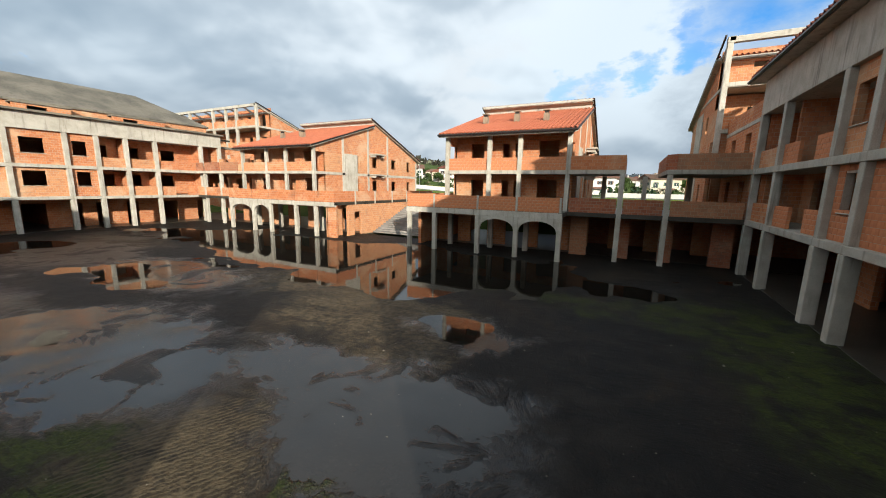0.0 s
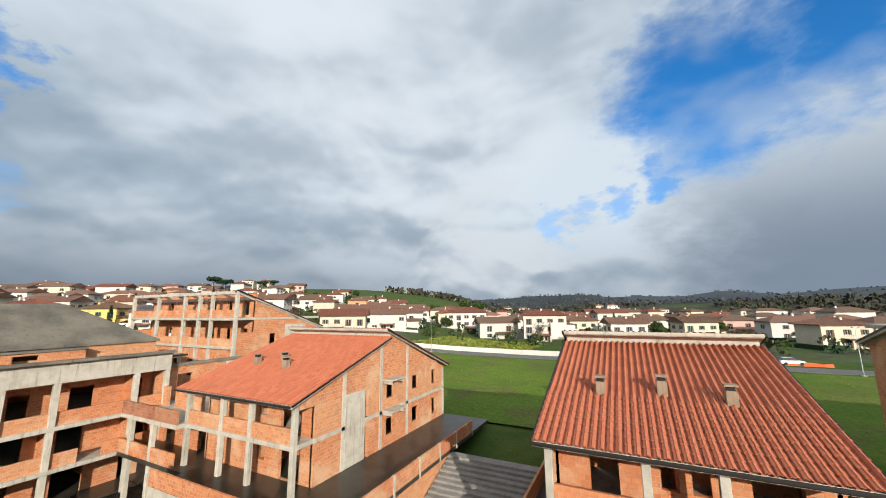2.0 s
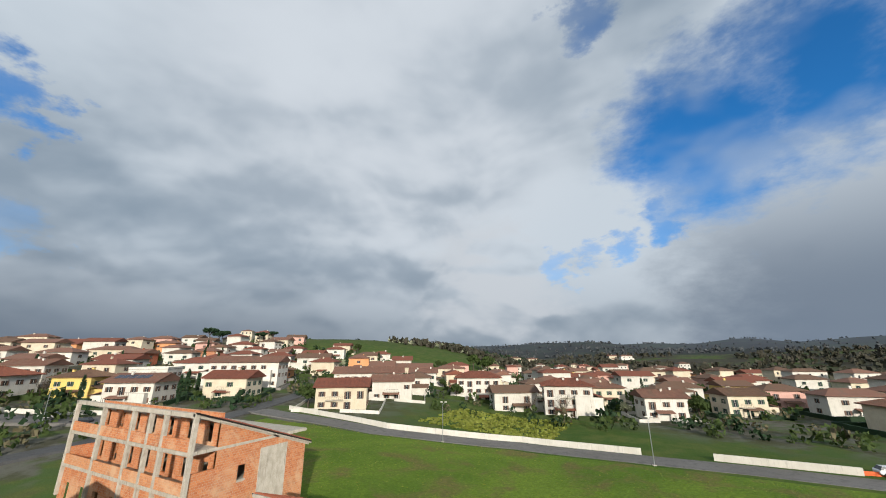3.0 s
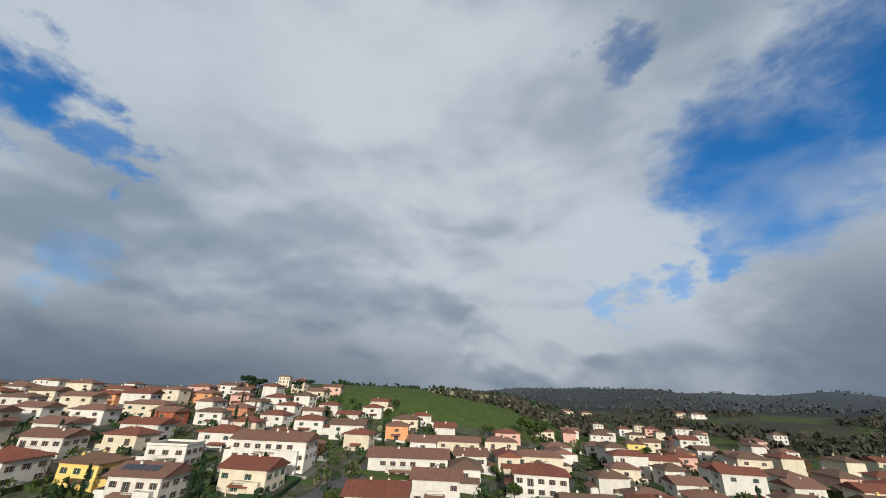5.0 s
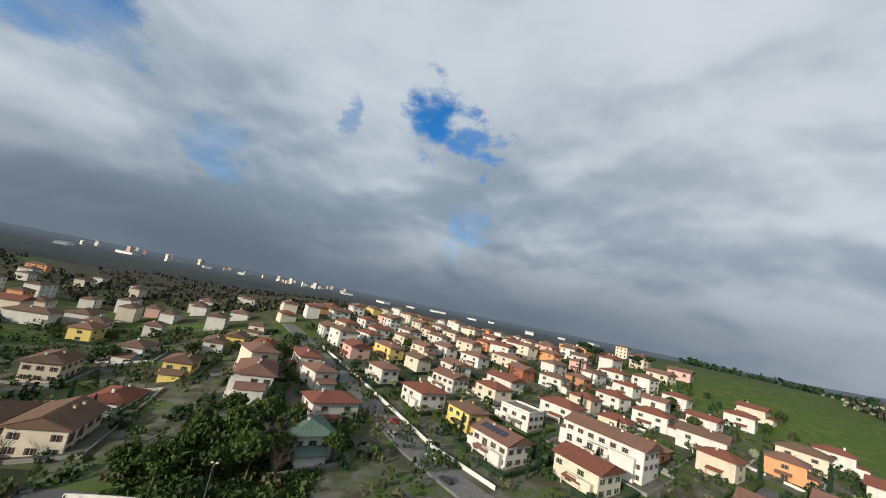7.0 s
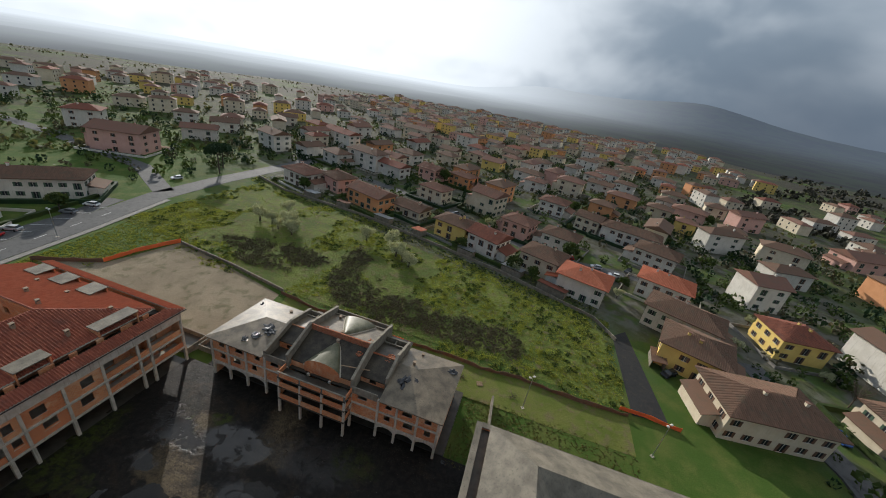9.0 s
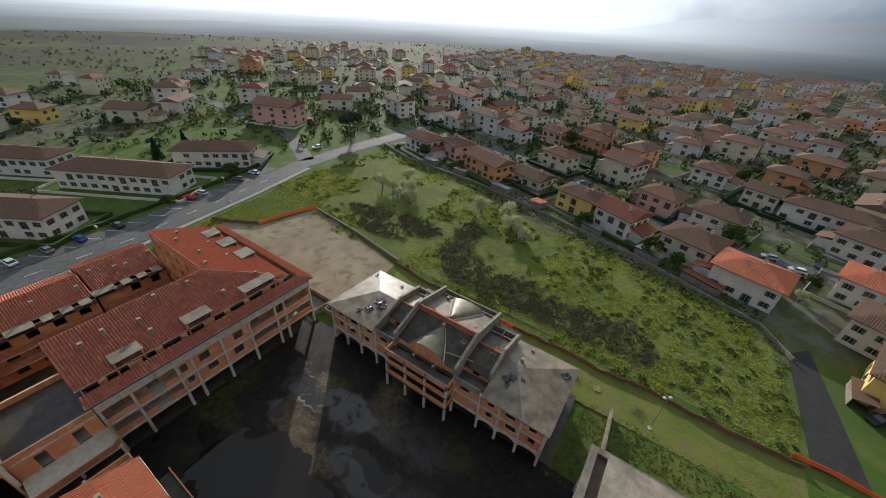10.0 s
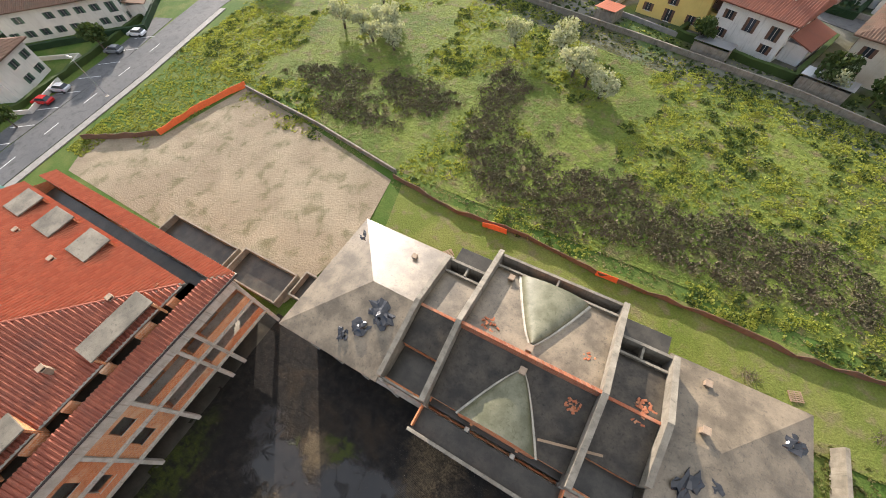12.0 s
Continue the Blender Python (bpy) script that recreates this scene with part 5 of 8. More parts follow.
def north_wing(y0, y1, xe, xr, xo, ze, zr, seed):
    """A low rear wing along the road: a tiled roof with a row of flat dormer lids over the inner court."""
    r = random.Random(seed)
    b = thing("north_wing", "lower tiled rear wing with a row of grey dormer lids", "building", group="unfinished blocks")
    side_wall(b, xe + 0.9, xe + 1.15, y0, y1, 0, ze - 0.1, [(y, y + 1.5, z + 0.6, z + 2.1) for z in (0.3, F1, F2 - 0.4) for y in [y0 + 1.2 + 3.4 * i for i in range(int((y1 - y0 - 2) / 3.4))]])
    side_wall(b, xo - 0.3, xo, y0, y1, 0, ze - 0.1, [(y, y + 1.2, z + 0.9, z + 2.1) for z in (F1, F2 - 0.4) for y in [y0 + 1.2 + 3.4 * i for i in range(int((y1 - y0 - 2) / 3.4))]])
    for y in (y0, y1 - 0.3):
        bm = bmesh.new()
        for yy in (y, y + 0.3):
            bm.faces.new([bm.verts.new(p) for p in ((xe + 1.15, yy, 0), (xo - 0.3, yy, 0), (xo - 0.3, yy, ze), (xr, yy, zr - 0.15), (xe + 1.15, yy, ze))])
        part("end_wall", bm, BLOCK, b)
    tile_roof(b, "tile_field", (xe + 1.6, y1, ze + 0.5), (xe + 1.6, y0, ze + 0.5), (xr, y1, zr), (xr, y0, zr), TILE)
    tile_roof(b, "tile_field", (xo + 0.6, y0, ze - 0.2), (xo + 0.6, y1, ze - 0.2), (xr, y0, zr), (xr, y1, zr), TILE_BRIGHT)
    bm = bmesh.new()
    tube(bm, (xr, y0, zr + 0.06), (xr, y1, zr + 0.06), 0.12)
    part("ridge_tiles", bm, TILE, b)
    part("roof_trough", boxes((xe, xe + 1.6, y0, y1, ze - 0.35, ze - 0.2)), CONCRETE_WET, b)
    y = y0 + 0.6
    while y < y1 - 2.2:
        w = r.choice((1.5, 1.6, 1.6, 3.4))
        part("dormer_lid", worn_box(xe - 0.5, xe + 1.7, y, y + w, ze + 0.42, ze + 0.54), CONCRETE_OLD, b, "grey concrete dormer lid")
        part("dormer_cheek", boxes((xe + 0.2, xe + 1.5, y + 0.1, y + 0.25, ze - 0.2, ze + 0.42)), BLOCK, b)
        part("dormer_cheek", boxes((xe + 0.2, xe + 1.5, y + w - 0.25, y + w - 0.1, ze - 0.2, ze + 0.42)), BLOCK, b)
        y += w + 0.9
    for z in (F1, F2 - 0.4):
        part("gallery_slab", worn_box(xe - 0.7, xe + 0.9, y0 + 0.3, y1 - 0.3, z - 0.2, z), CONCRETE, b)
        part("gallery_parapet", boxes((xe - 0.7, xe - 0.56, y0 + 0.3, y1 - 0.3, z, z + 0.9)), BLOCK_DARK, b)
    for i in range(4):
        chimney((xe + xr) / 2 + r.uniform(-0.5, 2.0), y0 + (y1 - y0) * (i + 0.5) / 4 + r.uniform(-1, 1), (ze + zr) / 2 + 0.3, 0.9, 0.45)


north_wing(10.2, 21.2, 28.6, 36.2, 42.8, 8.8, 11.4, 3)
north_wing(21.6, 37.4, 27.8, 34.6, 41.4, 8.6, 11.1, 4)


def east_link():
    b = thing("link_block", "plain clay-block link between the east wing and the pergola block", "building")
    side_wall(b, 1.9, 2.15, 29.9, 38.0, F1, 10.1, [(31.4, 32.6, F2, F2 + 2.3), (35, 36.1, F2, F2 + 2.3), (31.4, 32.6, F1, F1 + 2.3), (35, 36.1, F1, F1 + 2.3)], mat=BLOCK)
    for z in (F2, F3):
        part("string_beam", worn_box(1.86, 2.2, 29.9, 38.0, z - 0.25, z), CONCRETE, b)
    part("roof_slab", worn_box(2.2, 12.0, 30.0, 38.2, 9.0, 9.2), CONCRETE_WET, b)
    part("floor_slab", worn_box(2.2, 12.0, 30.0, 38.2, F2 - 0.25, F2), CONCRETE, b)
    part("rear_wall", boxes((11.8, 12.1, 30.0, 38.2, 0, 10.1)), BLOCK, b)


east_link()


def west_building():
    b = thing("west_building", "unfinished three-storey clay-block wing with concrete frieze and bare grey roof", "building", pose(-52.2, 0, 0, 0, 0, 90), group="unfinished blocks")
    us = [-2.6, 2.0, 6.2, 10.2, 14.2, 18.0, 20.3, 22.7, 25.4, 30.3, 32.6]
    deep = 13.5
    posts(b, us, 0.0, 0, F1 - 0.3, 0.38)
    posts(b, us, 0.0, F1, F2 - 0.3, 0.38)
    posts(b, us, 0.0, F2, 9.2, 0.38)
    for z in (F1, F2):
        part("floor_slab", worn_box(us[0] - 0.2, us[-1] + 0.2, -0.18, deep, z - 0.3, z), CONCRETE, b)
    bay_front(b, us, "AAAAAAAAAA", 0, F1, deep, 11)
    bay_front(b, us, "WWWWWWLLGL", F1, F2, deep, 12)
    bay_front(b, us, "WWWWWWLLLL", F2, 9.5, deep, 13)
    part("frieze", worn_box(us[0] - 0.2, us[-1] + 0.2, -0.2, 0.15, 9.2, 10.65), CONCRETE, b, "pale streaked concrete frieze")
    part("cornice", worn_box(us[0] - 0.5, us[-1] + 0.4, -0.6, 0.3, 10.66, 10.85), CONCRETE_ROOF, b, "mossy projecting cornice")
    part("ceiling_slab", worn_box(us[0], us[-1] + 0.2, 0.15, deep, 9.2, 9.45), CONCRETE, b)
    for u in us:
        part("cross_wall", boxes((u - 0.1, u + 0.1, 3.4, deep, 0, F1 - 0.3)), BLOCK, b)
    side_wall(b, us[-1] - 0.2, us[-1] + 0.05, 0.2, deep, F1, 10.6)
    side_wall(b, us[0] - 0.05, us[0] + 0.2, 0.2, 43.0, 0, 10.6, [(x, x + 1.3, z + 0.9, z + 2.2) for z in (F1, F2) for x in (3, 7, 11, 16, 20, 25, 30, 35, 39)])
    part("rear_wall", boxes((12.0, us[-1], deep, deep + 0.3, 0, 10.6), (11.7, 12.0, deep, 43, 0, 10.6), (us[0], 12.0, 42.8, 43.1, 0, 10.6)), BLOCK, b)
    # attic set back from the cornice, and the bare screed roof, which stops short of the north end
    end = 34.4
    block_wall(b, us[0] + 0.6, end - 2.2, 1.6, 1.85, 9.5, 11.9, [(3.5, 5.6, 10.9, 11.7), (9.0, 11.2, 10.9, 11.7), (15.6, 17.6, 10.9, 11.7), (23.0, 24.8, 10.9, 11.7)])
    part("roof_trough", boxes((us[0], end, 0.3, 1.6, 10.2, 10.35)), CONCRETE_WET, b)
    for a, c in ((15.2, 19.0), (22.2, 27.0), (8.4, 12.0)):
        block_wall(b, a, c, 0.7, 0.9, 10.35, 11.45, [(a + 0.9, a + 2.2, 10.5, 11.3)])
        part("hatch_lid", worn_box(a - 0.1, c + 0.1, 0.6, 3.0, 11.46, 11.6), CONCRETE_ROOF, b)
    part("roof_slab", slab_of([(us[0] + 0.4, 1.4, 11.85), (end - 2.0, 1.4, 11.85), (end - 7.0, 7.4, 15.1), (us[0] + 6.5, 7.4, 15.1)], 0.18), CONCRETE_ROOF, b)
    part("roof_slab", slab_of([(end - 2.0, 1.4, 11.85), (end - 2.0, deep, 11.4), (end - 7.0, 7.4, 15.1)], 0.18), CONCRETE_ROOF, b)
    part("roof_slab", slab_of([(end - 2.0, deep, 11.4), (12.0, deep, 11.4), (us[0] + 6.5, 7.4, 15.1), (end - 7.0, 7.4, 15.1)], 0.18), CONCRETE_ROOF, b)
    part("roof_slab", slab_of([(us[0] + 0.4, 1.4, 11.85), (us[0] + 6.5, 7.4, 15.1), (us[0] + 6.5, 42.5, 15.1), (us[0] + 0.4, 42.5, 11.85)], 0.18), CONCRETE_ROOF, b)
    part("roof_slab", slab_of([(us[0] + 6.5, 7.4, 15.1), (12.0, deep, 11.4), (12.0, 42.5, 11.4), (us[0] + 6.5, 42.5, 15.1)], 0.18), CONCRETE_ROOF, b)
    part("cornice", worn_box(us[0] - 0.6, us[0] + 0.3, 0.3, 43.3, 10.66, 10.85), CONCRETE_ROOF, b)


west_building()


def crest_wall(parent, u, v0, v1, base, tops, t=0.4, mat=None, label=""):
    """A gable-shaped cross wall at u: tops is a row of (v, z) along its crest; base is its foot."""
    bm = bmesh.new()
    rows = []
    for v, z in tops:
        rows.append([bm.verts.new(p) for p in ((u - t / 2, v, base), (u + t / 2, v, base), (u + t / 2, v, z), (u - t / 2, v, z))])
    for a, c in zip(rows, rows[1:]):
        for i in range(4):
            bm.faces.new((a[i], a[(i + 1) % 4], c[(i + 1) % 4], c[i]))
    bm.faces.new(rows[0]), bm.faces.new(rows[-1][::-1])
    bmesh.ops.recalc_face_normals(bm, faces=bm.faces[:])
    wall = part("party_wall", bm, mat or BLOCK, parent, label)
    for (va, za), (vb, zb) in zip(tops, tops[1:]):
        part("coping", slab_of([(u - t / 2 - 0.03, va, za + 0.12), (u + t / 2 + 0.03, va, za + 0.12), (u + t / 2 + 0.03, vb, zb + 0.12), (u - t / 2 - 0.03, vb, zb + 0.12)], 0.15), CONCRETE_OLD, wall, "weathered concrete coping")
    return wall


def south_building():
    b = thing("south_building", "unfinished low wing with bare screed roofs and conical roof vaults", "building", pose(0, -2.7, 0, 0, 0, 180), group="unfinished blocks")
    us = [4.8, 8.2, 11.8, 15.6, 20.0, 23.9, 27.8, 31.7, 36.4, 39.6, 43.0, 46.4]
    deep, f2, ev, evr = 13.3, 5.85, 8.5, 7.8
    posts(b, us, 0.0, 0, F1 - 0.3, 0.38)
    posts(b, us, 0.0, F1, f2 - 0.25, 0.36)
    posts(b, us, 0.0, f2, ev - 0.3, 0.36)
    part("floor_slab", worn_box(us[0] - 0.2, us[-1] + 0.2, -0.18, deep, F1 - 0.3, F1), CONCRETE, b)
    part("floor_slab", worn_box(us[0] - 0.2, us[-1] + 0.2, -0.18, deep, f2 - 0.25, f2), CONCRETE, b)
    bay_front(b, us, "AAAAAAAAAAA", 0, F1, deep, 21)
    bay_front(b, us, "NWNBLLLBNWN", F1, f2 + 0.05, deep, 22)
    bay_front(b, us, "NWNWLLLWNWN", f2, ev, deep, 23)
    for a, c in ((5.0, 8.0), (8.4, 11.6), (12.0, 15.4), (36.6, 39.4), (39.8, 42.8), (43.2, 46.2)):
        arch(b, a, c, -0.15, 0.15, 2.0, F1 - 0.31)
    for ua, ub in ((us[0] - 0.05, us[0] + 0.2), (us[-1] - 0.2, us[-1] + 0.05)):
        side_wall(b, ua, ub, 0.2, deep, 0, evr - 0.2, [(4, 5.2, F1 + 0.8, F1 + 2.1), (8, 9.2, F1 + 0.8, F1 + 2.1), (6, 7, f2 + 0.5, f2 + 1.6)])
    block_wall(b, us[0], us[-1], deep - 0.25, deep, 0, evr - 0.2, [(u + 1, u + 2.3, F1 + 0.8, F1 + 2.1) for u in us[:-1]])
    for a, c in ((us[0] - 0.2, 15.4), (36.6, us[-1] + 0.2)):
        beam(b, a, c, -0.2, 0.15, ev - 0.32, ev - 0.05)
    # the middle stands forward on three storeys of loggias
    for u in us[4:8]:
        for z0, z1 in ((0, F1 - 0.3), (F1, f2 - 0.25), (f2, 7.6)):
            part("column", worn_box(u - 0.18, u + 0.18, -2.3, -1.94, z0, z1, 0.02), CONCRETE, b)
    for z0, z1 in ((F1 - 0.3, F1), (f2 - 0.25, f2), (7.6, 7.85)):
        part("terrace_slab", worn_box(19.8, 31.9, -2.35, -0.19, z0, z1), CONCRETE_WET, b)
    for z in (F1, f2, 7.85):
        for a, c in ((20.2, 23.7), (24.1, 27.6), (28.0, 31.5)):
            block_wall(b, a, c, -2.3, -2.16, z, z + 0.95, mat=BLOCK)
        for u in (19.85, 31.75):
            side_wall(b, u, u + 0.12, -1.9, -0.2, z, z + 0.95, mat=BLOCK)
    part("coping", worn_box(19.75, 31.95, -2.36, -2.1, 8.8, 8.9), CONCRETE_OLD, b)
    part("attic_floor", worn_box(15.6, 36.4, 0.2, 15.2, 7.6, 7.85), CONCRETE_WET, b, "wet attic floor slab")
    # hipped screed roofs over both ends
    e0, e1, top, rv = -0.55, deep + 0.5, 9.95, 6.9
    a0, a1, r0 = us[0] - 0.7, 15.4, 10.4
    c0, c1, r1 = 36.6, us[-1] + 0.6, 40.2
    for pts in ([(a0, e0, ev), (a0, e1, evr), (r0, rv, top)], [(a0, e0, ev), (r0, rv, top), (a1, rv, top), (a1, e0, ev)], [(a0, e1, evr), (a1, e1, evr), (a1, rv, top), (r0, rv, top)],
                [(c1, e0, ev), (r1, rv, top), (c1, e1, evr)], [(c0, e0, ev), (c0, rv, top), (r1, rv, top), (c1, e0, ev)], [(c0, e1, evr), (c1, e1, evr), (r1, rv, top), (c0, rv, top)]):
        part("roof_slab", slab_of(pts, 0.2), SCREED, b, "pale wet screed roof slope")
    # raised party walls with their crests along the slope
    for u, row in ((15.6, ((0.0, 9.35), (rv, 11.1), (12.6, 10.0))), (20.0, ((-0.1, 10.4), (6.4, 12.6), (15.2, 10.5))), (31.7, ((-0.1, 10.3), (6.4, 12.5), (15.2, 10.3))), (36.4, ((2.6, 10.0), (rv, 11.4), (12.6, 9.9)))):
        crest_wall(b, u, row[0][0], row[-1][0], 7.85, row, mat=CONCRETE_OLD, label="raised rendered party wall")
    # the sloping screed between them, open slots at the rear and dark recesses at the front
    for ua, ub, v0, v1, v2, z0, z1, z2, vs in ((15.82, 19.78, 3.4, 6.9, 11.3, 9.3, 10.2, 9.3, 12.6), (20.22, 31.48, 0.7, 6.4, 14.0, 9.2, 11.3, 9.5, 15.2), (31.92, 36.18, 2.5, 6.9, 11.2, 9.0, 10.2, 9.2, 12.6)):
        part("roof_slab", slab_of([(ua, v0, z0), (ub, v0, z0), (ub, v1 - 0.12, z1), (ua, v1 - 0.12, z1)], 0.2), SCREED_WET, b, "wet dark screed roof slope")
        part("roof_slab", slab_of([(ua, v1 + 0.12, z1), (ub, v1 + 0.12, z1), (ub, v2, z2), (ua, v2, z2)], 0.2), SCREED_WET if ub < 30 and ua > 20 or ua > 31 else SCREED, b)
        block_wall(b, ua, ub, v1 - 0.12, v1 + 0.12, 7.85, z1 + (1.15 if ua > 20 and ub < 32 else 0.18), mat=BLOCK_DARK, label="clay-block ridge wall")
        m = (ua + ub) / 2
        block_wall(b, ua, ub, v0 + 0.05, v0 + 0.25, 7.85, z0 - 0.2, [(m - 2.2, m - 1.4, 8.0, 8.85), (m + 1.2, m + 2.0, 8.0, 8.85)] if ub - ua > 6 else [(m - 0.6, m + 0.6, 7.86, 8.8)], mat=BLOCK)
        block_wall(b, ua, ub, v2 - 0.1, v2 + 0.1, 7.85, z2 + 0.35, mat=CONCRETE_OLD)
        block_wall(b, ua, ub, vs - 0.25, vs, 7.0, z2 + 0.55, mat=CONCRETE_OLD)
        part("cross_rib", worn_box(m - 0.1, m + 0.1, v2 + 0.1, vs - 0.25, z2 - 0.3, z2 + 0.4), CONCRETE_OLD, b)
    for ua, ub in ((15.82, 19.78), (31.92, 36.18)):
        block_wall(b, ua, ub, -0.05, 0.1, 7.6, 8.95, mat=CONCRETE_OLD)
    # conical vaults of screed that open to the front and to the rear
    def vault(cu, v_arch, v_tip, r, crown, tip, foot0, foot1):
        bm = bmesh.new()
        n, rings = 16, []
        for k in range(9):
            f = k / 8
            rr, v = r * (1 - f) ** 0.85 + 0.12, v_arch + (v_tip - v_arch) * f
            low, high = foot0 + (foot1 - foot0) * f, crown + (tip - crown) * f
            rings.append([bm.verts.new((cu + rr * math.cos(math.pi * i / n), v, low + (high - low) * math.sin(math.pi * i / n) ** 0.8)) for i in range(n + 1)])
        for a, c in zip(rings, rings[1:]):
            for i in range(n):
                bm.faces.new((a[i], a[i + 1], c[i + 1], c[i]))
        bmesh.ops.recalc_face_normals(bm, faces=bm.faces[:])
        if sum(f.normal.z for f in bm.faces) < 0:
            bmesh.ops.reverse_faces(bm, faces=bm.faces[:])
        shell = part("screed_vault", bm, VAULT, b, "mossy conical screed vault", smooth=True)
        bm = bmesh.new()
        face = [bm.verts.new((cu + (r + 0.1) * math.cos(math.pi * i / n), v_arch, foot0 + (crown - foot0) * math.sin(math.pi * i / n) ** 0.8 - 0.02)) for i in range(n + 1)]
        face += [bm.verts.new((cu - r - 0.1, v_arch, foot0 - 1.2)), bm.verts.new((cu + r + 0.1, v_arch, foot0 - 1.2))]
        bm.faces.new(face)
        part("arch_wall", bm, BLOCK, b)
        # rough mortar beads where the vault meets the slope
        for sx in (-1, 1):
            bm = bmesh.new()
            hoops = []
            for k in range(9):
                f = k / 8
                c, w = Vector((cu + sx * (r * (1 - f) ** 0.85 + 0.16), v_arch + (v_tip - v_arch) * f, foot0 + (foot1 - foot0) * f + 0.05)), 0.17 - 0.05 * f
                hoops.append([bm.verts.new(c + Vector((w * math.cos(i * math.tau / 6), 0, w * math.sin(i * math.tau / 6)))) for i in range(6)])
            for p, q in zip(hoops, hoops[1:]):
                for i in range(6):
                    bm.faces.new((p[i], p[(i + 1) % 6], q[(i + 1) % 6], q[i]))
            bmesh.ops.recalc_face_normals(bm, faces=bm.faces[:])
            part("mortar_bead", bm, CONCRETE, shell, "pale rough mortar bead")
    vault(26.0, 0.55, 5.5, 3.1, 10.75, 11.55, 9.1, 10.9)
    vault(25.8, 13.8, 7.7, 3.1, 10.7, 11.6, 9.5, 11.0)
    for u, v, z in ((12.0, 11.6, 8.1), (39.4, 12.2, 8.0), (39.1, 8.0, 9.6), (25.8, 7.0, 11.7), (21.9, 13.1, 9.5), (26.0, 5.3, 11.2)):
        chimney(-u, -2.7 - v, z, 0.75, 0.45)
    plank = thing("timber_plank", "long raw timber plank lying across the screed roof", "plank", pose(-31.0, -5.0, 10.35, 0, -4, 16))
    part("board", worn_box(-2.3, 2.3, -0.09, 0.09, 0, 0.07, 0.01), WOOD, plank)


south_building()


# ---------------------------------------------------------------- the town
WALLS = {"W": (WALL_WHITE, "white"), "C": (WALL_CREAM, "cream"), "Y": (WALL_YELLOW, "yellow"), "O": (WALL_ORANGE, "orange"), "P": (WALL_PINK, "pink"), "B": (WALL_BRICK, "red brick")}
TILE_GREEN = mat_plain("green_felt", (0.10, 0.15, 0.11), 0.85)
SOLAR = mat_plain("solar_glass", (0.015, 0.02, 0.04), 0.12, 0.0, 0.1)
ROOFS = {"o": (TILE_OLD, "weathered tile"), "r": (TILE_VILLAGE, "red tile"), "b": (TILE_BROWN, "brown tile"), "f": (CONCRETE_ROOF, "flat"), "s": (TILE_OLD, "solar-panelled"), "g": (TILE_GREEN, "green felt"), "t": (TILE_BRIGHT, "bright red")}


def window_mesh(shut, tall):
    bm = bmesh.new()
    h = 2.1 if tall else 1.35
    box(bm, -0.5, 0.5, -0.02, 0.03, 0, h)
    n = len(bm.faces)
    for s in (-1, 1):
        box(bm, s * 0.5, s * 1.0, -0.07, 0.0, 0.0, h)
        for i in range(3):
            box(bm, s * 0.56, s * 0.94, -0.085, -0.07, 0.1 + i * h * 0.32, 0.1 + i * h * 0.32 + h * 0.25)
    m = len(bm.faces)
    box(bm, -0.62, 0.62, -0.12, 0.0, -0.09, 0.0)
    box(bm, -0.03, 0.03, -0.04, 0.0, 0.0, h)
    bm.faces.ensure_lookup_table()
    for i, f in enumerate(bm.faces):
        f.material_index = 0 if i < n else 1 if i < m else 2
    return mesh_of(bm, "window", [PANE, shut, WALL_WHITE])


WINDOW = {(c, t): window_mesh(m, t) for c, m in (("b", SHUTTER_BROWN), ("g", SHUTTER_GREEN)) for t in (False, True)}


def roof_solid(w, d, e, rise, hip, over=0.9, t=0.18):
    bm = bmesh.new()
    x, y = w / 2 + over, d / 2 + over
    r = x - y * (0.95 if hip else 0.0) if hip else x
    r = max(r, 0.3)
    lo = [bm.verts.new((sx * x, sy * y, e)) for sx, sy in ((-1, -1), (1, -1), (1, 1), (-1, 1))]
    hi = [bm.verts.new((v.co.x, v.co.y, e + t)) for v in lo]
    a, b = bm.verts.new((-r, 0, e + t + rise)), bm.verts.new((r, 0, e + t + rise))
    bm.faces.new(lo[::-1])
    for i in range(4):
        bm.faces.new((lo[i], lo[(i + 1) % 4], hi[(i + 1) % 4], hi[i]))
    bm.faces.new((hi[0], hi[1], b, a))
    bm.faces.new((hi[2], hi[3], a, b))
    bm.faces.new((hi[1], hi[2], b))
    bm.faces.new((hi[3], hi[0], a))
    return bm


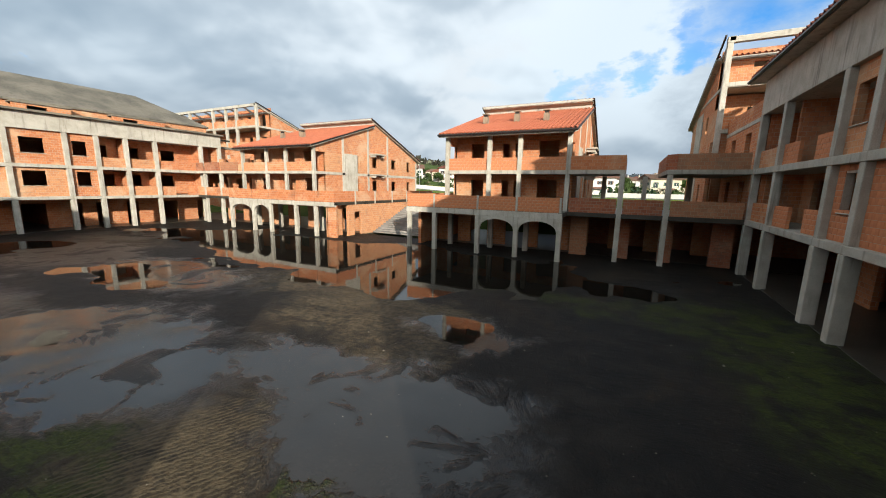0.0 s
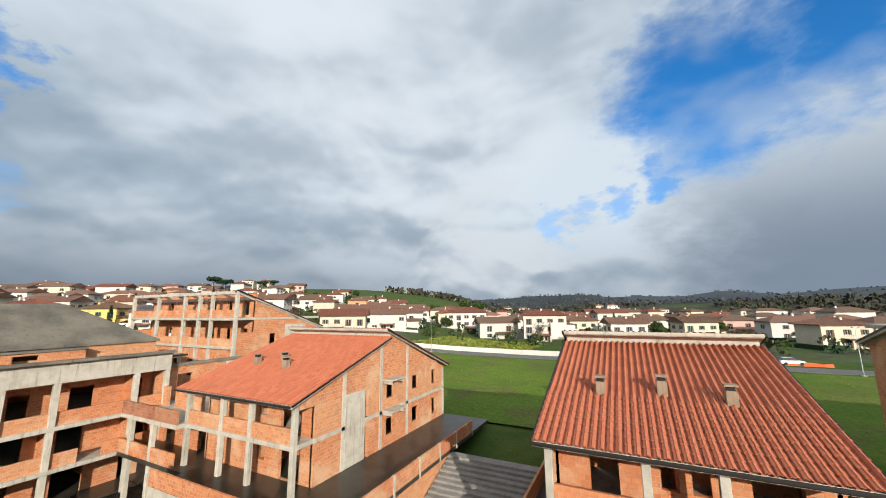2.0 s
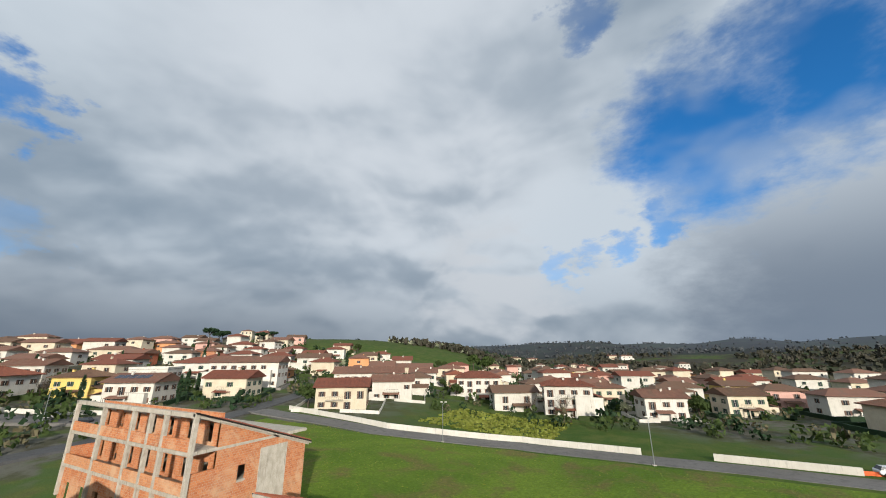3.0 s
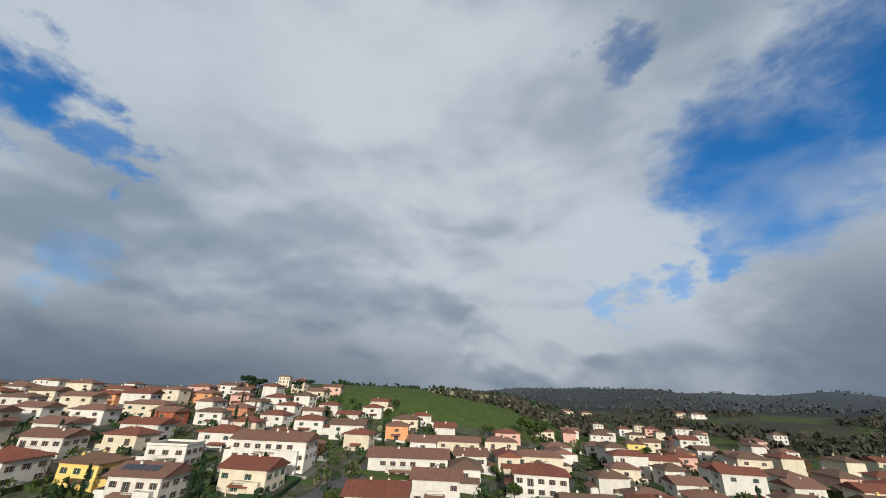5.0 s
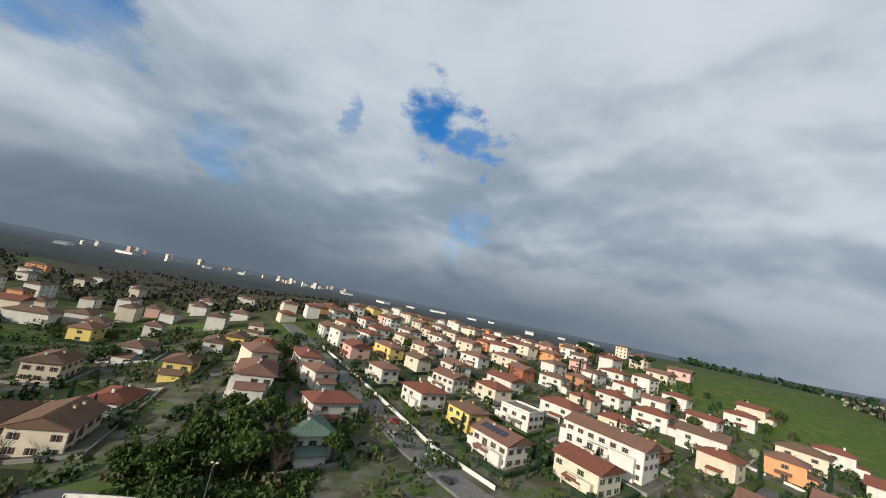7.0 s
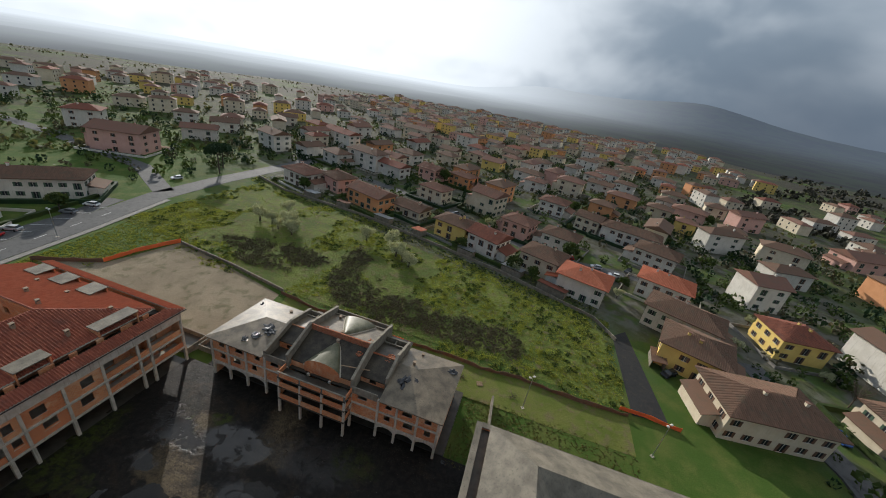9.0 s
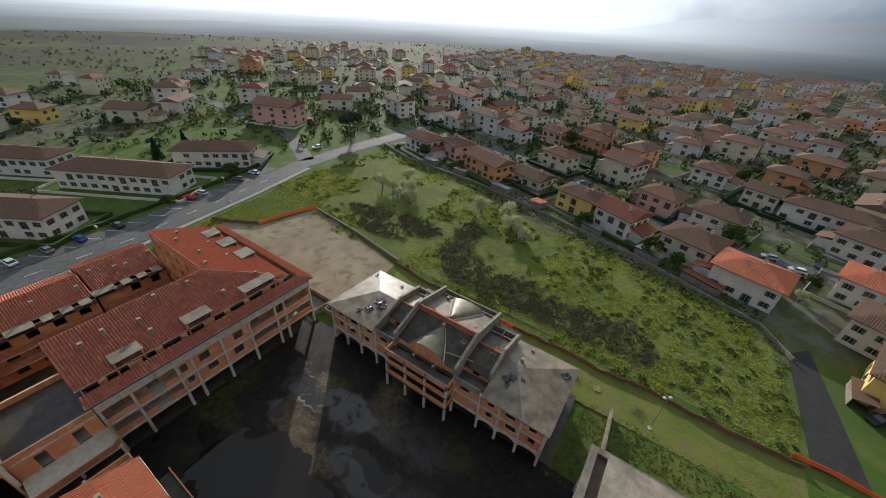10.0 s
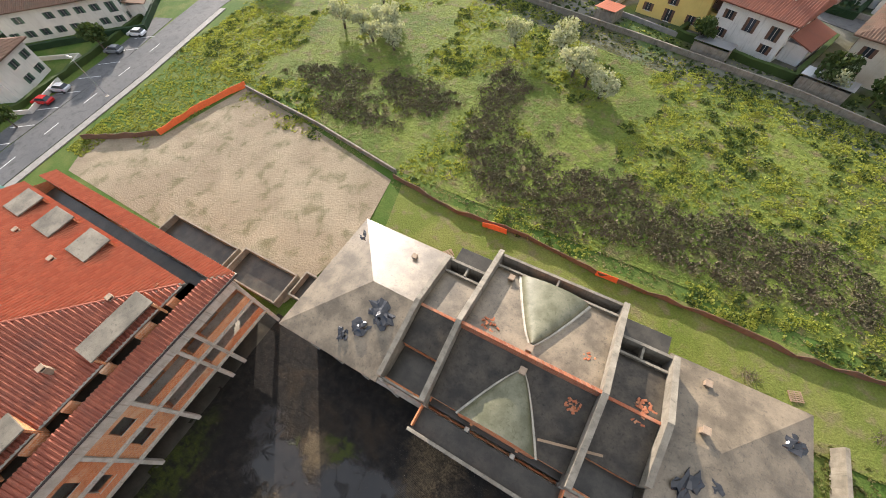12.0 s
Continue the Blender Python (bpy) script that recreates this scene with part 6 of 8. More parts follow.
def house(x, y, rot, w, d, floors, look_code, seed, detail=2):
    r = random.Random(seed)
    wall, wname = WALLS[look_code[0]]
    roof, rname = ROOFS[look_code[1]]
    c, s = math.cos(radians(rot)), math.sin(radians(rot))
    g = min(land(x + a * c - b * s, y + a * s + b * c) for a in (-w / 2, w / 2) for b in (-d / 2, d / 2))
    m = thing("house", f"{wname} rendered {('single-storey', 'two-storey', 'three-storey')[floors - 1]} house with a {rname} roof", "house", pose(x, y, g, 0, 0, rot), group="village houses")
    e = floors * 2.95 + 0.5
    bm = bmesh.new()
    box(bm, -w / 2, w / 2, -d / 2, d / 2, -1.5, e)
    if w > 12 and detail > 1 and r.random() < 0.5:
        box(bm, w * 0.12, w * 0.42, -d / 2 - 1.6, -d / 2 + 0.2, -1.5, e - 2.8)
    part("wall", bm, wall, m)
    hip = r.random() < 0.62 and look_code[1] != "f"
    if look_code[1] == "f":
        part("roof", boxes((-w / 2 - 0.1, w / 2 + 0.1, -d / 2 - 0.1, d / 2 + 0.1, e, e + 0.12)), CONCRETE_ROOF, m)
        part("parapet", boxes((-w / 2 - 0.1, w / 2 + 0.1, -d / 2 - 0.1, -d / 2 + 0.1, e + 0.12, e + 0.8), (-w / 2 - 0.1, w / 2 + 0.1, d / 2 - 0.1, d / 2 + 0.1, e + 0.12, e + 0.8), (-w / 2 - 0.1, -w / 2 + 0.1, -d / 2, d / 2, e + 0.12, e + 0.8), (w / 2 - 0.1, w / 2 + 0.1, -d / 2, d / 2, e + 0.12, e + 0.8)), wall, m)
    else:
        rise = (d / 2 + 0.9) * 0.36
        if detail > 1:
            core = part("roof", roof_solid(w, d, e, rise, hip), roof, m)
            top = e + 0.2
            yx, xx = d / 2 + 0.9, w / 2 + 0.9
            rr = max(0.3, xx - yx * 0.95) if hip else xx
            ends = [((-xx, -yx, top), (xx, -yx, top), (-rr, 0, top + rise), (rr, 0, top + rise)), ((xx, yx, top), (-xx, yx, top), (rr, 0, top + rise), (-rr, 0, top + rise))]
            if hip:
                ends += [((xx, -yx, top), (xx, yx, top), (rr, -0.01, top + rise), (rr, 0.01, top + rise)), ((-xx, yx, top), (-xx, -yx, top), (-rr, 0.01, top + rise), (-rr, -0.01, top + rise))]
            for q in ends:
                vv, ff = tiles(*q, pitch=0.42, course=1.1, high=0.07)
                if ff:
                    me = bpy.data.meshes.new("roof_tiles")
                    me.from_pydata(vv, [], ff)
                    me.materials.append(roof)
                    ob = new("roof_tiles", me)
                    ob.parent = m
                    ob["kind"] = "stuff"
        else:
            core = part("roof", roof_solid(w, d, e, rise, hip), roof, m)
        if not hip:
            bm = bmesh.new()
            for sx in (-1, 1):
                q = [bm.verts.new((sx * (w / 2 - o), yy, zz)) for o in (0, 0.25) for yy, zz in ((-d / 2, e - 0.05), (d / 2, e - 0.05), (0, e + d / 2 * 0.36))]
                bm.faces.new(q[:3]), bm.faces.new(q[3:])
            part("gable", bm, wall, m)
        for i in range(1 + (detail > 1)):
            cx, cy = r.uniform(-w * 0.3, w * 0.3), r.uniform(-d * 0.2, d * 0.2)
            zz = e + rise * (1 - abs(cy) / (d / 2)) - 0.2
            ch = part("chimney", boxes((cx - 0.3, cx + 0.3, cy - 0.3, cy + 0.3, zz - 0.4, zz + 1.2)), wall, m)
            if detail > 1:
                part("cap", boxes((cx - 0.42, cx + 0.42, cy - 0.42, cy + 0.42, zz + 1.2, zz + 1.32)), TILE_OLD, ch)
        if look_code[1] == "s":
            k = rise / (d / 2 + 0.6)
            for i in range(5):
                px = -w * 0.36 + i * w * 0.145
                ob = part("solar_panel", boxes((-w * 0.06, w * 0.06, -1.2, 1.2, 0, 0.06)), SOLAR, m)
                ob.matrix_basis = pose(px, -d * 0.26, e + 0.42 + rise * 0.5, math.degrees(math.atan(k)), 0, 0)
    if detail > 0 and floors > 1 and r.random() < 0.75:
        side, low, out = r.choice((-1, 1)), 2.95 * (floors - 1) + 0.1, r.uniform(2.5, 4.0)
        x0, x1 = sorted((side * w / 2, side * (w / 2 + out)))
        wing = part("side_wing", boxes((x0, x1, -d * 0.42, d * 0.3, -1.5, low)), wall, m)
        xi, xo = side * (w / 2 + 0.02), side * (w / 2 + out + 0.6)
        part("wing_roof", slab_of([(xi, -d * 0.42 - 0.5, low + 1.1), (xo, -d * 0.42 - 0.5, low), (xo, d * 0.3 + 0.5, low), (xi, d * 0.3 + 0.5, low + 1.1)], 0.18), roof, wing)
    if detail > 0 and r.random() < 0.7:
        p0 = r.uniform(-w * 0.35, -w * 0.05)
        porch = part("porch_roof", slab_of([(p0, -d / 2 - 2.2, 2.45), (p0 + w * 0.42, -d / 2 - 2.2, 2.45), (p0 + w * 0.42, -d / 2, 3.0), (p0, -d / 2, 3.0)], 0.16), roof, m)
        for px in (p0 + 0.2, p0 + w * 0.42 - 0.2):
            part("porch_post", boxes((px - 0.14, px + 0.14, -d / 2 - 2.1, -d / 2 - 1.82, -1.5, 2.3)), wall, porch)
    shut = "g" if r.random() < 0.4 else "b"
    turn_away = y < 0
    sides = [(0, w, d / 2), (90, d, w / 2), (180, w, d / 2), (270, d, w / 2)]
    for f in range(floors):
        for k, (ang, run, off) in enumerate(sides):
            n = 2 if detail == 0 else max(1, int(run / (3.3 if detail > 1 else 6.4)))
            if detail == 0 and k not in ((2, 3) if turn_away else (0, 1)) or detail == 1 and k == (0 if turn_away else 2) or detail == 2 and k == (0 if turn_away else 2) and abs(y) > 60:
                continue
            for i in range(n):
                if r.random() < 0.12:
                    continue
                tall = f > 0 and k in (0, 2) and r.random() < 0.25 or (f == 0 and i == n // 2 and k % 2 == 0)
                ob = new("window", WINDOW[(shut, tall)])
                ob.parent = m
                px = -run / 2 + run * (i + 0.5) / n
                ob.matrix_basis = pose(0, 0, 0, 0, 0, ang) @ pose(px, -off - 0.005, f * 2.95 + (0.15 if tall else 0.95), 0, 0, 0)
    if detail > 1 and floors > 1 and r.random() < 0.8:
        for f in range(1, floors):
            z = f * 2.95 + 0.05
            b0 = r.uniform(-w * 0.3, 0)
            bal = part("balcony", boxes((b0, b0 + w * 0.34, -d / 2 - 1.2, -d / 2, z - 0.16, z)), CONCRETE, m)
            bm = boxes((b0, b0 + w * 0.34, -d / 2 - 1.2, -d / 2 - 1.16, z + 0.85, z + 0.9))
            for i in range(9):
                q = b0 + w * 0.34 * i / 8
                box(bm, q - 0.015, q + 0.015, -d / 2 - 1.19, -d / 2 - 1.16, z, z + 0.86)
            part("railing", bm, IRON, bal)
    return m


# x, y, width, depth, storeys, wall and roof
SLOPE_A = [
    (-159, 120, 26, 11, 3, "Wo"), (-182, 98, 13, 10, 2, "Wf"), (-206, 93, 13, 10, 2, "Cr"), (-189, 60, 13, 12, 2, "Wr"),
    (-237, 60, 11, 9, 2, "Cb"), (-236, 80, 14, 10, 2, "Wo"), (-208, 138, 11, 9, 2, "Cr"), (-192, 144, 12, 9, 1, "Cr"),
    (-157, 159, 11, 9, 2, "Cr"), (-168, 140, 13, 9, 1, "Ob"), (-210, 43, 11, 9, 2, "Wo"), (-174, 75, 12, 9, 2, "Yb"),
    (-155, 82, 14, 11, 2, "Ws"), (-124, 152, 28, 12, 2, "Wo"), (-130, 197, 20, 9, 2, "Co"), (-99, 216, 22, 10, 2, "Co"),
    (-161, 189, 11, 9, 2, "Oo"), (-144, 26, 12, 10, 2, "Wg"), (-102, 138, 14, 10, 2, "Wo"),
]
SLOPE_B = [
    (-104, 114, 15, 11, 2, "Cr"), (-144, 104, 14, 11, 2, "Cr"), (-112, 177, 12, 10, 2, "Wo"), (-213, 74, 14, 10, 2, "Wo"),
]
HILL_A = [
    (-249, 121, 12, 10, 2, "Bo"), (-240, 137, 14, 8, 2, "Wb"), (-218, 182, 11, 8, 2, "Wo"), (-197, 190, 12, 8, 2, "Wr"),
    (-247, 155, 12, 9, 2, "Bo"), (-287, 177, 12, 8, 2, "Po"), (-242, 182, 12, 9, 2, "Wr"), (-229, 203, 12, 9, 2, "Wr"),
    (-207, 219, 12, 9, 2, "Wr"), (-312, 147, 12, 10, 3, "Co"), (-277, 122, 22, 9, 2, "Co"), (-266, 97, 15, 10, 2, "Wo"),
    (-310, 164, 16, 9, 2, "Oo"), (-278, 80, 13, 9, 2, "Wo"), (-270, 65, 13, 10, 2, "Co"), (-290, 54, 14, 10, 2, "Co"),
    (-254, 44, 18, 9, 2, "Yo"), (-310, 101, 13, 9, 2, "Oo"), (-319, 117, 13, 9, 2, "Or"),
]
HILL_B = [
    (-122, 226, 16, 9, 2, "Co"), (-133, 259, 15, 9, 2, "Pr"), (-127, 309, 13, 9, 2, "Co"), (-126, 368, 13, 9, 2, "Wo"),
    (-102, 256, 14, 10, 2, "Wo"), (-89, 295, 16, 10, 2, "Wb"), (-74, 334, 12, 10, 2, "Yb"), (-99, 461, 13, 10, 2, "Wr"),
    (-78, 484, 13, 9, 2, "Pr"), (-49, 389, 18, 10, 2, "Pr"), (-177, 231, 12, 8, 2, "Wr"), (-219, 239, 12, 8, 2, "Cr"),
    (-198, 612, 20, 12, 2, "Cb"), (-60, 708, 14, 9, 2, "Co"), (-39, 704, 18, 9, 2, "Wo"), (-45, 291, 12, 10, 2, "Pr"),
    (-171, 618, 14, 9, 2, "Co"),
]
WEST = [
    (-130, -73, 13, 11, 2, "Yr"), (-138, -43, 14, 11, 2, "Cb"), (-184, -67, 15, 10, 2, "Cb"), (-163, -32, 13, 9, 1, "Wr"),
    (-140, -29, 14, 11, 2, "Cb"), (-174, 1, 19, 11, 3, "Wo"), (-215, -61, 12, 9, 2, "Wb"), (-192, -31, 12, 9, 2, "Yb"),
    (-224, -35, 11, 8, 2, "Wb"), (-219, -12, 13, 9, 2, "Or"), (-234, -30, 10, 8, 2, "Yb"), (-264, -84, 11, 8, 2, "Wb"),
    (-263, -31, 10, 8, 2, "Cb"), (-239, -99, 13, 9, 2, "Yo"), (-219, -187, 22, 14, 2, "Po"), (-106, -36, 20, 12, 2, "Cb"),
]
SOUTH = [
    (14, -101, 18, 10, 2, "Oo"), (-26, -92, 13, 9, 2, "Yb"), (-40, -87, 12, 10, 2, "Wr"), (-60, -83, 13, 11, 2, "Cb"),
    (-73, -74, 14, 11, 2, "Wt"), (-100, -67, 18, 11, 2, "Wb"), (-98, -51, 14, 12, 2, "Yb"), (-4, -104, 13, 9, 1, "Cb"),
    (-32, -131, 13, 11, 3, "Co"), (-49, -112, 12, 10, 2, "Po"), (-66, -107, 13, 10, 2, "Wb"), (-104, -116, 15, 11, 2, "Wb"),
    (-100, -87, 15, 11, 2, "Wt"), (51, -107, 15, 11, 2, "Wo"), (36, -111, 13, 10, 2, "Pb"), (-6, -130, 13, 9, 2, "Co"),
]
SOUTHTOWN_A = [
    (-63, -157, 13, 11, 2, "Wo"), (-80, -142, 11, 9, 2, "Cb"), (-89, -175, 12, 9, 2, "Ob"), (-97, -135, 24, 10, 2, "Wb"),
    (-144, -210, 18, 11, 2, "Po"), (-132, -177, 10, 8, 2, "Yo"), (-72, -206, 15, 11, 3, "Co"), (-92, -262, 13, 10, 2, "Wo"),
    (-113, -253, 14, 9, 2, "Wb"), (46, -160, 22, 11, 3, "Wb"), (62, -153, 14, 10, 2, "Wb"), (8, -166, 12, 10, 2, "Po"),
    (36, -175, 12, 10, 2, "Co"), (-11, -167, 14, 9, 2, "Oo"), (60, -288, 30, 12, 3, "Cb"), (-51, -196, 12, 9, 2, "Wo"),
    (-28, -262, 13, 9, 2, "Co"), (-4, -246, 13, 10, 2, "Co"), (17, -239, 14, 10, 2, "Cb"),
]
SOUTHTOWN_B = [
    (-5, -327, 14, 10, 2, "Wb"), (-124, -198, 13, 10, 2, "Cb"), (-122, -365, 13, 10, 2, "Co"),
]
EAST = [
    (101, -8, 38, 11, 2, "Wb31"), (137, -92, 22, 14, 3, "Po20"), (188, -43, 18, 12, 2, "Cb40"), (141, 9, 30, 10, 2, "Wb33"),
    (90, 20, 24, 11, 2, "Wb33"), (101, -38, 27, 11, 2, "Wb42"), (263, -9, 22, 12, 2, "Wb40"), (207, 9, 16, 12, 2, "Cb40"),
]
NORTH = [
    (-80, 167, 17, 11, 3, "Wr"), (-43, 154, 15, 10, 3, "Wr"), (-16, 160, 12, 9, 2, "Wo"), (7, 178, 12, 9, 2, "Cb"),
    (38, 190, 18, 9, 2, "Wo"), (56, 176, 14, 9, 2, "Cb"), (13, 222, 12, 9, 2, "Yb"), (-8, 205, 16, 9, 2, "Wb"),
    (38, 160, 13, 9, 2, "Co"), (-34, 190, 12, 9, 2, "Co"), (24, 205, 13, 9, 2, "Pb"), (60, 215, 14, 9, 2, "Wo"),
]
TOWN = [(SLOPE_A, 31), (SLOPE_B, 31), (HILL_A, 31), (HILL_B, 31), (WEST, 12), (SOUTH, -20), (SOUTHTOWN_A, -20), (SOUTHTOWN_B, -20), (EAST, 62), (NORTH, 20)]
count = 0
for rows, turn in TOWN:
    for x, y, w, d, fl, code in rows:
        count += 1
        near = math.hypot(x + 40, y - 10)
        house(x, y, float(code[2:]) if len(code) > 2 else turn + (count * 37 % 3 - 1) * 4, w, d, fl, code[:2], count, 2 if near < 185 else 1)


def far_houses(rows):
    """The houses too far off to tell apart one by one: walls, hipped roofs and dark windows."""
    mats = [WALLS[c][0] for c in "WCYOPB"] + [ROOFS[c][0] for c in "obr"] + [PANE]
    verts, faces, index = [], [], []
    for x, y, rot, w, d, floors, code in rows:
        c, s = math.cos(radians(rot)), math.sin(radians(rot))
        g = land(x, y) - 1.0
        e = floors * 2.95 + 1.5
        rise, o = (d / 2 + 0.6) * 0.36, 0.6
        rr = max(0.3, w / 2 - d / 2)

        def put(pts):
            n = len(verts)
            verts.extend((x + a * c - b * s, y + a * s + b * c, g + z) for a, b, z in pts)
            return n

        n = put([(a, b, z) for z in (0, e) for a, b in ((-w / 2, -d / 2), (w / 2, -d / 2), (w / 2, d / 2), (-w / 2, d / 2))])
        faces.extend((n + i, n + (i + 1) % 4, n + 4 + (i + 1) % 4, n + 4 + i) for i in range(4))
        index.extend(["WCYOPB".index(code[0])] * 4)
        n = put([(-w / 2 - o, -d / 2 - o, e), (w / 2 + o, -d / 2 - o, e), (w / 2 + o, d / 2 + o, e), (-w / 2 - o, d / 2 + o, e), (-rr, 0, e + rise), (rr, 0, e + rise)])
        faces.extend(((n, n + 1, n + 5, n + 4), (n + 1, n + 2, n + 5), (n + 2, n + 3, n + 4, n + 5), (n + 3, n, n + 4), (n + 3, n + 2, n + 1, n)))
        index.extend([6 + "obr".index(code[1])] * 5)
        for f in range(floors):
            for side in (-1, 1):
                for i in range(3):
                    u, z = -w / 2 + w * (i + 0.5) / 3, 2.0 + f * 2.95
                    n = put([(u - 0.55, side * (d / 2 + 0.03), z), (u + 0.55, side * (d / 2 + 0.03), z), (u + 0.55, side * (d / 2 + 0.03), z + 1.4), (u - 0.55, side * (d / 2 + 0.03), z + 1.4)])
                    faces.append((n, n + 1, n + 2, n + 3))
                    index.append(9)
    me = bpy.data.meshes.new("far_houses")
    me.from_pydata(verts, [], faces)
    for m in mats:
        me.materials.append(m)
    me.polygons.foreach_set("material_index", index)
    tagged(new("far_houses", me), "tile-roofed houses of the distant town", "houses", kind="stuff")


def fill_town():
    """The rest of the town towards the valley, street by street."""
    r = random.Random(77)
    placed = [(x, y) for rows, _ in TOWN for x, y, *_ in rows]
    def clear(x, y, gap):
        return all((x - a) ** 2 + (y - b) ** 2 > gap * gap for a, b in placed)
    made = 0
    far = []
    streets = [(-118, 84), (-132, 69.5), (-151, 55.5), (-176, 42.5), (-206, 26), (-245, 3), (-292, -22)], [(-116, -60), (-120.5, -28), (-117.5, -5), (-115.5, 15), (-119, 40), (-118, 84), (-125, 110), (-138, 150), (-150, 170)], [(-76, 95), (-46, 105), (60, 104)]
    def off_street(x, y):
        for line in streets:
            for (ax, ay), (bx, by) in zip(line, line[1:]):
                t = max(0.0, min(1.0, ((x - ax) * (bx - ax) + (y - ay) * (by - ay)) / ((bx - ax) ** 2 + (by - ay) ** 2)))
                if math.hypot(x - ax - t * (bx - ax), y - ay - t * (by - ay)) < 12:
                    return False
        return True
    k = tries = 0
    while k < 84 and tries < 4000:
        tries += 1
        a, d = radians(r.uniform(-104, 14)), r.uniform(128, 345)
        x, y = -31 + d * math.sin(a), 31 + d * math.cos(a)
        if not clear(x, y, 19) or not off_street(x, y) or math.hypot(x + 200, y - 330) < 115 or (y < 124 and x > -112) or (-136 < x < -110 and -20 < y < 50) or (a > radians(-30) and d > 260 and r.random() < 0.7) or (-165 < x < -120 and -5 < y < 45):
            continue
        placed.append((x, y))
        k += 1
        house(x, y, 31 + r.choice((0, 0, 6, -7, 90)), r.randint(11, 16), r.randint(9, 11), r.choice((2, 2, 2, 3)), r.choice("WWWWWCCCOP" if d > 200 else "WWWC") + r.choice("orrrobb"), 900 + k, 1 if d < 215 else 0)
    zones = [((-170, 130, -460, -150), 105, -20), ((-330, -130, -330, -60), 32, 12), ((130, 330, -260, 60), 20, 40), ((-20, 260, 170, 380), 48, 20), ((-380, -250, 20, 210), 14, 31), ((-130, 20, 330, 520), 12, 20), ((-300, 260, -700, -400), 230, -20), ((150, 420, -420, -160), 60, 40), ((-480, -250, -420, -80), 32, 12), ((-520, -330, 0, 260), 30, 31)]
    for (x0, x1, y0, y1), n, turn in zones:
        tries = 0
        k = 0
        while k < n and tries < 900:
            tries += 1
            x, y = r.uniform(x0, x1), r.uniform(y0, y1)
            if not clear(x, y, 18.5 if y < -100 else 21) or (y > 60 and abs(x + 30) < 90 and y < 125) or (y > 60 and x > -20 and math.hypot(x + 12, y - 12) < 235) or (70 < x < 180 and -130 < y < 60 and r.random() < 0.9):
                continue
            placed.append((x, y))
            k += 1
            made += 1
            code = r.choice("WWWWWCCCYOP") + r.choice("oobbbbbr")
            if math.hypot(x + 25, y - 12) < 300:
                house(x, y, turn + r.choice((0, 0, 90, 6)), r.randint(11, 18), r.randint(9, 11), r.choice((2, 2, 2, 3)), code, 500 + made, 0)
            else:
                far.append((x, y, turn + r.choice((0, 0, 90, 6)), r.randint(10, 18), r.randint(8, 11), r.choice((2, 2, 2, 3)), code))
    far_houses(far)


fill_town()


# ---------------------------------------------------------------- roads, walls and street furniture
def ribbon(name, line, width, mat, label, category="road", lift=0.07, kind="structure"):
    """A strip along a line of points, laid on the land."""
    pts = []
    for (ax, ay), (bx, by) in zip(line, line[1:]):
        n = max(1, int(math.hypot(bx - ax, by - ay) / 4))
        pts += [(ax + (bx - ax) * i / n, ay + (by - ay) * i / n) for i in range(n)]
    pts.append(line[-1])
    verts, faces = [], []
    for i, (x, y) in enumerate(pts):
        a, b = pts[max(0, i - 1)], pts[min(len(pts) - 1, i + 1)]
        dx, dy = b[0] - a[0], b[1] - a[1]
        q = math.hypot(dx, dy) or 1
        nx, ny = -dy / q, dx / q
        z = max(land(x + nx * s * width / 2, y + ny * s * width / 2) for s in (-1, 0, 1)) + lift
        for s in (1, -1):
            px, py = x + nx * s * width / 2, y + ny * s * width / 2
            verts += [(px, py, z)]
        for s in (1, -1):
            verts += [(x + nx * s * (width / 2 + 0.01), y + ny * s * (width / 2 + 0.01), z - 0.9)]
    for i in range(len(pts) - 1):
        a = i * 4
        faces += [(a, a + 1, a + 5, a + 4), (a + 2, a, a + 4, a + 6), (a + 1, a + 3, a + 7, a + 5)]
    me = bpy.data.meshes.new(name)
    me.from_pydata(verts, [], faces)
    me.materials.append(mat)
    bm = bmesh.new()
    bm.from_mesh(me)
    bmesh.ops.recalc_face_normals(bm, faces=bm.faces[:])
    bm.to_mesh(me)
    bm.free()
    return tagged(new(name, me), label, category, kind=kind)


EAST_ROAD = [(62, 120), (63, 40), (64, 5), (70, -30), (76.5, -58), (77, -85), (74, -125), (72, -180)]
ribbon("road", EAST_ROAD, 8.5, ASPHALT, "grey asphalt road beside the building site")
ribbon("road", [(79, -62), (110, -78), (180, -88), (260, -92)], 6.5, ASPHALT, "side street leading east")
ribbon("road", [(-116, -60), (-120.5, -28), (-117.5, -5), (-115.5, 15), (-119, 40), (-118, 84), (-125, 110), (-138, 150), (-150, 170)], 6.0, ASPHALT, "narrow village street along garden walls")
ribbon("road", [(-118, 84), (-132, 69.5), (-151, 55.5), (-176, 42.5), (-206, 26), (-245, 3), (-292, -22)], 8.5, STREET, "street climbing through the village")
ribbon("road", [(-118, 95), (-76, 94.8), (-46, 104.8), (-22, 105.4), (-5, 106), (60, 104)], 6.5, STREET, "road behind the green field")
ribbon("road", [(-110, -98), (-60, -96), (-10, -122), (30, -135), (70, -130)], 5.0, ASPHALT, "back street among gardens")
ribbon("pavement", [(57.6, 40), (58.4, 5), (64.5, -30), (70.8, -57)], 1.6, PAVING, "paved kerb strip along the road", "pavement", 0.16)
ribbon("parking_strip", [(70.6, 40), (71.2, 6), (77, -30), (82, -48)], 5.2, ASPHALT, "asphalt parking strip beside the road", "road", 0.06)
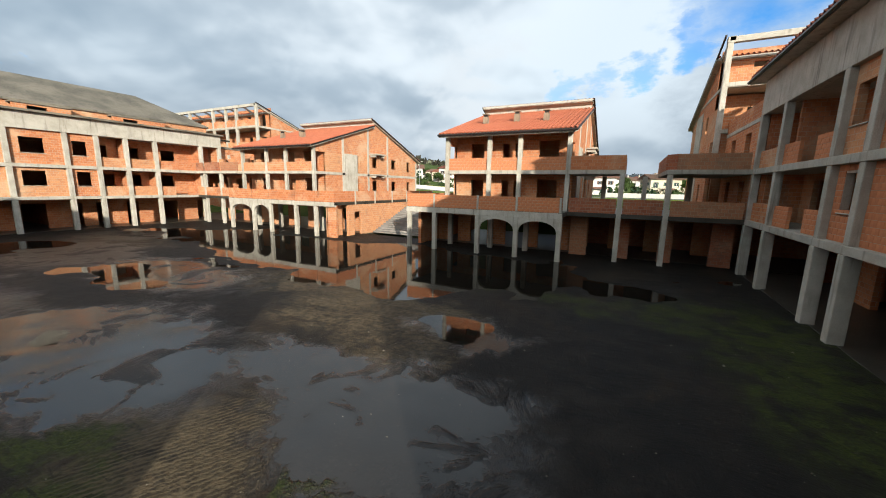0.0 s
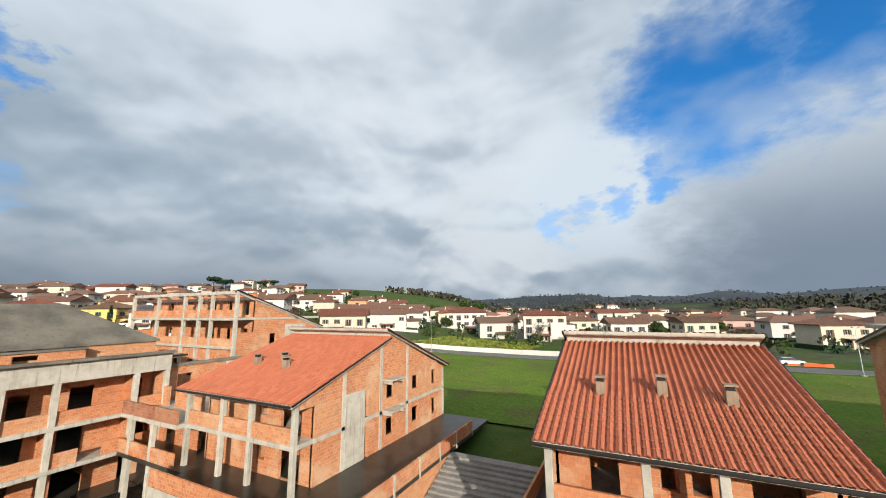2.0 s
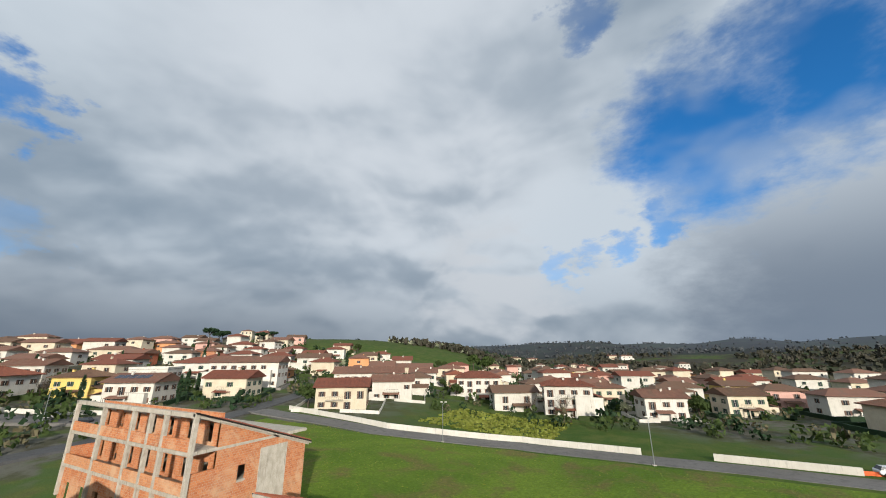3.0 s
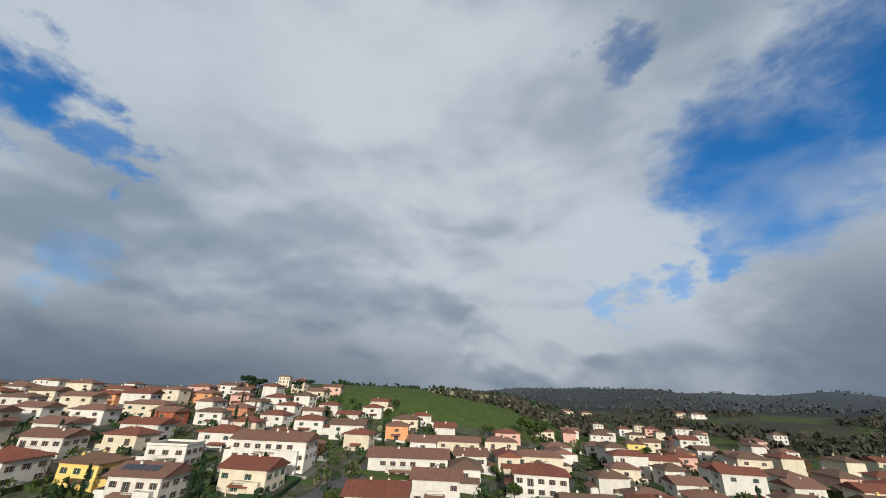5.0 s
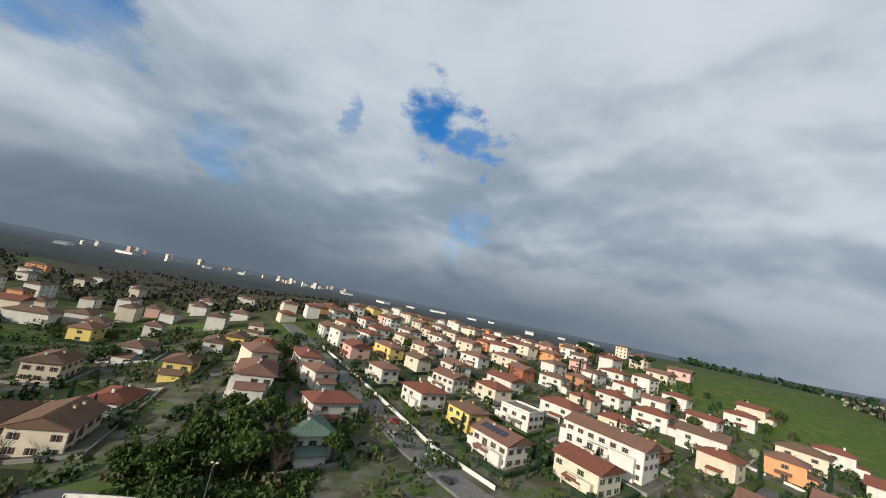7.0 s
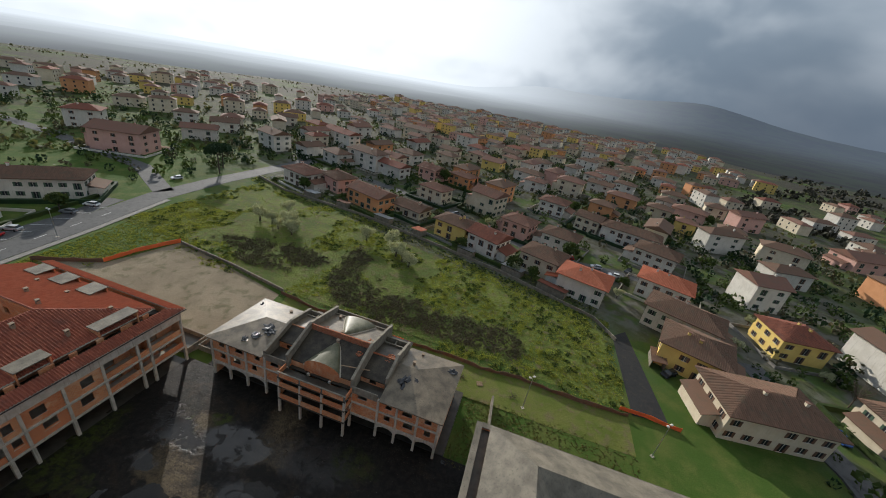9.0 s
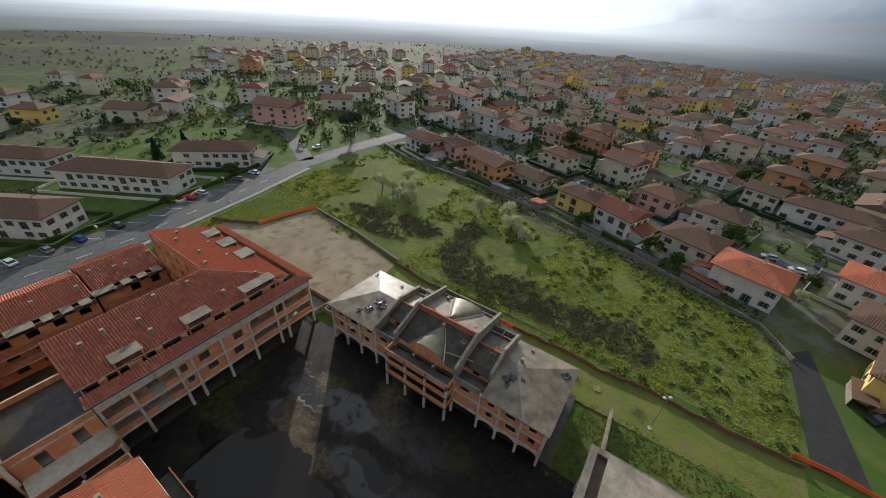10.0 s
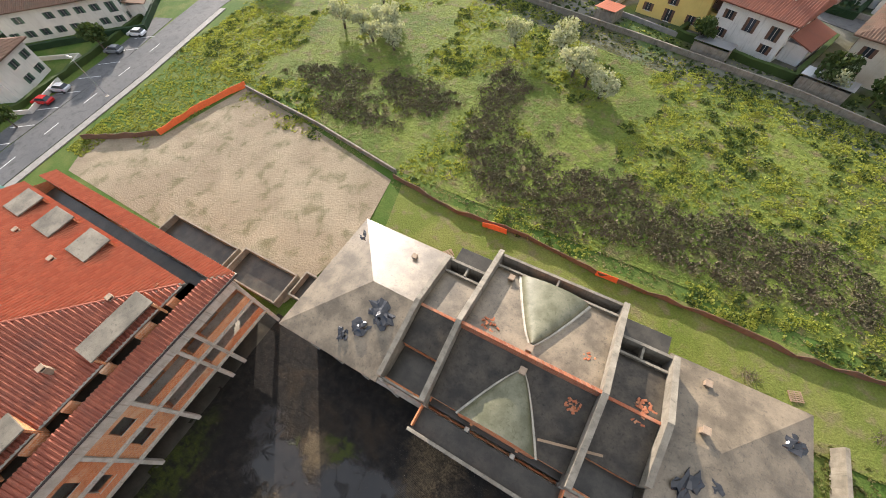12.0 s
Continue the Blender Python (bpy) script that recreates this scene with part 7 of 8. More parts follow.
for i in range(9):
    y = 34 - i * 9
    x = 63.2 if y > 4 else 64 + (5 - y) * 0.19
    bm = boxes((-0.07, 0.07, -1.6, 1.6, 0, 0.006))
    solid("lane_mark", bm, WHITE_LINE, "white dashed lane line on the road", "road marking", "lane lines", m=pose(x, y, land(x, y) + 0.075, 0, 0, 0 if y > 4 else 11))
for i in range(16):
    y = 38 - i * 5.2
    x = 71.0 + max(0, 6 - y) * 0.165
    solid("bay_mark", boxes((-2.4, 2.4, -0.06, 0.06, 0, 0.006)), WHITE_LINE, "white parking bay line", "road marking", "bay lines", m=pose(x, y, 0.066, 0, 0, 35))


def wall_run(name, line, h, t, mat, label, category="wall", group="", sag=0.0, seed=0):
    """A low wall or fence that follows the land along a line."""
    r = random.Random(seed)
    pts = []
    for (ax, ay), (bx, by) in zip(line, line[1:]):
        n = max(1, int(math.hypot(bx - ax, by - ay) / 1.6))
        pts += [(ax + (bx - ax) * i / n, ay + (by - ay) * i / n) for i in range(n)]
    pts.append(line[-1])
    bm = bmesh.new()
    ring = []
    for i, (x, y) in enumerate(pts):
        a, b = pts[max(0, i - 1)], pts[min(len(pts) - 1, i + 1)]
        q = math.hypot(b[0] - a[0], b[1] - a[1]) or 1
        nx, ny = -(b[1] - a[1]) / q * t / 2, (b[0] - a[0]) / q * t / 2
        ox, oy = r.uniform(-sag, sag), r.uniform(-sag, sag)
        z = land(x, y)
        top = h - r.uniform(0, sag) * 1.5
        ring.append([bm.verts.new(v) for v in ((x + nx, y + ny, z - 0.4), (x - nx, y - ny, z - 0.4), (x - nx + ox, y - ny + oy, z + top), (x + nx + ox, y + ny + oy, z + top))])
    for a, b in zip(ring, ring[1:]):
        for i in range(4):
            bm.faces.new((a[i], a[(i + 1) % 4], b[(i + 1) % 4], b[i]))
    bm.faces.new(ring[0]), bm.faces.new(ring[-1][::-1])
    bmesh.ops.recalc_face_normals(bm, faces=bm.faces[:])
    return solid(name, bm, mat, label, category, group)


wall_run("garden_wall", [(-112, 100.5), (-76, 98.8), (-46, 108.8), (-22, 109.2)], 1.2, 0.25, WALL_WHITE, "long white rendered wall behind the field", seed=1)
wall_run("garden_wall", [(-10, 110.5), (10, 110.5)], 1.2, 0.25, WALL_WHITE, "low white garden wall beside the road", seed=2)
wall_run("garden_wall", [(-118.3, -9), (-117.6, 5)], 1.2, 0.3, WALL_WHITE, "white garden wall along the village street", seed=3)
wall_run("garden_wall", [(-117.0, 9), (-114.5, 26), (-122.5, 44)], 1.2, 0.3, WALL_WHITE, "white garden wall along the village street", seed=3)
wall_run("garden_wall", [(-136, 75.5), (-154, 61), (-178.5, 48), (-208, 32), (-246, 9)], 1.1, 0.25, WALL_WHITE, "pale wall along the climbing street", seed=4)
wall_run("site_wall", [(-54.3, -5.5), (-53.6, -18)], 1.7, 0.35, CONCRETE_OLD, "raw concrete boundary wall at the wing's end", seed=5)
wall_run("site_wall", [(20.5, -33), (2, -29.5), (40, -35.5), (20.5, -33)][:2], 0.9, 0.25, CONCRETE_OLD, "low concrete boundary wall overgrown with weeds", seed=6)
wall_run("site_wall", [(40.5, -35.5), (20.5, -33)], 0.9, 0.25, CONCRETE_OLD, "low concrete boundary wall overgrown with weeds", seed=6)
wall_run("debris_fence", [(2, -28.5), (-10, -26.8), (-20, -27.2), (-30, -26.0), (-41, -26.3), (-50, -25.7), (-58, -26.5), (-70, -25.6), (-80, -26.2)], 1.05, 0.07, CLOTH, "sagging brown debris cloth fence", "fence", sag=0.22, seed=7)
wall_run("safety_net", [(-14, -26.4), (-17.5, -26.6)], 1.15, 0.05, NET, "orange plastic safety netting", "fence", "safety nets", 0.15, 8)
wall_run("safety_net", [(-29.4, -25.9), (-32, -25.9)], 1.1, 0.05, NET, "orange plastic safety netting", "fence", "safety nets", 0.15, 9)
wall_run("safety_net", [(45.5, -19.0), (44.6, -26), (42.5, -33), (41.0, -36)], 1.3, 0.06, NET, "orange plastic safety netting", "fence", "safety nets", 0.2, 10)
wall_run("safety_net", [(-78.5, -27.5), (-83, -27.6), (-90, -26.8)], 1.1, 0.05, NET, "orange plastic safety netting", "fence", "safety nets", 0.15, 11)
wall_run("safety_net", [(9, 111), (15, 111.5), (20, 111)], 0.8, 0.05, NET, "orange plastic safety netting", "fence", "safety nets", 0.2, 12)
wall_run("debris_fence", [(58, -12), (52, -15), (45.5, -19.0)], 1.2, 0.07, CLOTH, "brown debris cloth fence at the lot's edge", "fence", sag=0.15, seed=13)
wall_run("garden_wall", [(70, -100), (50, -92), (12, -88), (-20, -80), (-48, -72), (-76, -60), (-81, -52)], 1.0, 0.25, CONCRETE_OLD, "stained grey garden wall along the field", seed=14)
wall_run("hedge", [(76.5, 30), (77.0, 6), (82.5, -28), (87, -46)], 1.3, 1.0, LEAF, "clipped dark green hedge beside the parking", "hedge", sag=0.2, seed=15)
patch("dirt_lot", [(2.8, -5), (53, -6), (58, -14), (45, -19), (41, -36), (20, -32), (2, -28), (0, -17)], DIRT, "bare trodden dirt lot with wheel marks", "ground", 0.03)
patch("site_verge", [(-3, -17), (0, -28), (-80, -26), (-80, -17)], mat_ground("thin_verge", ((0.105, 0.135, 0.022), (0.155, 0.165, 0.040), (0.165, 0.135, 0.070)), (0.12, 0.5, 5.0), 0.95, 0.1), "thin trampled grass strip behind the wing", "ground", 0.035)
patch("drive", [(-80.5, -54), (-84.5, -58), (-88, -28), (-81, -27)], mat_ground("dark_asphalt", ((0.032, 0.032, 0.032), (0.045, 0.044, 0.042), (0.055, 0.05, 0.042)), (0.1, 0.7, 9.0), 0.85, 0.02), "dark asphalt drive beside the field", "ground", 0.05)


def street_lamp(x, y, rot, h=8.0):
    m = thing("street_lamp", "tall galvanised street lamp with a curved head", "street lamp", pose(x, y, land(x, y), 0, 0, rot), group="street lamps")
    bm = bmesh.new()
    tube(bm, (0, 0, -0.3), (0, 0, h - 0.5), 0.085, 0.055)
    part("pole", bm, STEEL, m)
    bm = bmesh.new()
    tube(bm, (0, 0, h - 0.55), (0.5, 0, h - 0.05), 0.045, 0.04)
    part("arm", bm, STEEL, m)
    bm = bmesh.new()
    for sx in (-0.25, 0.7):
        bmesh.ops.create_uvsphere(bm, u_segments=10, v_segments=6, radius=0.24, matrix=Matrix.Translation((sx, 0, h)) @ Matrix.Diagonal((1.35, 1, 0.6, 1)))
    part("lamp_head", bm, WALL_WHITE, m, "white lamp heads", True)
    part("base_plate", worn_box(-0.3, 0.3, -0.3, 0.3, -0.3, 0.12), CONCRETE, m)


for x, y, a in ((-59.5, -19.2, 40), (-82.9, -18.5, 40), (59, 12, 0), (66, -22, 0), (-116, -20, 90), (-119, 14, 90), (-60, 97, 20), (-20, 102, 20), (20, 101.5, 20), (-141, 57.5, 40), (-166, 43, 40), (-198, 25, 40)):
    street_lamp(x, y, a)

CAR_PAINT = [mat_plain("car_paint_" + n, c, 0.25, 0.2, 0.05) for n, c in (("white", (0.75, 0.75, 0.75)), ("grey", (0.2, 0.21, 0.22)), ("blue", (0.03, 0.08, 0.25)), ("dark", (0.03, 0.03, 0.035)), ("red", (0.45, 0.02, 0.02)), ("silver", (0.45, 0.46, 0.47)))]
RUBBER = mat_plain("tyre_rubber", (0.02, 0.02, 0.02), 0.85)


def car_proto(paint, name):
    m = thing("car", f"parked {name} hatchback car", "car", group="parked cars")
    bm = bmesh.new()
    prof = [(-2.05, 0.35), (-2.1, 0.75), (-1.95, 0.95), (1.0, 0.98), (1.95, 0.8), (2.08, 0.55), (2.0, 0.32)]
    rings = []
    for yy, inset in ((-0.86, 0.0), (-0.8, 0.03), (0.8, 0.03), (0.86, 0.0)):
        rings.append([bm.verts.new((px, yy, pz)) for px, pz in prof])
    for a, b in zip(rings, rings[1:]):
        for i in range(len(prof)):
            j = (i + 1) % len(prof)
            bm.faces.new((a[i], a[j], b[j], b[i]))
    bm.faces.new(rings[0]), bm.faces.new(rings[-1][::-1])
    bmesh.ops.recalc_face_normals(bm, faces=bm.faces[:])
    part("body", bm, paint, m)
    bm = bmesh.new()
    lo = [bm.verts.new(v) for v in ((-1.9, -0.76, 0.95), (1.05, -0.76, 0.95), (1.05, 0.76, 0.95), (-1.9, 0.76, 0.95))]
    hi = [bm.verts.new(v) for v in ((-1.55, -0.6, 1.42), (0.3, -0.6, 1.44), (0.3, 0.6, 1.44), (-1.55, 0.6, 1.42))]
    for i in range(4):
        bm.faces.new((lo[i], lo[(i + 1) % 4], hi[(i + 1) % 4], hi[i]))
    bm.faces.new(hi)
    part("cabin_glass", bm, PANE, m)
    part("roof", worn_box(-1.5, 0.25, -0.58, 0.58, 1.42, 1.47), paint, m)
    for x in (-1.3, 1.3):
        for y in (-0.8, 0.8):
            bm = bmesh.new()
            tube(bm, (x, y - 0.1, 0.31), (x, y + 0.1, 0.31), 0.31, n=14)
            part("wheel", bm, RUBBER, m)
    return m


CARS = [car_proto(p, n) for p, n in zip(CAR_PAINT, ("white", "grey", "blue", "black", "red", "silver"))]
spots = [(71.5, 27, 10), (71.8, 20.5, 10), (72.3, 14.0, 10), (73.0, 5.5, 10), (76.5, -15, 20), (77.2, -19, 20), (79.5, -33, 20), (81.0, -40, 20), (-148, 60.5, 216), (-158, 49.0, 208), (-168, 49.6, 208), (-186, 39.6, 208), (-137, 63, 216),
         (-124.5, -40, 90), (-108, -95, 5), (-98, -94.5, 5), (-86, -93.5, 5), (-80, -97, 5), (-70, -99, 5), (-92, -101, 60), (-92, -44, 40), (20, -121, 40), (-20, -116, 50), (88, -75, 70), (14, 112, 10), (30, 113, 10), (40, 112, 10), (48, 111, 10)]
for i, (x, y, a) in enumerate(spots):
    m = pose(x, y, land(x, y) + 0.07, 0, 0, a)
    if i < len(CARS):
        CARS[i].matrix_basis = m
    else:
        copy_thing(CARS[(i * 5 + i // 4) % len(CARS)], m)


# ---------------------------------------------------------------- plants
def leaves(bm, c, rad, n, size, r, hollow=0.55):
    """Small leaf clumps thrown round a centre, thinner towards the middle."""
    for _ in range(n):
        v = Vector((r.gauss(0, 1), r.gauss(0, 1), r.gauss(0, 1))).normalized() * (hollow + (1 - hollow) * r.random() ** 0.6)
        p = Vector(c) + Vector((v.x * rad[0], v.y * rad[1], v.z * rad[2]))
        q = Euler((r.uniform(0, 6.3), r.uniform(0, 6.3), r.uniform(0, 6.3))).to_matrix()
        s = size * r.uniform(0.6, 1.4)
        a = [bm.verts.new(p + q @ Vector(k)) for k in ((-s, -s * 0.5, 0), (s * 0.7, -s * 0.7, s * 0.2), (s, s * 0.5, 0), (-s * 0.5, s * 0.8, s * 0.25))]
        bm.faces.new(a)


def tree_proto(kind, seed):
    r = random.Random(seed)
    name, label, leaf = {"broad": ("tree", "leafy green garden tree", LEAF), "cypress": ("cypress", "slim dark cypress tree", LEAF_PINE), "fir": ("fir_tree", "conical dark green conifer tree", LEAF_PINE), "pine": ("umbrella_pine", "umbrella pine with a flat dark crown", LEAF_PINE),
                         "olive": ("olive_tree", "grey-green olive tree in rough grass", LEAF_OLIVE), "bare": ("bare_tree", "leafless brown winter tree", TWIG), "bush": ("bush", "rounded green garden shrub", LEAF)}[kind]
    m = thing(name, label, "tree" if kind != "bush" else "shrub", pose(0, 0, -50), group=name + " group")
    bm, cr = bmesh.new(), bmesh.new()
    if kind == "broad":
        tube(bm, (0, 0, -0.4), (0.1, 0, 2.4), 0.2, 0.13)
        for i in range(6):
            a = i * 1.05
            p = (math.cos(a) * 1.5, math.sin(a) * 1.5, 3.4 + r.random() * 1.4)
            tube(bm, (0.1, 0, 2.2), p, 0.1, 0.03, 5)
            leaves(cr, p, (1.3, 1.3, 1.1), 90, 0.3, r, 0.3)
        leaves(cr, (0, 0, 5.0), (1.6, 1.6, 1.3), 160, 0.3, r, 0.3)
    elif kind == "cypress":
        tube(bm, (0, 0, -0.4), (0, 0, 7), 0.16, 0.03)
        for i in range(12):
            leaves(cr, (0, 0, 0.8 + i * 0.62), (0.75 * math.sin(0.35 + i * 0.22), 0.75 * math.sin(0.35 + i * 0.22), 0.6), 42, 0.2, r, 0.5)
    elif kind == "fir":
        tube(bm, (0, 0, -0.4), (0, 0, 9), 0.2, 0.03)
        for i in range(14):
            k = 2.3 * (1 - i / 14.5)
            leaves(cr, (0, 0, 1.0 + i * 0.6), (k, k, 0.35), 55, 0.32, r, 0.4)
    elif kind == "pine":
        tube(bm, (0, 0, -0.4), (0.2, 0.1, 7.5), 0.3, 0.18)
        for i in range(9):
            a = i * 0.7
            p = (math.cos(a) * 2.8, math.sin(a) * 2.8, 8.6 + r.random())
            tube(bm, (0.2, 0.1, 6.8), p, 0.12, 0.04, 5)
            leaves(cr, p, (1.6, 1.6, 0.9), 90, 0.33, r, 0.3)
        leaves(cr, (0, 0, 9.6), (2.6, 2.6, 0.9), 160, 0.33, r, 0.3)
    elif kind == "olive":
        tube(bm, (0, 0, -0.4), (0.1, 0, 1.2), 0.22, 0.16)
        for i in range(9):
            a = i * 0.75
            p = (math.cos(a) * r.uniform(0.6, 1.6), math.sin(a) * r.uniform(0.6, 1.6), 1.9 + r.random() * 1.5)
            tube(bm, (0.1, 0, 1.0), p, 0.08, 0.02, 5)
            leaves(cr, p, (0.85, 0.85, 0.9), 110, 0.13, r, 0.2)
    elif kind == "bush":
        tube(bm, (0, 0, -0.4), (0, 0, 0.9), 0.08, 0.04, 5)
        for i in range(5):
            leaves(cr, (r.uniform(-0.8, 0.8), r.uniform(-0.8, 0.8), r.uniform(0.5, 1.2)), (0.8, 0.8, 0.7), 60, 0.2, r, 0.3)
    else:
        tube(bm, (0, 0, -0.4), (0, 0, 2.2), 0.15, 0.1)
        for i in range(26):
            a = i * 2.4
            p0 = Vector((0, 0, 1.6 + r.random() * 1.2))
            p1 = p0 + Vector((math.cos(a), math.sin(a), r.uniform(0.9, 2.0))) * r.uniform(0.8, 2.0)
            tube(bm, p0, p1, 0.05, 0.02, 4)
            for j in range(4):
                tube(cr, p0.lerp(p1, r.uniform(0.4, 1)), p1 + Vector((r.uniform(-1, 1), r.uniform(-1, 1), r.uniform(0, 1.2))), 0.022, 0.008, 3)
    part("trunk", bm, BARK, m)
    part("crown", cr, leaf if kind != "bare" else BARK, m)
    return m


PROTO = {k: [tree_proto(k, i + 10 * j) for j in range(2)] for i, k in enumerate(("broad", "cypress", "fir", "pine", "olive", "bare", "bush"))}
planted = set()


def plant(kind, x, y, size, turn):
    p = PROTO[kind][int(turn) % 2]
    m = pose(x, y, land(x, y), 0, 0, turn * 53 % 360)
    if p not in planted:
        planted.add(p)
        t = p
    else:
        t = copy_thing(p, m)
    t.matrix_basis = m @ Matrix.Diagonal((size, size, size * (0.9 + turn % 5 * 0.05), 1))
    return t


for i, (x, y) in enumerate(((27, -59), (21, -58), (24, -62.5), (31, -61), (36, -61), (33, -72), (29, -65), (-1, -68), (-10, -69), (-17, -61), (-20, -59), (-14, -63))):
    plant("olive", x, y, 1.15 + i % 3 * 0.16, i)
for i, (k, x, y, s) in enumerate((("fir", 118, -24, 1.1), ("fir", 132, -40, 0.75), ("pine", 84, -92, 1.2), ("pine", 90, -100, 1.0), ("pine", -318, 196, 1.35), ("pine", -313, 203, 1.35), ("pine", -309, 198, 1.2), ("pine", -300, 226, 0.9), ("pine", -303, 232, 0.9), ("pine", -298, 238, 0.9), ("fir", -146, 108, 1.0),
                                  ("broad", -140, 10, 1.7), ("broad", -134, 14, 1.7), ("broad", -130, 6, 1.4), ("broad", -146, 14, 1.5), ("broad", -126, 12, 1.3), ("bare", -138, 20, 1.7), ("broad", -152, 4, 1.3), ("fir", -163, 10, 0.9), ("fir", -160, 14, 0.85), ("broad", -155, 14, 1.3), ("broad", -140, 34, 1.2),
                                  ("broad", -122, 3, 1.5), ("broad", -128, 18, 1.6), ("broad", -137, 3, 1.4), ("broad", -133, 22, 1.5), ("broad", -124, -4, 1.2), ("broad", -143, 22, 1.5), ("bare", -128, 24, 1.5), ("broad", -148, 22, 1.4), ("broad", -126, 300, 2.2), ("broad", -136, 296, 2.0), ("bare", -129, -30, 1.0))):
    plant(k, x, y, s, i)


def garden_plants():
    r = random.Random(5)
    for rows, turn in TOWN:
        for j, (x, y, w, d, fl, code) in enumerate(rows):
            for q in range(r.choice((1, 2, 2, 3))):
                a = r.uniform(0, 6.28)
                px, py = x + math.cos(a) * (w * 0.6 + r.uniform(2.5, 6)), y + math.sin(a) * (d * 0.6 + r.uniform(2.5, 6))
                if -100 < px < 60 and -70 < py < 100 or any(math.hypot(px - h[0], py - h[1]) < 0.55 * h[2] + 1 for rr, _ in TOWN for h in rr):
                    continue
                plant(r.choice(("broad", "bush", "bush", "bare", "cypress", "broad", "olive")), px, py, r.uniform(0.7, 1.25), r.randint(0, 99))


garden_plants()


def plot_walls():
    r = random.Random(8)
    for rows, turn in TOWN:
        for x, y, w, d, fl, code in rows:
            if math.hypot(x + 40, y - 10) > 230:
                continue
            t = float(code[2:]) if len(code) > 2 else turn
            c, q = math.cos(radians(t)), math.sin(radians(t))
            a, e = w / 2 + r.uniform(3, 5), d / 2 + r.uniform(3, 5)
            pts = [(x + u * c - v * q, y + u * q + v * c) for u, v in ((-a * 0.4, -e), (-a, -e), (-a, e), (a, e), (a, -e), (a * 0.1, -e))]
            if any(-100 < px < 60 and -72 < py < 100 for px, py in pts):
                continue
            if r.random() < 0.5:
                wall_run("garden_wall", pts, 0.9, 0.2, r.choice((WALL_WHITE, CONCRETE, PAVING)), "low rendered wall round a house garden", group="garden walls", seed=3)
            else:
                wall_run("hedge", pts, 1.4, 0.8, r.choice((LEAF, LEAF_PINE)), "trimmed evergreen hedge round a house garden", "hedge", "garden hedges", 0.12, 3)


plot_walls()


def town_shrubs():
    r = random.Random(18)
    for name, mat, n, size, label in (("garden_shrubs", LEAF, 2600, 0.55, "evergreen shrubs and fruit trees in the gardens"), ("bare_shrubs", TWIG, 900, 0.5, "bare winter shrubs in the gardens"), ("dark_shrubs", LEAF_PINE, 1500, 0.6, "dark evergreen shrubs between the houses")):
        bm_v, bm_f = [], []
        zones = ((-330, -120, -10, 240, 5), (-270, -110, -200, 0, 4), (-160, 130, -400, -95, 8), (-130, 60, 130, 330, 3), (90, 300, -230, 60, 3))
        homes = [(h[0], h[1], h[2]) for rows, _ in TOWN for h in rows]
        for i in range(n):
            z0 = r.choices(zones, [q[4] for q in zones])[0]
            x, y = r.uniform(z0[0], z0[1]), r.uniform(z0[2], z0[3])
            if any((x - a) ** 2 + (y - b) ** 2 < (w * 0.62 + 1) ** 2 for a, b, w in homes) or abs(x - 72) < 14 and y > -130:
                continue
            g = land(x, y)
            big = r.uniform(0.7, 2.3)
            for _ in range(26):
                v = Vector((r.gauss(0, 1), r.gauss(0, 1), r.gauss(0, 1))).normalized() * big
                p = Vector((x + v.x, y + v.y, g + big * 0.85 + v.z * 0.9))
                q = Euler((r.uniform(0, 6.3), r.uniform(0, 6.3), r.uniform(0, 6.3))).to_matrix()
                h = size * big * r.uniform(0.35, 0.7)
                k = len(bm_v)
                bm_v += [tuple(p + q @ Vector(c)) for c in ((-h, -h * 0.6, 0), (h, -h * 0.5, 0), (h * 0.7, h * 0.8, 0), (-h * 0.8, h * 0.6, h * 0.3))]
                bm_f.append((k, k + 1, k + 2, k + 3))
        me = bpy.data.meshes.new(name)
        me.from_pydata(bm_v, [], bm_f)
        me.materials.append(mat)
        tagged(new(name, me), label, "shrubs", kind="stuff")


town_shrubs()


def tufts(name, spots, mat, label, size, seed, flat=0.6):
    """Ground cover nobody could count: crossed leaf scraps over an area."""
    r = random.Random(seed)
    verts, faces = [], []
    for x, y, s in spots:
        z = land(x, y)
        for _ in range(5):
            a, b = r.uniform(0, 6.28), r.uniform(-0.9, 0.9)
            k = size * s * r.uniform(0.5, 1.3)
            ox, oy = r.uniform(-k, k), r.uniform(-k, k)
            ca, sa = math.cos(a) * k, math.sin(a) * k
            up = k * flat * r.uniform(0.5, 1.5)
            n = len(verts)
            verts += [(x + ox - ca, y + oy - sa, z), (x + ox + ca, y + oy + sa, z + up * 0.15), (x + ox + ca * 0.6 - sa * b, y + oy + sa * 0.6 + ca * b, z + up), (x + ox - ca * 0.5 - sa * b, y + oy - sa * 0.5 + ca * b, z + up * 0.8)]
            faces.append((n, n + 1, n + 2, n + 3))
    me = bpy.data.meshes.new(name)
    me.from_pydata(verts, [], faces)
    me.materials.append(mat)
    return tagged(new(name, me), label, "plants", kind="stuff")


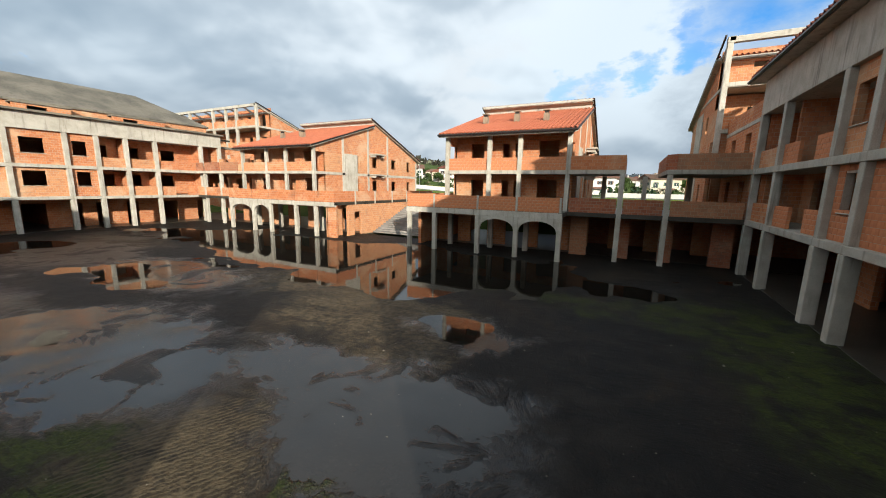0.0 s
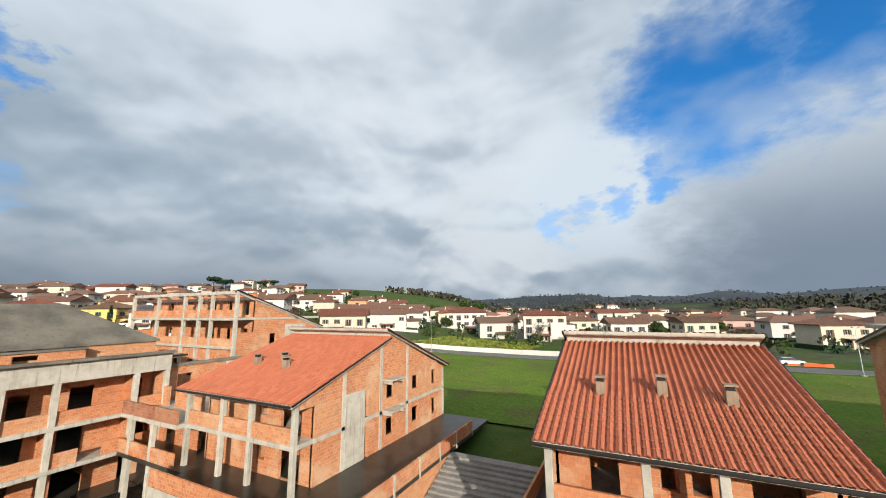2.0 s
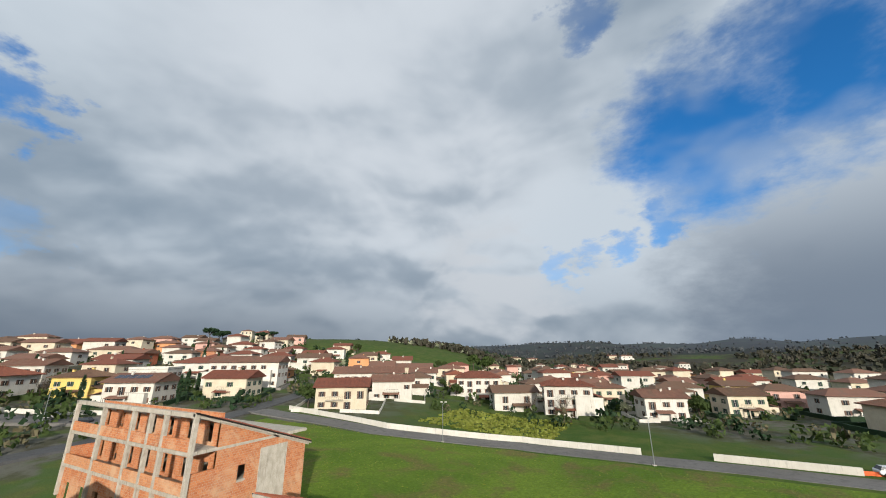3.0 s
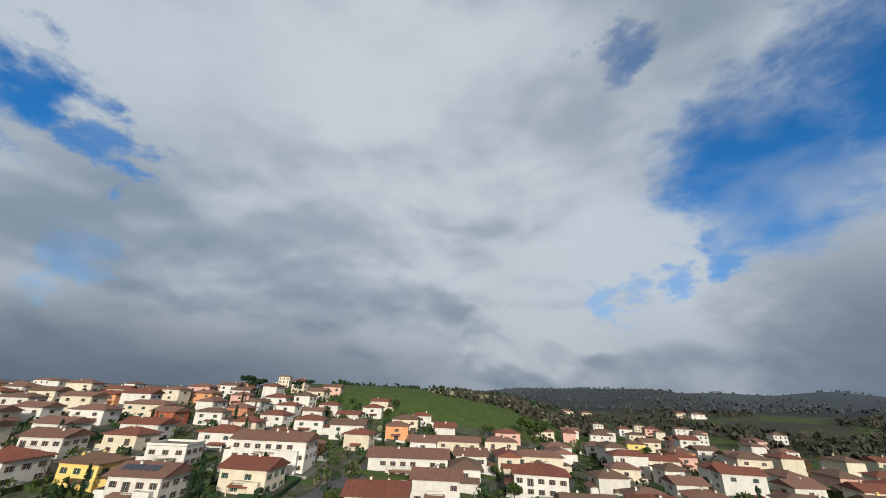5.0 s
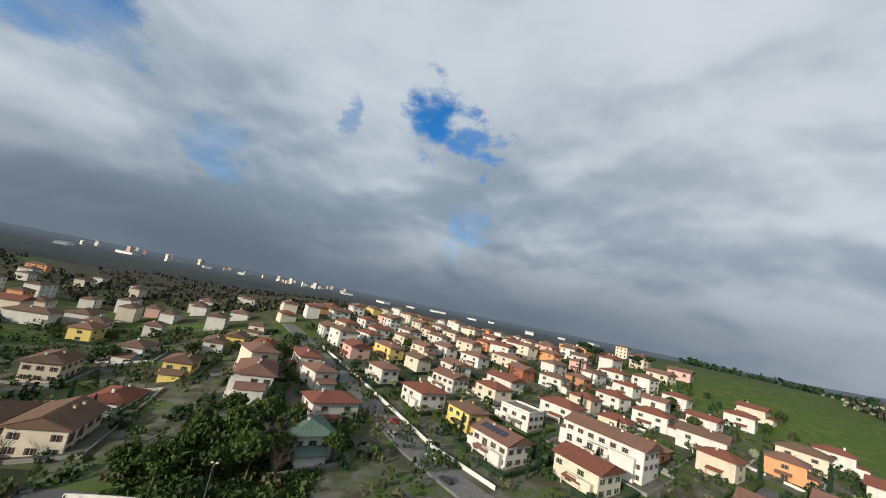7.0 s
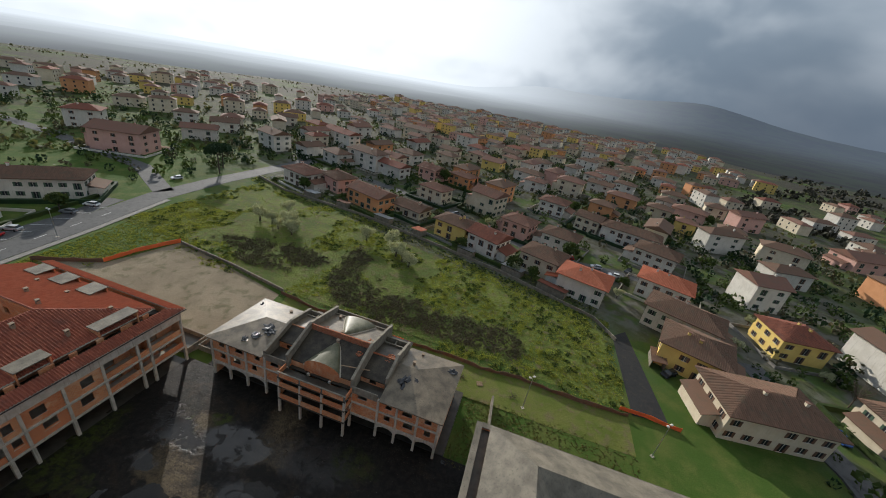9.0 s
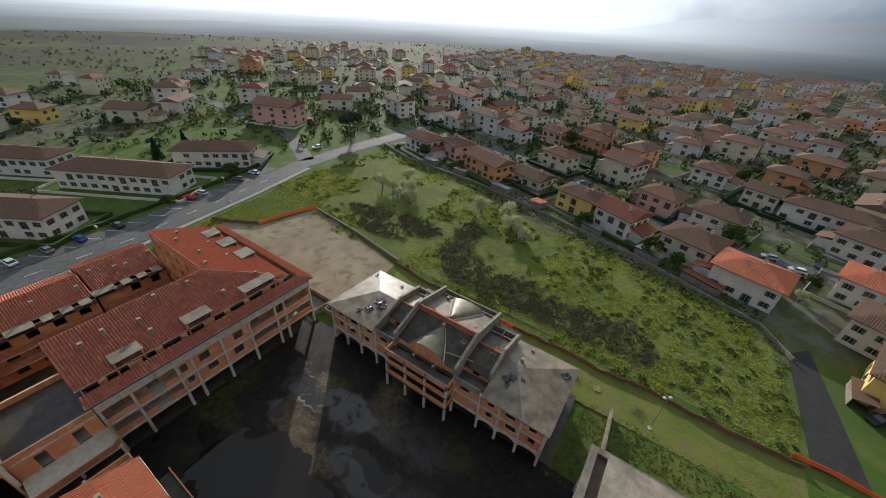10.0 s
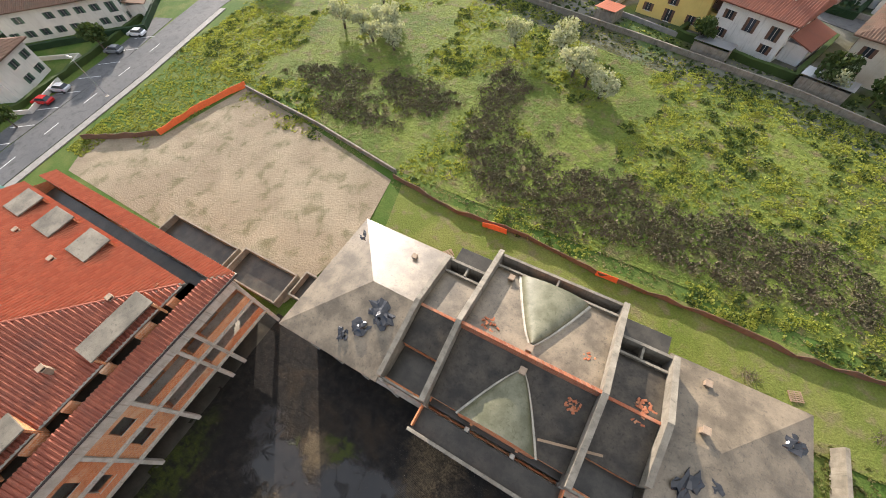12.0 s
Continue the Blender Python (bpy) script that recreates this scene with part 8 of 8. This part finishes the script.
def mounds(name, spots, mat, label, n, size, tall, seed):
    """Low rounded thickets: scraps of leaf or twig thrown over half balls that run into one another."""
    r = random.Random(seed)
    verts, faces = [], []
    for x, y, rad in spots:
        z = land(x, y)
        for _ in range(n):
            v = Vector((r.gauss(0, 1), r.gauss(0, 1), abs(r.gauss(0, 0.8)))).normalized() * rad * r.uniform(0.6, 1.05)
            p = Vector((x + v.x, y + v.y, z + v.z * tall))
            q = Euler((r.uniform(0, 6.3), r.uniform(0, 6.3), r.uniform(0, 6.3))).to_matrix()
            h = size * r.uniform(0.6, 1.4)
            k = len(verts)
            verts += [tuple(p + q @ Vector(c)) for c in ((-h, -h * 0.6, 0), (h, -h * 0.5, 0), (h * 0.7, h * 0.8, 0), (-h * 0.8, h * 0.6, h * 0.3))]
            faces.append((k, k + 1, k + 2, k + 3))
    me = bpy.data.meshes.new(name)
    me.from_pydata(verts, [], faces)
    me.materials.append(mat)
    return tagged(new(name, me), label, "plants", kind="stuff")


def field_cover():
    r = random.Random(9)
    lush, bram, rough, mead = [], [], [], []
    heaps = ((24, -45, 10, 5), (11, -47, 9, 5), (-7, -44, 4, 7), (-4, -55, 4, 6), (-14, -38, 7, 6), (-26, -36, 10, 6), (-40, -36, 11, 6), (-51, -37, 7, 5), (17, -39, 9, 2.5))
    for _ in range(48000):
        x, y = r.uniform(-80, 66), r.uniform(-100, -27)
        if y < -100 + (66 - x) * 0.30 - 4 or (x > 40 and y > -37) or x > 66 + (y + 60) * 0.05 or (x > 2 and y > -30):
            continue
        q = min(((x - a) / c) ** 2 + ((y - b) / d) ** 2 for a, b, c, d in heaps) + 1.0 * noise.noise((x * 0.12, y * 0.12, 2.0)) + 0.4 * noise.noise((x * 0.4, y * 0.4, 6.0))
        dry = noise.noise((x * 0.11, y * 0.11, 12.0)) + 0.5 * noise.noise((x * 0.3, y * 0.3, 15.0))
        if q < 0.95 and noise.noise((x * 0.28, y * 0.28, 31.0)) > -0.5:
            bram.append((x, y, r.uniform(0.8, 2.0)))
        elif dry > 0.30 and r.random() < 0.8:
            rough.append((x, y, r.uniform(0.3, 0.8)))
        elif noise.noise((x * 0.33, y * 0.33, 20.0)) > 0.50 and q < 3 and r.random() < 0.6:
            bram.append((x, y, r.uniform(0.6, 1.6)))
        elif q < 1.5 and r.random() < 0.6:
            (bram if r.random() < 0.35 else rough).append((x, y, r.uniform(0.5, 1.2)))
        elif noise.noise((x * 0.07, y * 0.07, 4.0)) + (0.35 if x < -35 else -0.05) + (0.25 if x > 45 and y > -60 else 0) > -0.05:
            lush.append((x, y, r.uniform(0.6, 1.3)))
        elif y < -62 and x > 5:
            if r.random() < 0.8:
                mead.append((x, y, r.uniform(0.3, 0.6)))
        else:
            rough.append((x, y, r.uniform(0.4, 0.9)))
    tufts("weeds", lush, LEAF_BRIGHT, "lush bright green weeds over the waste field", 0.17, 1, 0.75)
    pick = random.Random(19)
    mounds("bramble_mounds", [(x, y, 0.5 + 0.75 * q * pick.random()) for x, y, q in bram[::5]], TWIG, "brown leafless bramble mounds on the waste field", 64, 0.075, 0.95, 12)
    mounds("weed_mounds", [(x, y, pick.uniform(0.5, 1.1)) for x, y, q in lush[::9] if noise.noise((x * 0.15, y * 0.15, 40.0)) > -0.1], LEAF_BRIGHT, "bright green weed mounds on the waste field", 36, 0.095, 0.55, 13)
    tufts("brambles", bram, TWIG, "brown leafless bramble thicket on the waste field", 0.12, 2, 1.1)
    tufts("rough_grass", rough, mat_leaf("rough_tussocks", (0.175, 0.170, 0.062), (0.260, 0.235, 0.105), (0.130, 0.125, 0.046)), "rough yellow-green tussocks", 0.18, 3, 0.5)
    tufts("grass", mead, LEAF_BRIGHT, "short green grass", 0.3, 4, 0.4)
    roadside = []
    for _ in range(5200):
        y = r.uniform(-62, -9)
        x0, x1 = (54 if y > -16 else 46 if y > -24 else 43.5), 58.0 + max(0.0, -y - 5) * 0.17
        roadside.append((r.uniform(x0, x1), y, r.uniform(0.5, 1.2)))
    tufts("roadside_weeds", roadside, LEAF_BRIGHT, "bright green weeds between the lot and the road", 0.17, 9, 0.7)
    edge = [(70, -100), (50, -92), (12, -88), (-20, -80), (-48, -72), (-76, -60)]
    fringe = []
    for (ax, ay), (bx, by) in zip(edge, edge[1:]):
        for _ in range(int(math.hypot(bx - ax, by - ay) * 22)):
            t, o = r.random(), r.choice((r.uniform(0.4, 5.0), r.uniform(-7.0, -0.4)))
            fringe.append((ax + (bx - ax) * t + o * 0.3, ay + (by - ay) * t + o, r.uniform(0.4, 1.3)))
    tufts("fence_weeds", fringe[::2], LEAF, "dark weeds and shrubs along the garden walls", 0.24, 10, 1.0)
    tufts("fence_grass", fringe[1::2], LEAF_BRIGHT, "bright grass along the garden walls", 0.18, 11, 0.7)
    verge = [(r.uniform(-80, -2), r.uniform(-26, -18), r.uniform(0.2, 0.7)) for _ in range(1400)]
    verge += [(r.uniform(-80, -48.5), r.uniform(-18, -2.5), r.uniform(0.4, 1.2)) for _ in range(2600)]
    tufts("verge_grass", verge, LEAF_VERGE, "patchy grass behind the wing", 0.15, 5, 0.5)
    north = [(r.uniform(-100, 60), r.uniform(53, 100), r.uniform(0.25, 0.7)) for _ in range(10000)]
    tufts("field_grass", north, LEAF_BRIGHT, "short green field grass", 0.22, 6, 0.45)
    grove = [(-131 + r.uniform(-13, 11), 14 + r.uniform(-18, 18), r.uniform(0.5, 1.6)) for _ in range(1300)]
    tufts("grove_undergrowth", grove, LEAF, "dark green undergrowth below the grove", 0.5, 8, 1.1)
    dark = [(x, y, q) for x, y, q in lush[4::14] if noise.noise((x * 0.2, y * 0.2, 50.0)) > -0.1]
    mounds("dark_weeds", [(x, y, pick.uniform(0.4, 0.9)) for x, y, q in dark], LEAF, "dark green weed clumps on the waste field", 30, 0.14, 0.6, 14)
    banks = [(r.uniform(-75, -40), r.uniform(112, 140), r.uniform(0.4, 1.2)) for _ in range(1200)]
    tufts("bank_plants", banks, LEAF_BRIGHT, "green garden plants on the bank", 0.45, 7, 0.9)


field_cover()
patch("north_field", [(-108, 51), (60, 51), (60, 100), (-22, 101), (-46, 100.4), (-76, 90.4), (-108, 90)], mat_ground("green_field", ((0.095, 0.165, 0.014), (0.160, 0.235, 0.024), (0.170, 0.140, 0.048)), (0.045, 0.13, 2.2), 0.95, 0.25), "lush green winter field with thin brown patches", "ground", 0.04)
patch("waste_field", [(1, -30), (40, -38), (63, -40), (65, -60), (62, -98), (40, -90), (0, -78), (-40, -67), (-78, -54), (-79, -28)], mat_ground("weedy_field", ((0.085, 0.118, 0.020), (0.148, 0.178, 0.032), (0.145, 0.110, 0.058)), (0.11, 0.45, 1.7), 0.95, 0.3), "overgrown waste field in yellow-green winter weeds", "ground", 0.04)


def garden_shed(x, y, rot, w, d, roof, label):
    m = thing("garden_shed", label, "shed", pose(x, y, land(x, y), 0, 0, rot), group="garden sheds")
    for a in ((-w / 2, w / 2, -d / 2, -d / 2 + 0.1), (-w / 2, w / 2, d / 2 - 0.1, d / 2), (-w / 2, -w / 2 + 0.1, -d / 2 + 0.1, d / 2 - 0.1)):
        part("wall", boxes((*a, -0.3, 2.05)), CONCRETE_OLD, m)
    part("roof", slab_of([(-w / 2 - 0.2, -d / 2 - 0.2, 2.1), (w / 2 + 0.2, -d / 2 - 0.2, 2.1), (w / 2 + 0.2, d / 2 + 0.2, 2.55), (-w / 2 - 0.2, d / 2 + 0.2, 2.55)], 0.06), roof, m)
    bm = bmesh.new()
    for i in range(int(w / 0.5)):
        tube(bm, (-w / 2 + 0.25 + i * 0.5, -d / 2 - 0.2, 2.12), (-w / 2 + 0.25 + i * 0.5, d / 2 + 0.2, 2.57), 0.05, n=6)
    part("roof_ribs", bm, roof, m)


for x, y, rot, w, d, roof, label in ((38, -94, -10, 6, 3.5, STEEL, "small lean-to shed with a ribbed metal roof"), (22, -92, -8, 5, 3, TILE_OLD, "small garden shed with a brown roof"), (2, -88, -12, 7, 3, STEEL, "small lean-to shed with a ribbed metal roof"), (-14, -85, -16, 4, 4, TILE_BRIGHT, "small garden shed with a red roof"),
                                     (-34, -79, -17, 6, 3, STEEL, "small lean-to shed with a ribbed metal roof"), (-51, -74.5, -20, 7, 3.5, STEEL, "pale metal canopy beside the garden wall"), (-64, -69, -22, 9, 3, TILE_VILLAGE, "long brick lean-to with a red tile roof"), (-90, -48, 80, 6, 3, TILE_BROWN, "low brown garden shed beside the drive")):
    garden_shed(x, y, rot, w, d, roof, label)


def warehouses():
    r = random.Random(41)
    for i in range(16):
        a, d = radians(-128 + i * 4.6 + r.uniform(-1, 1)), r.uniform(1500, 2300)
        x, y = -25 + d * math.sin(a), 12 + d * math.cos(a)
        m = thing("warehouse", "long pale industrial shed on the plain", "warehouse", pose(x, y, land(x, y), 0, 0, r.uniform(0, 180)), group="far sheds")
        w, h = r.uniform(40, 110), r.uniform(7, 11)
        part("wall", boxes((-w / 2, w / 2, -16, 16, -6, h)), WALL_WHITE, m)
        part("roof", boxes((-w / 2 - 0.5, w / 2 + 0.5, -16.5, 16.5, h, h + 0.8)), STEEL, m)
    for i in range(30):
        a, d = radians(r.uniform(-128, -96)), r.uniform(1900, 2700)
        x, y = -25 + d * math.sin(a), 12 + d * math.cos(a)
        m = thing("apartment_block", "pale multi-storey block in the distant town", "building", pose(x, y, land(x, y), 0, 0, r.uniform(0, 90)), group="far blocks")
        h = r.choice((15, 18, 24, 30))
        part("wall", boxes((-9, 9, -7, 7, -6, h)), r.choice((WALL_WHITE, WALL_CREAM, WALL_PINK)), m)
        part("roof", boxes((-9.5, 9.5, -7.5, 7.5, h, h + 0.7)), TILE_OLD, m)


warehouses()


def far_woods():
    r = random.Random(21)
    for name, mat, n, az0, az1, r0, r1, s0, s1, label in (("woods", WOODS, 3000, -34, 66, 400, 815, 2.5, 5.5, "winter woods on the far hills"), ("far_hill_woods", WOODS_FAR, 2400, -34, 66, 820, 2300, 3, 6, "winter woods on the distant hills, tinted to imitate haze"), ("olive_grove", LEAF_OLIVE, 500, -36, -16, 420, 700, 2, 3.2, "olive grove on the hillside"), ("plain_woods", WOODS, 2600, -150, -66, 330, 830, 2, 4.5, "bare poplar woods across the plain"),
                                                          ("valley_trees", LEAF_VALLEY, 4200, 96, 232, 190, 790, 0.9, 1.9, "scattered trees among the town's gardens"), ("crest_trees", LEAF_PINE, 200, -48, -14, 560, 700, 3, 7, "dark trees along the hill crest")):
        verts, faces = [], []
        for _ in range(n):
            a, d = radians(r.uniform(az0, az1)), r0 + (r1 - r0) * r.random() ** 1.3
            x, y = -25 + d * math.sin(a), 12 + d * math.cos(a)
            if noise.noise((x * 0.008, y * 0.008, 8.0)) < -0.12 and name != "crest_trees":
                continue
            z = land(x, y)
            s = r.uniform(s0, s1)
            for _k in range(7):
                p = Vector((x + r.uniform(-s, s) * 0.55, y + r.uniform(-s, s) * 0.55, z + r.uniform(0.15, 1.0) * s * 1.1))
                q = Euler((r.uniform(0, 6.3), r.uniform(0, 6.3), r.uniform(0, 6.3))).to_matrix()
                k = len(verts)
                h = s * r.uniform(0.3, 0.6)
                verts += [tuple(p + q @ Vector(v)) for v in ((-h, -h * 0.6, 0), (h, -h * 0.5, 0), (h * 0.7, h * 0.8, 0), (-h * 0.8, h * 0.6, h * 0.3))]
                faces.append((k, k + 1, k + 2, k + 3))
        me = bpy.data.meshes.new(name)
        me.from_pydata(verts, [], faces)
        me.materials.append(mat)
        tagged(new(name, me), label, "woods", kind="stuff")


far_woods()


# ---------------------------------------------------------------- loose things on the site
def heap(name, x, y, z, rx, ry, h, mat, label, category, seed, rough=0.5):
    bm = bmesh.new()
    bmesh.ops.create_icosphere(bm, subdivisions=3, radius=1)
    for v in bm.verts:
        n = noise.noise(v.co * 2.3 + Vector((seed, 0, 0))) * rough + noise.noise(v.co * 6 + Vector((0, seed, 0))) * rough * 0.5
        k = 1 + n
        v.co = Vector((v.co.x * rx * k, v.co.y * ry * k, max(-0.15, v.co.z) * h * (1 + n)))
    return solid(name, bm, mat, label, category, m=pose(x, y, z, 0, 0, seed * 40))


for x, y, z, rx, ry, h, seed, label in ((-12.7, -7.6, 9.45, 1.0, 1.5, 0.4, 1, "crumpled black sheeting on the screed roof"), (-11.6, -5.6, 9.0, 0.9, 0.9, 0.35, 2, "crumpled black sheeting on the screed roof"), (-10.4, -4.3, 8.75, 0.6, 0.8, 0.3, 5, "crumpled black sheeting on the screed roof"),
                                        (-5.9, -13.9, 8.15, 0.5, 0.9, 0.3, 6, "torn dark roofing felt on the screed roof"), (-45.0, -13.1, 8.15, 0.9, 1.3, 0.4, 3, "crumpled black sheeting on the screed roof"), (-38.9, -7.2, 9.25, 0.8, 1.5, 0.4, 4, "dark plastic sheeting on the screed roof"), (-40.6, -8.4, 9.5, 1.1, 0.9, 0.12, 7, "flattened grey sheeting on the screed roof")):
    heap("tarpaulin", x, y, z, rx, ry, h, TARP, label, "tarpaulin", seed, 0.9)


def brick_pile(x, y, z, n, spread, seed):
    r = random.Random(seed)
    m = thing("brick_pile", "loose heap of red clay bricks on wet concrete", "bricks", pose(x, y, z))
    me = mesh_of(worn_box(-0.15, 0.15, -0.075, 0.075, 0, 0.14, 0.01), "brick", BLOCK_DARK)
    for i in range(n):
        ob = new("brick", me)
        ob.parent = m
        d = r.random() ** 0.7 * spread
        a = r.uniform(0, 6.28)
        ob.matrix_basis = pose(d * math.cos(a), d * math.sin(a), 0.12 * int((1 - d / spread) * 3 * r.random()), r.uniform(-8, 8), r.uniform(-8, 8), r.uniform(0, 180))


brick_pile(-34.9, -9.9, 9.95, 60, 1.0, 1)
brick_pile(-30.3, -8.0, 10.7, 45, 0.8, 2)
brick_pile(-30.2, -11.6, 10.55, 14, 0.5, 4)
brick_pile(-22.2, -10.5, 11.0, 16, 0.8, 3)


def pallet(x, y, z, rot, tilt=0.0):
    m = thing("pallet", "weathered wooden pallet lying flat", "pallet", pose(x, y, z, tilt, 0, rot), group="pallets")
    for i in range(6):
        part("board", boxes((-0.6, 0.6, -0.5 + i * 0.19, -0.5 + i * 0.19 + 0.11, 0.11, 0.135)), WOOD, m)
    for i in range(3):
        part("runner", boxes((-0.58 + i * 0.53, -0.48 + i * 0.53, -0.5, 0.56, 0.0, 0.108)), WOOD, m)


def shutter_panel(x, y, z, rot):
    m = thing("formwork_panel", "discarded pale formwork panel lying in the mud", "panel", pose(x, y, z, 2, 1, rot))
    for i in range(5):
        part("board", worn_box(-1.0, 1.0, -0.55 + i * 0.22, -0.55 + i * 0.22 + 0.2, 0.02, 0.06, 0.005), WOOD, m)


pallet(-50.5, -21.5, 0.05, 20)
pallet(-12, -20.5, 0.05, 50)
shutter_panel(-47.2, 20.7, 0.08, 20)
for i, (x, y) in enumerate(((-46.5, -21.5), (-57.5, -21.0))):
    m = thing("branch_pile", "pile of dry cut branches on the grass", "branches", pose(x, y, 0.05))
    bm = bmesh.new()
    r = random.Random(i)
    for _ in range(40):
        a = r.uniform(0, 6.28)
        p = Vector((r.uniform(-0.7, 0.7), r.uniform(-0.5, 0.5), r.uniform(0, 0.4)))
        tube(bm, p, p + Vector((math.cos(a), math.sin(a), r.uniform(-0.1, 0.3))) * r.uniform(0.5, 1.2), 0.02, 0.008, 4)
    part("branches", bm, BARK, m)


def site_box(x0, x1, y0, y1, h):
    m = thing("light_well", "open concrete light well with block walls full of weeds", "pit", group="light wells")
    for a in ((x0, x1, y0, y0 + 0.2), (x0, x1, y1 - 0.2, y1), (x0, x0 + 0.2, y0 + 0.2, y1 - 0.2), (x1 - 0.2, x1, y0 + 0.2, y1 - 0.2)):
        part("well_wall", worn_box(*a, -0.3, h), CONCRETE_OLD, m)
    part("well_floor", boxes((x0 + 0.2, x1 - 0.2, y0 + 0.2, y1 - 0.2, 0.05, 0.09)), CONCRETE_WET, m)


site_box(3.2, 12.5, -8.6, -4.2, 1.1)
site_box(13.2, 26.5, -8.0, -4.2, 1.1)
site_box(-3.0, 2.6, -9.6, -6.0, 1.0)
cab = thing("site_cabin", "green corrugated site cabin beside the road", "cabin", pose(53.5, 2.2, 0, 0, 0, 12))
part("body", worn_box(-2.4, 2.4, -1.2, 1.2, 0, 2.3, 0.04), mat_plain("green_sheet", (0.03, 0.11, 0.07), 0.5), cab)
part("roof", worn_box(-2.5, 2.5, -1.3, 1.3, 2.3, 2.4, 0.02), mat_plain("green_sheet_roof", (0.04, 0.13, 0.09), 0.5), cab)
for x in (-1.8, -0.6, 0.6, 1.8):
    part("rib", boxes((x - 0.05, x + 0.05, -1.24, -1.2, 0.1, 2.2)), STEEL, cab)


def stones():
    """Gravel and broken block scattered on the yard."""
    r = random.Random(31)
    verts, faces = [], []
    for _ in range(1500):
        x, y = r.uniform(-50, 1), r.uniform(-2.5, 27)
        s = r.uniform(0.01, 0.03) * (2.0 if r.random() < 0.05 else 1)
        z = yard_height(x, y)
        k = len(verts)
        a = r.uniform(0, 6.28)
        for dx, dy in ((1, 0), (0, 1), (-1, 0), (0, -1)):
            verts.append((x + s * (dx * math.cos(a) - dy * math.sin(a)), y + s * 0.7 * (dx * math.sin(a) + dy * math.cos(a)), z - 0.01))
        verts.append((x, y, z + s * 0.8))
        faces += [(k, k + 1, k + 4), (k + 1, k + 2, k + 4), (k + 2, k + 3, k + 4), (k + 3, k, k + 4)]
    me = bpy.data.meshes.new("gravel")
    me.from_pydata(verts, [], faces)
    me.materials.append(CONCRETE_OLD)
    tagged(new("gravel", me), "grey gravel and rubble crumbs on wet mud", "gravel", kind="stuff")


stones()
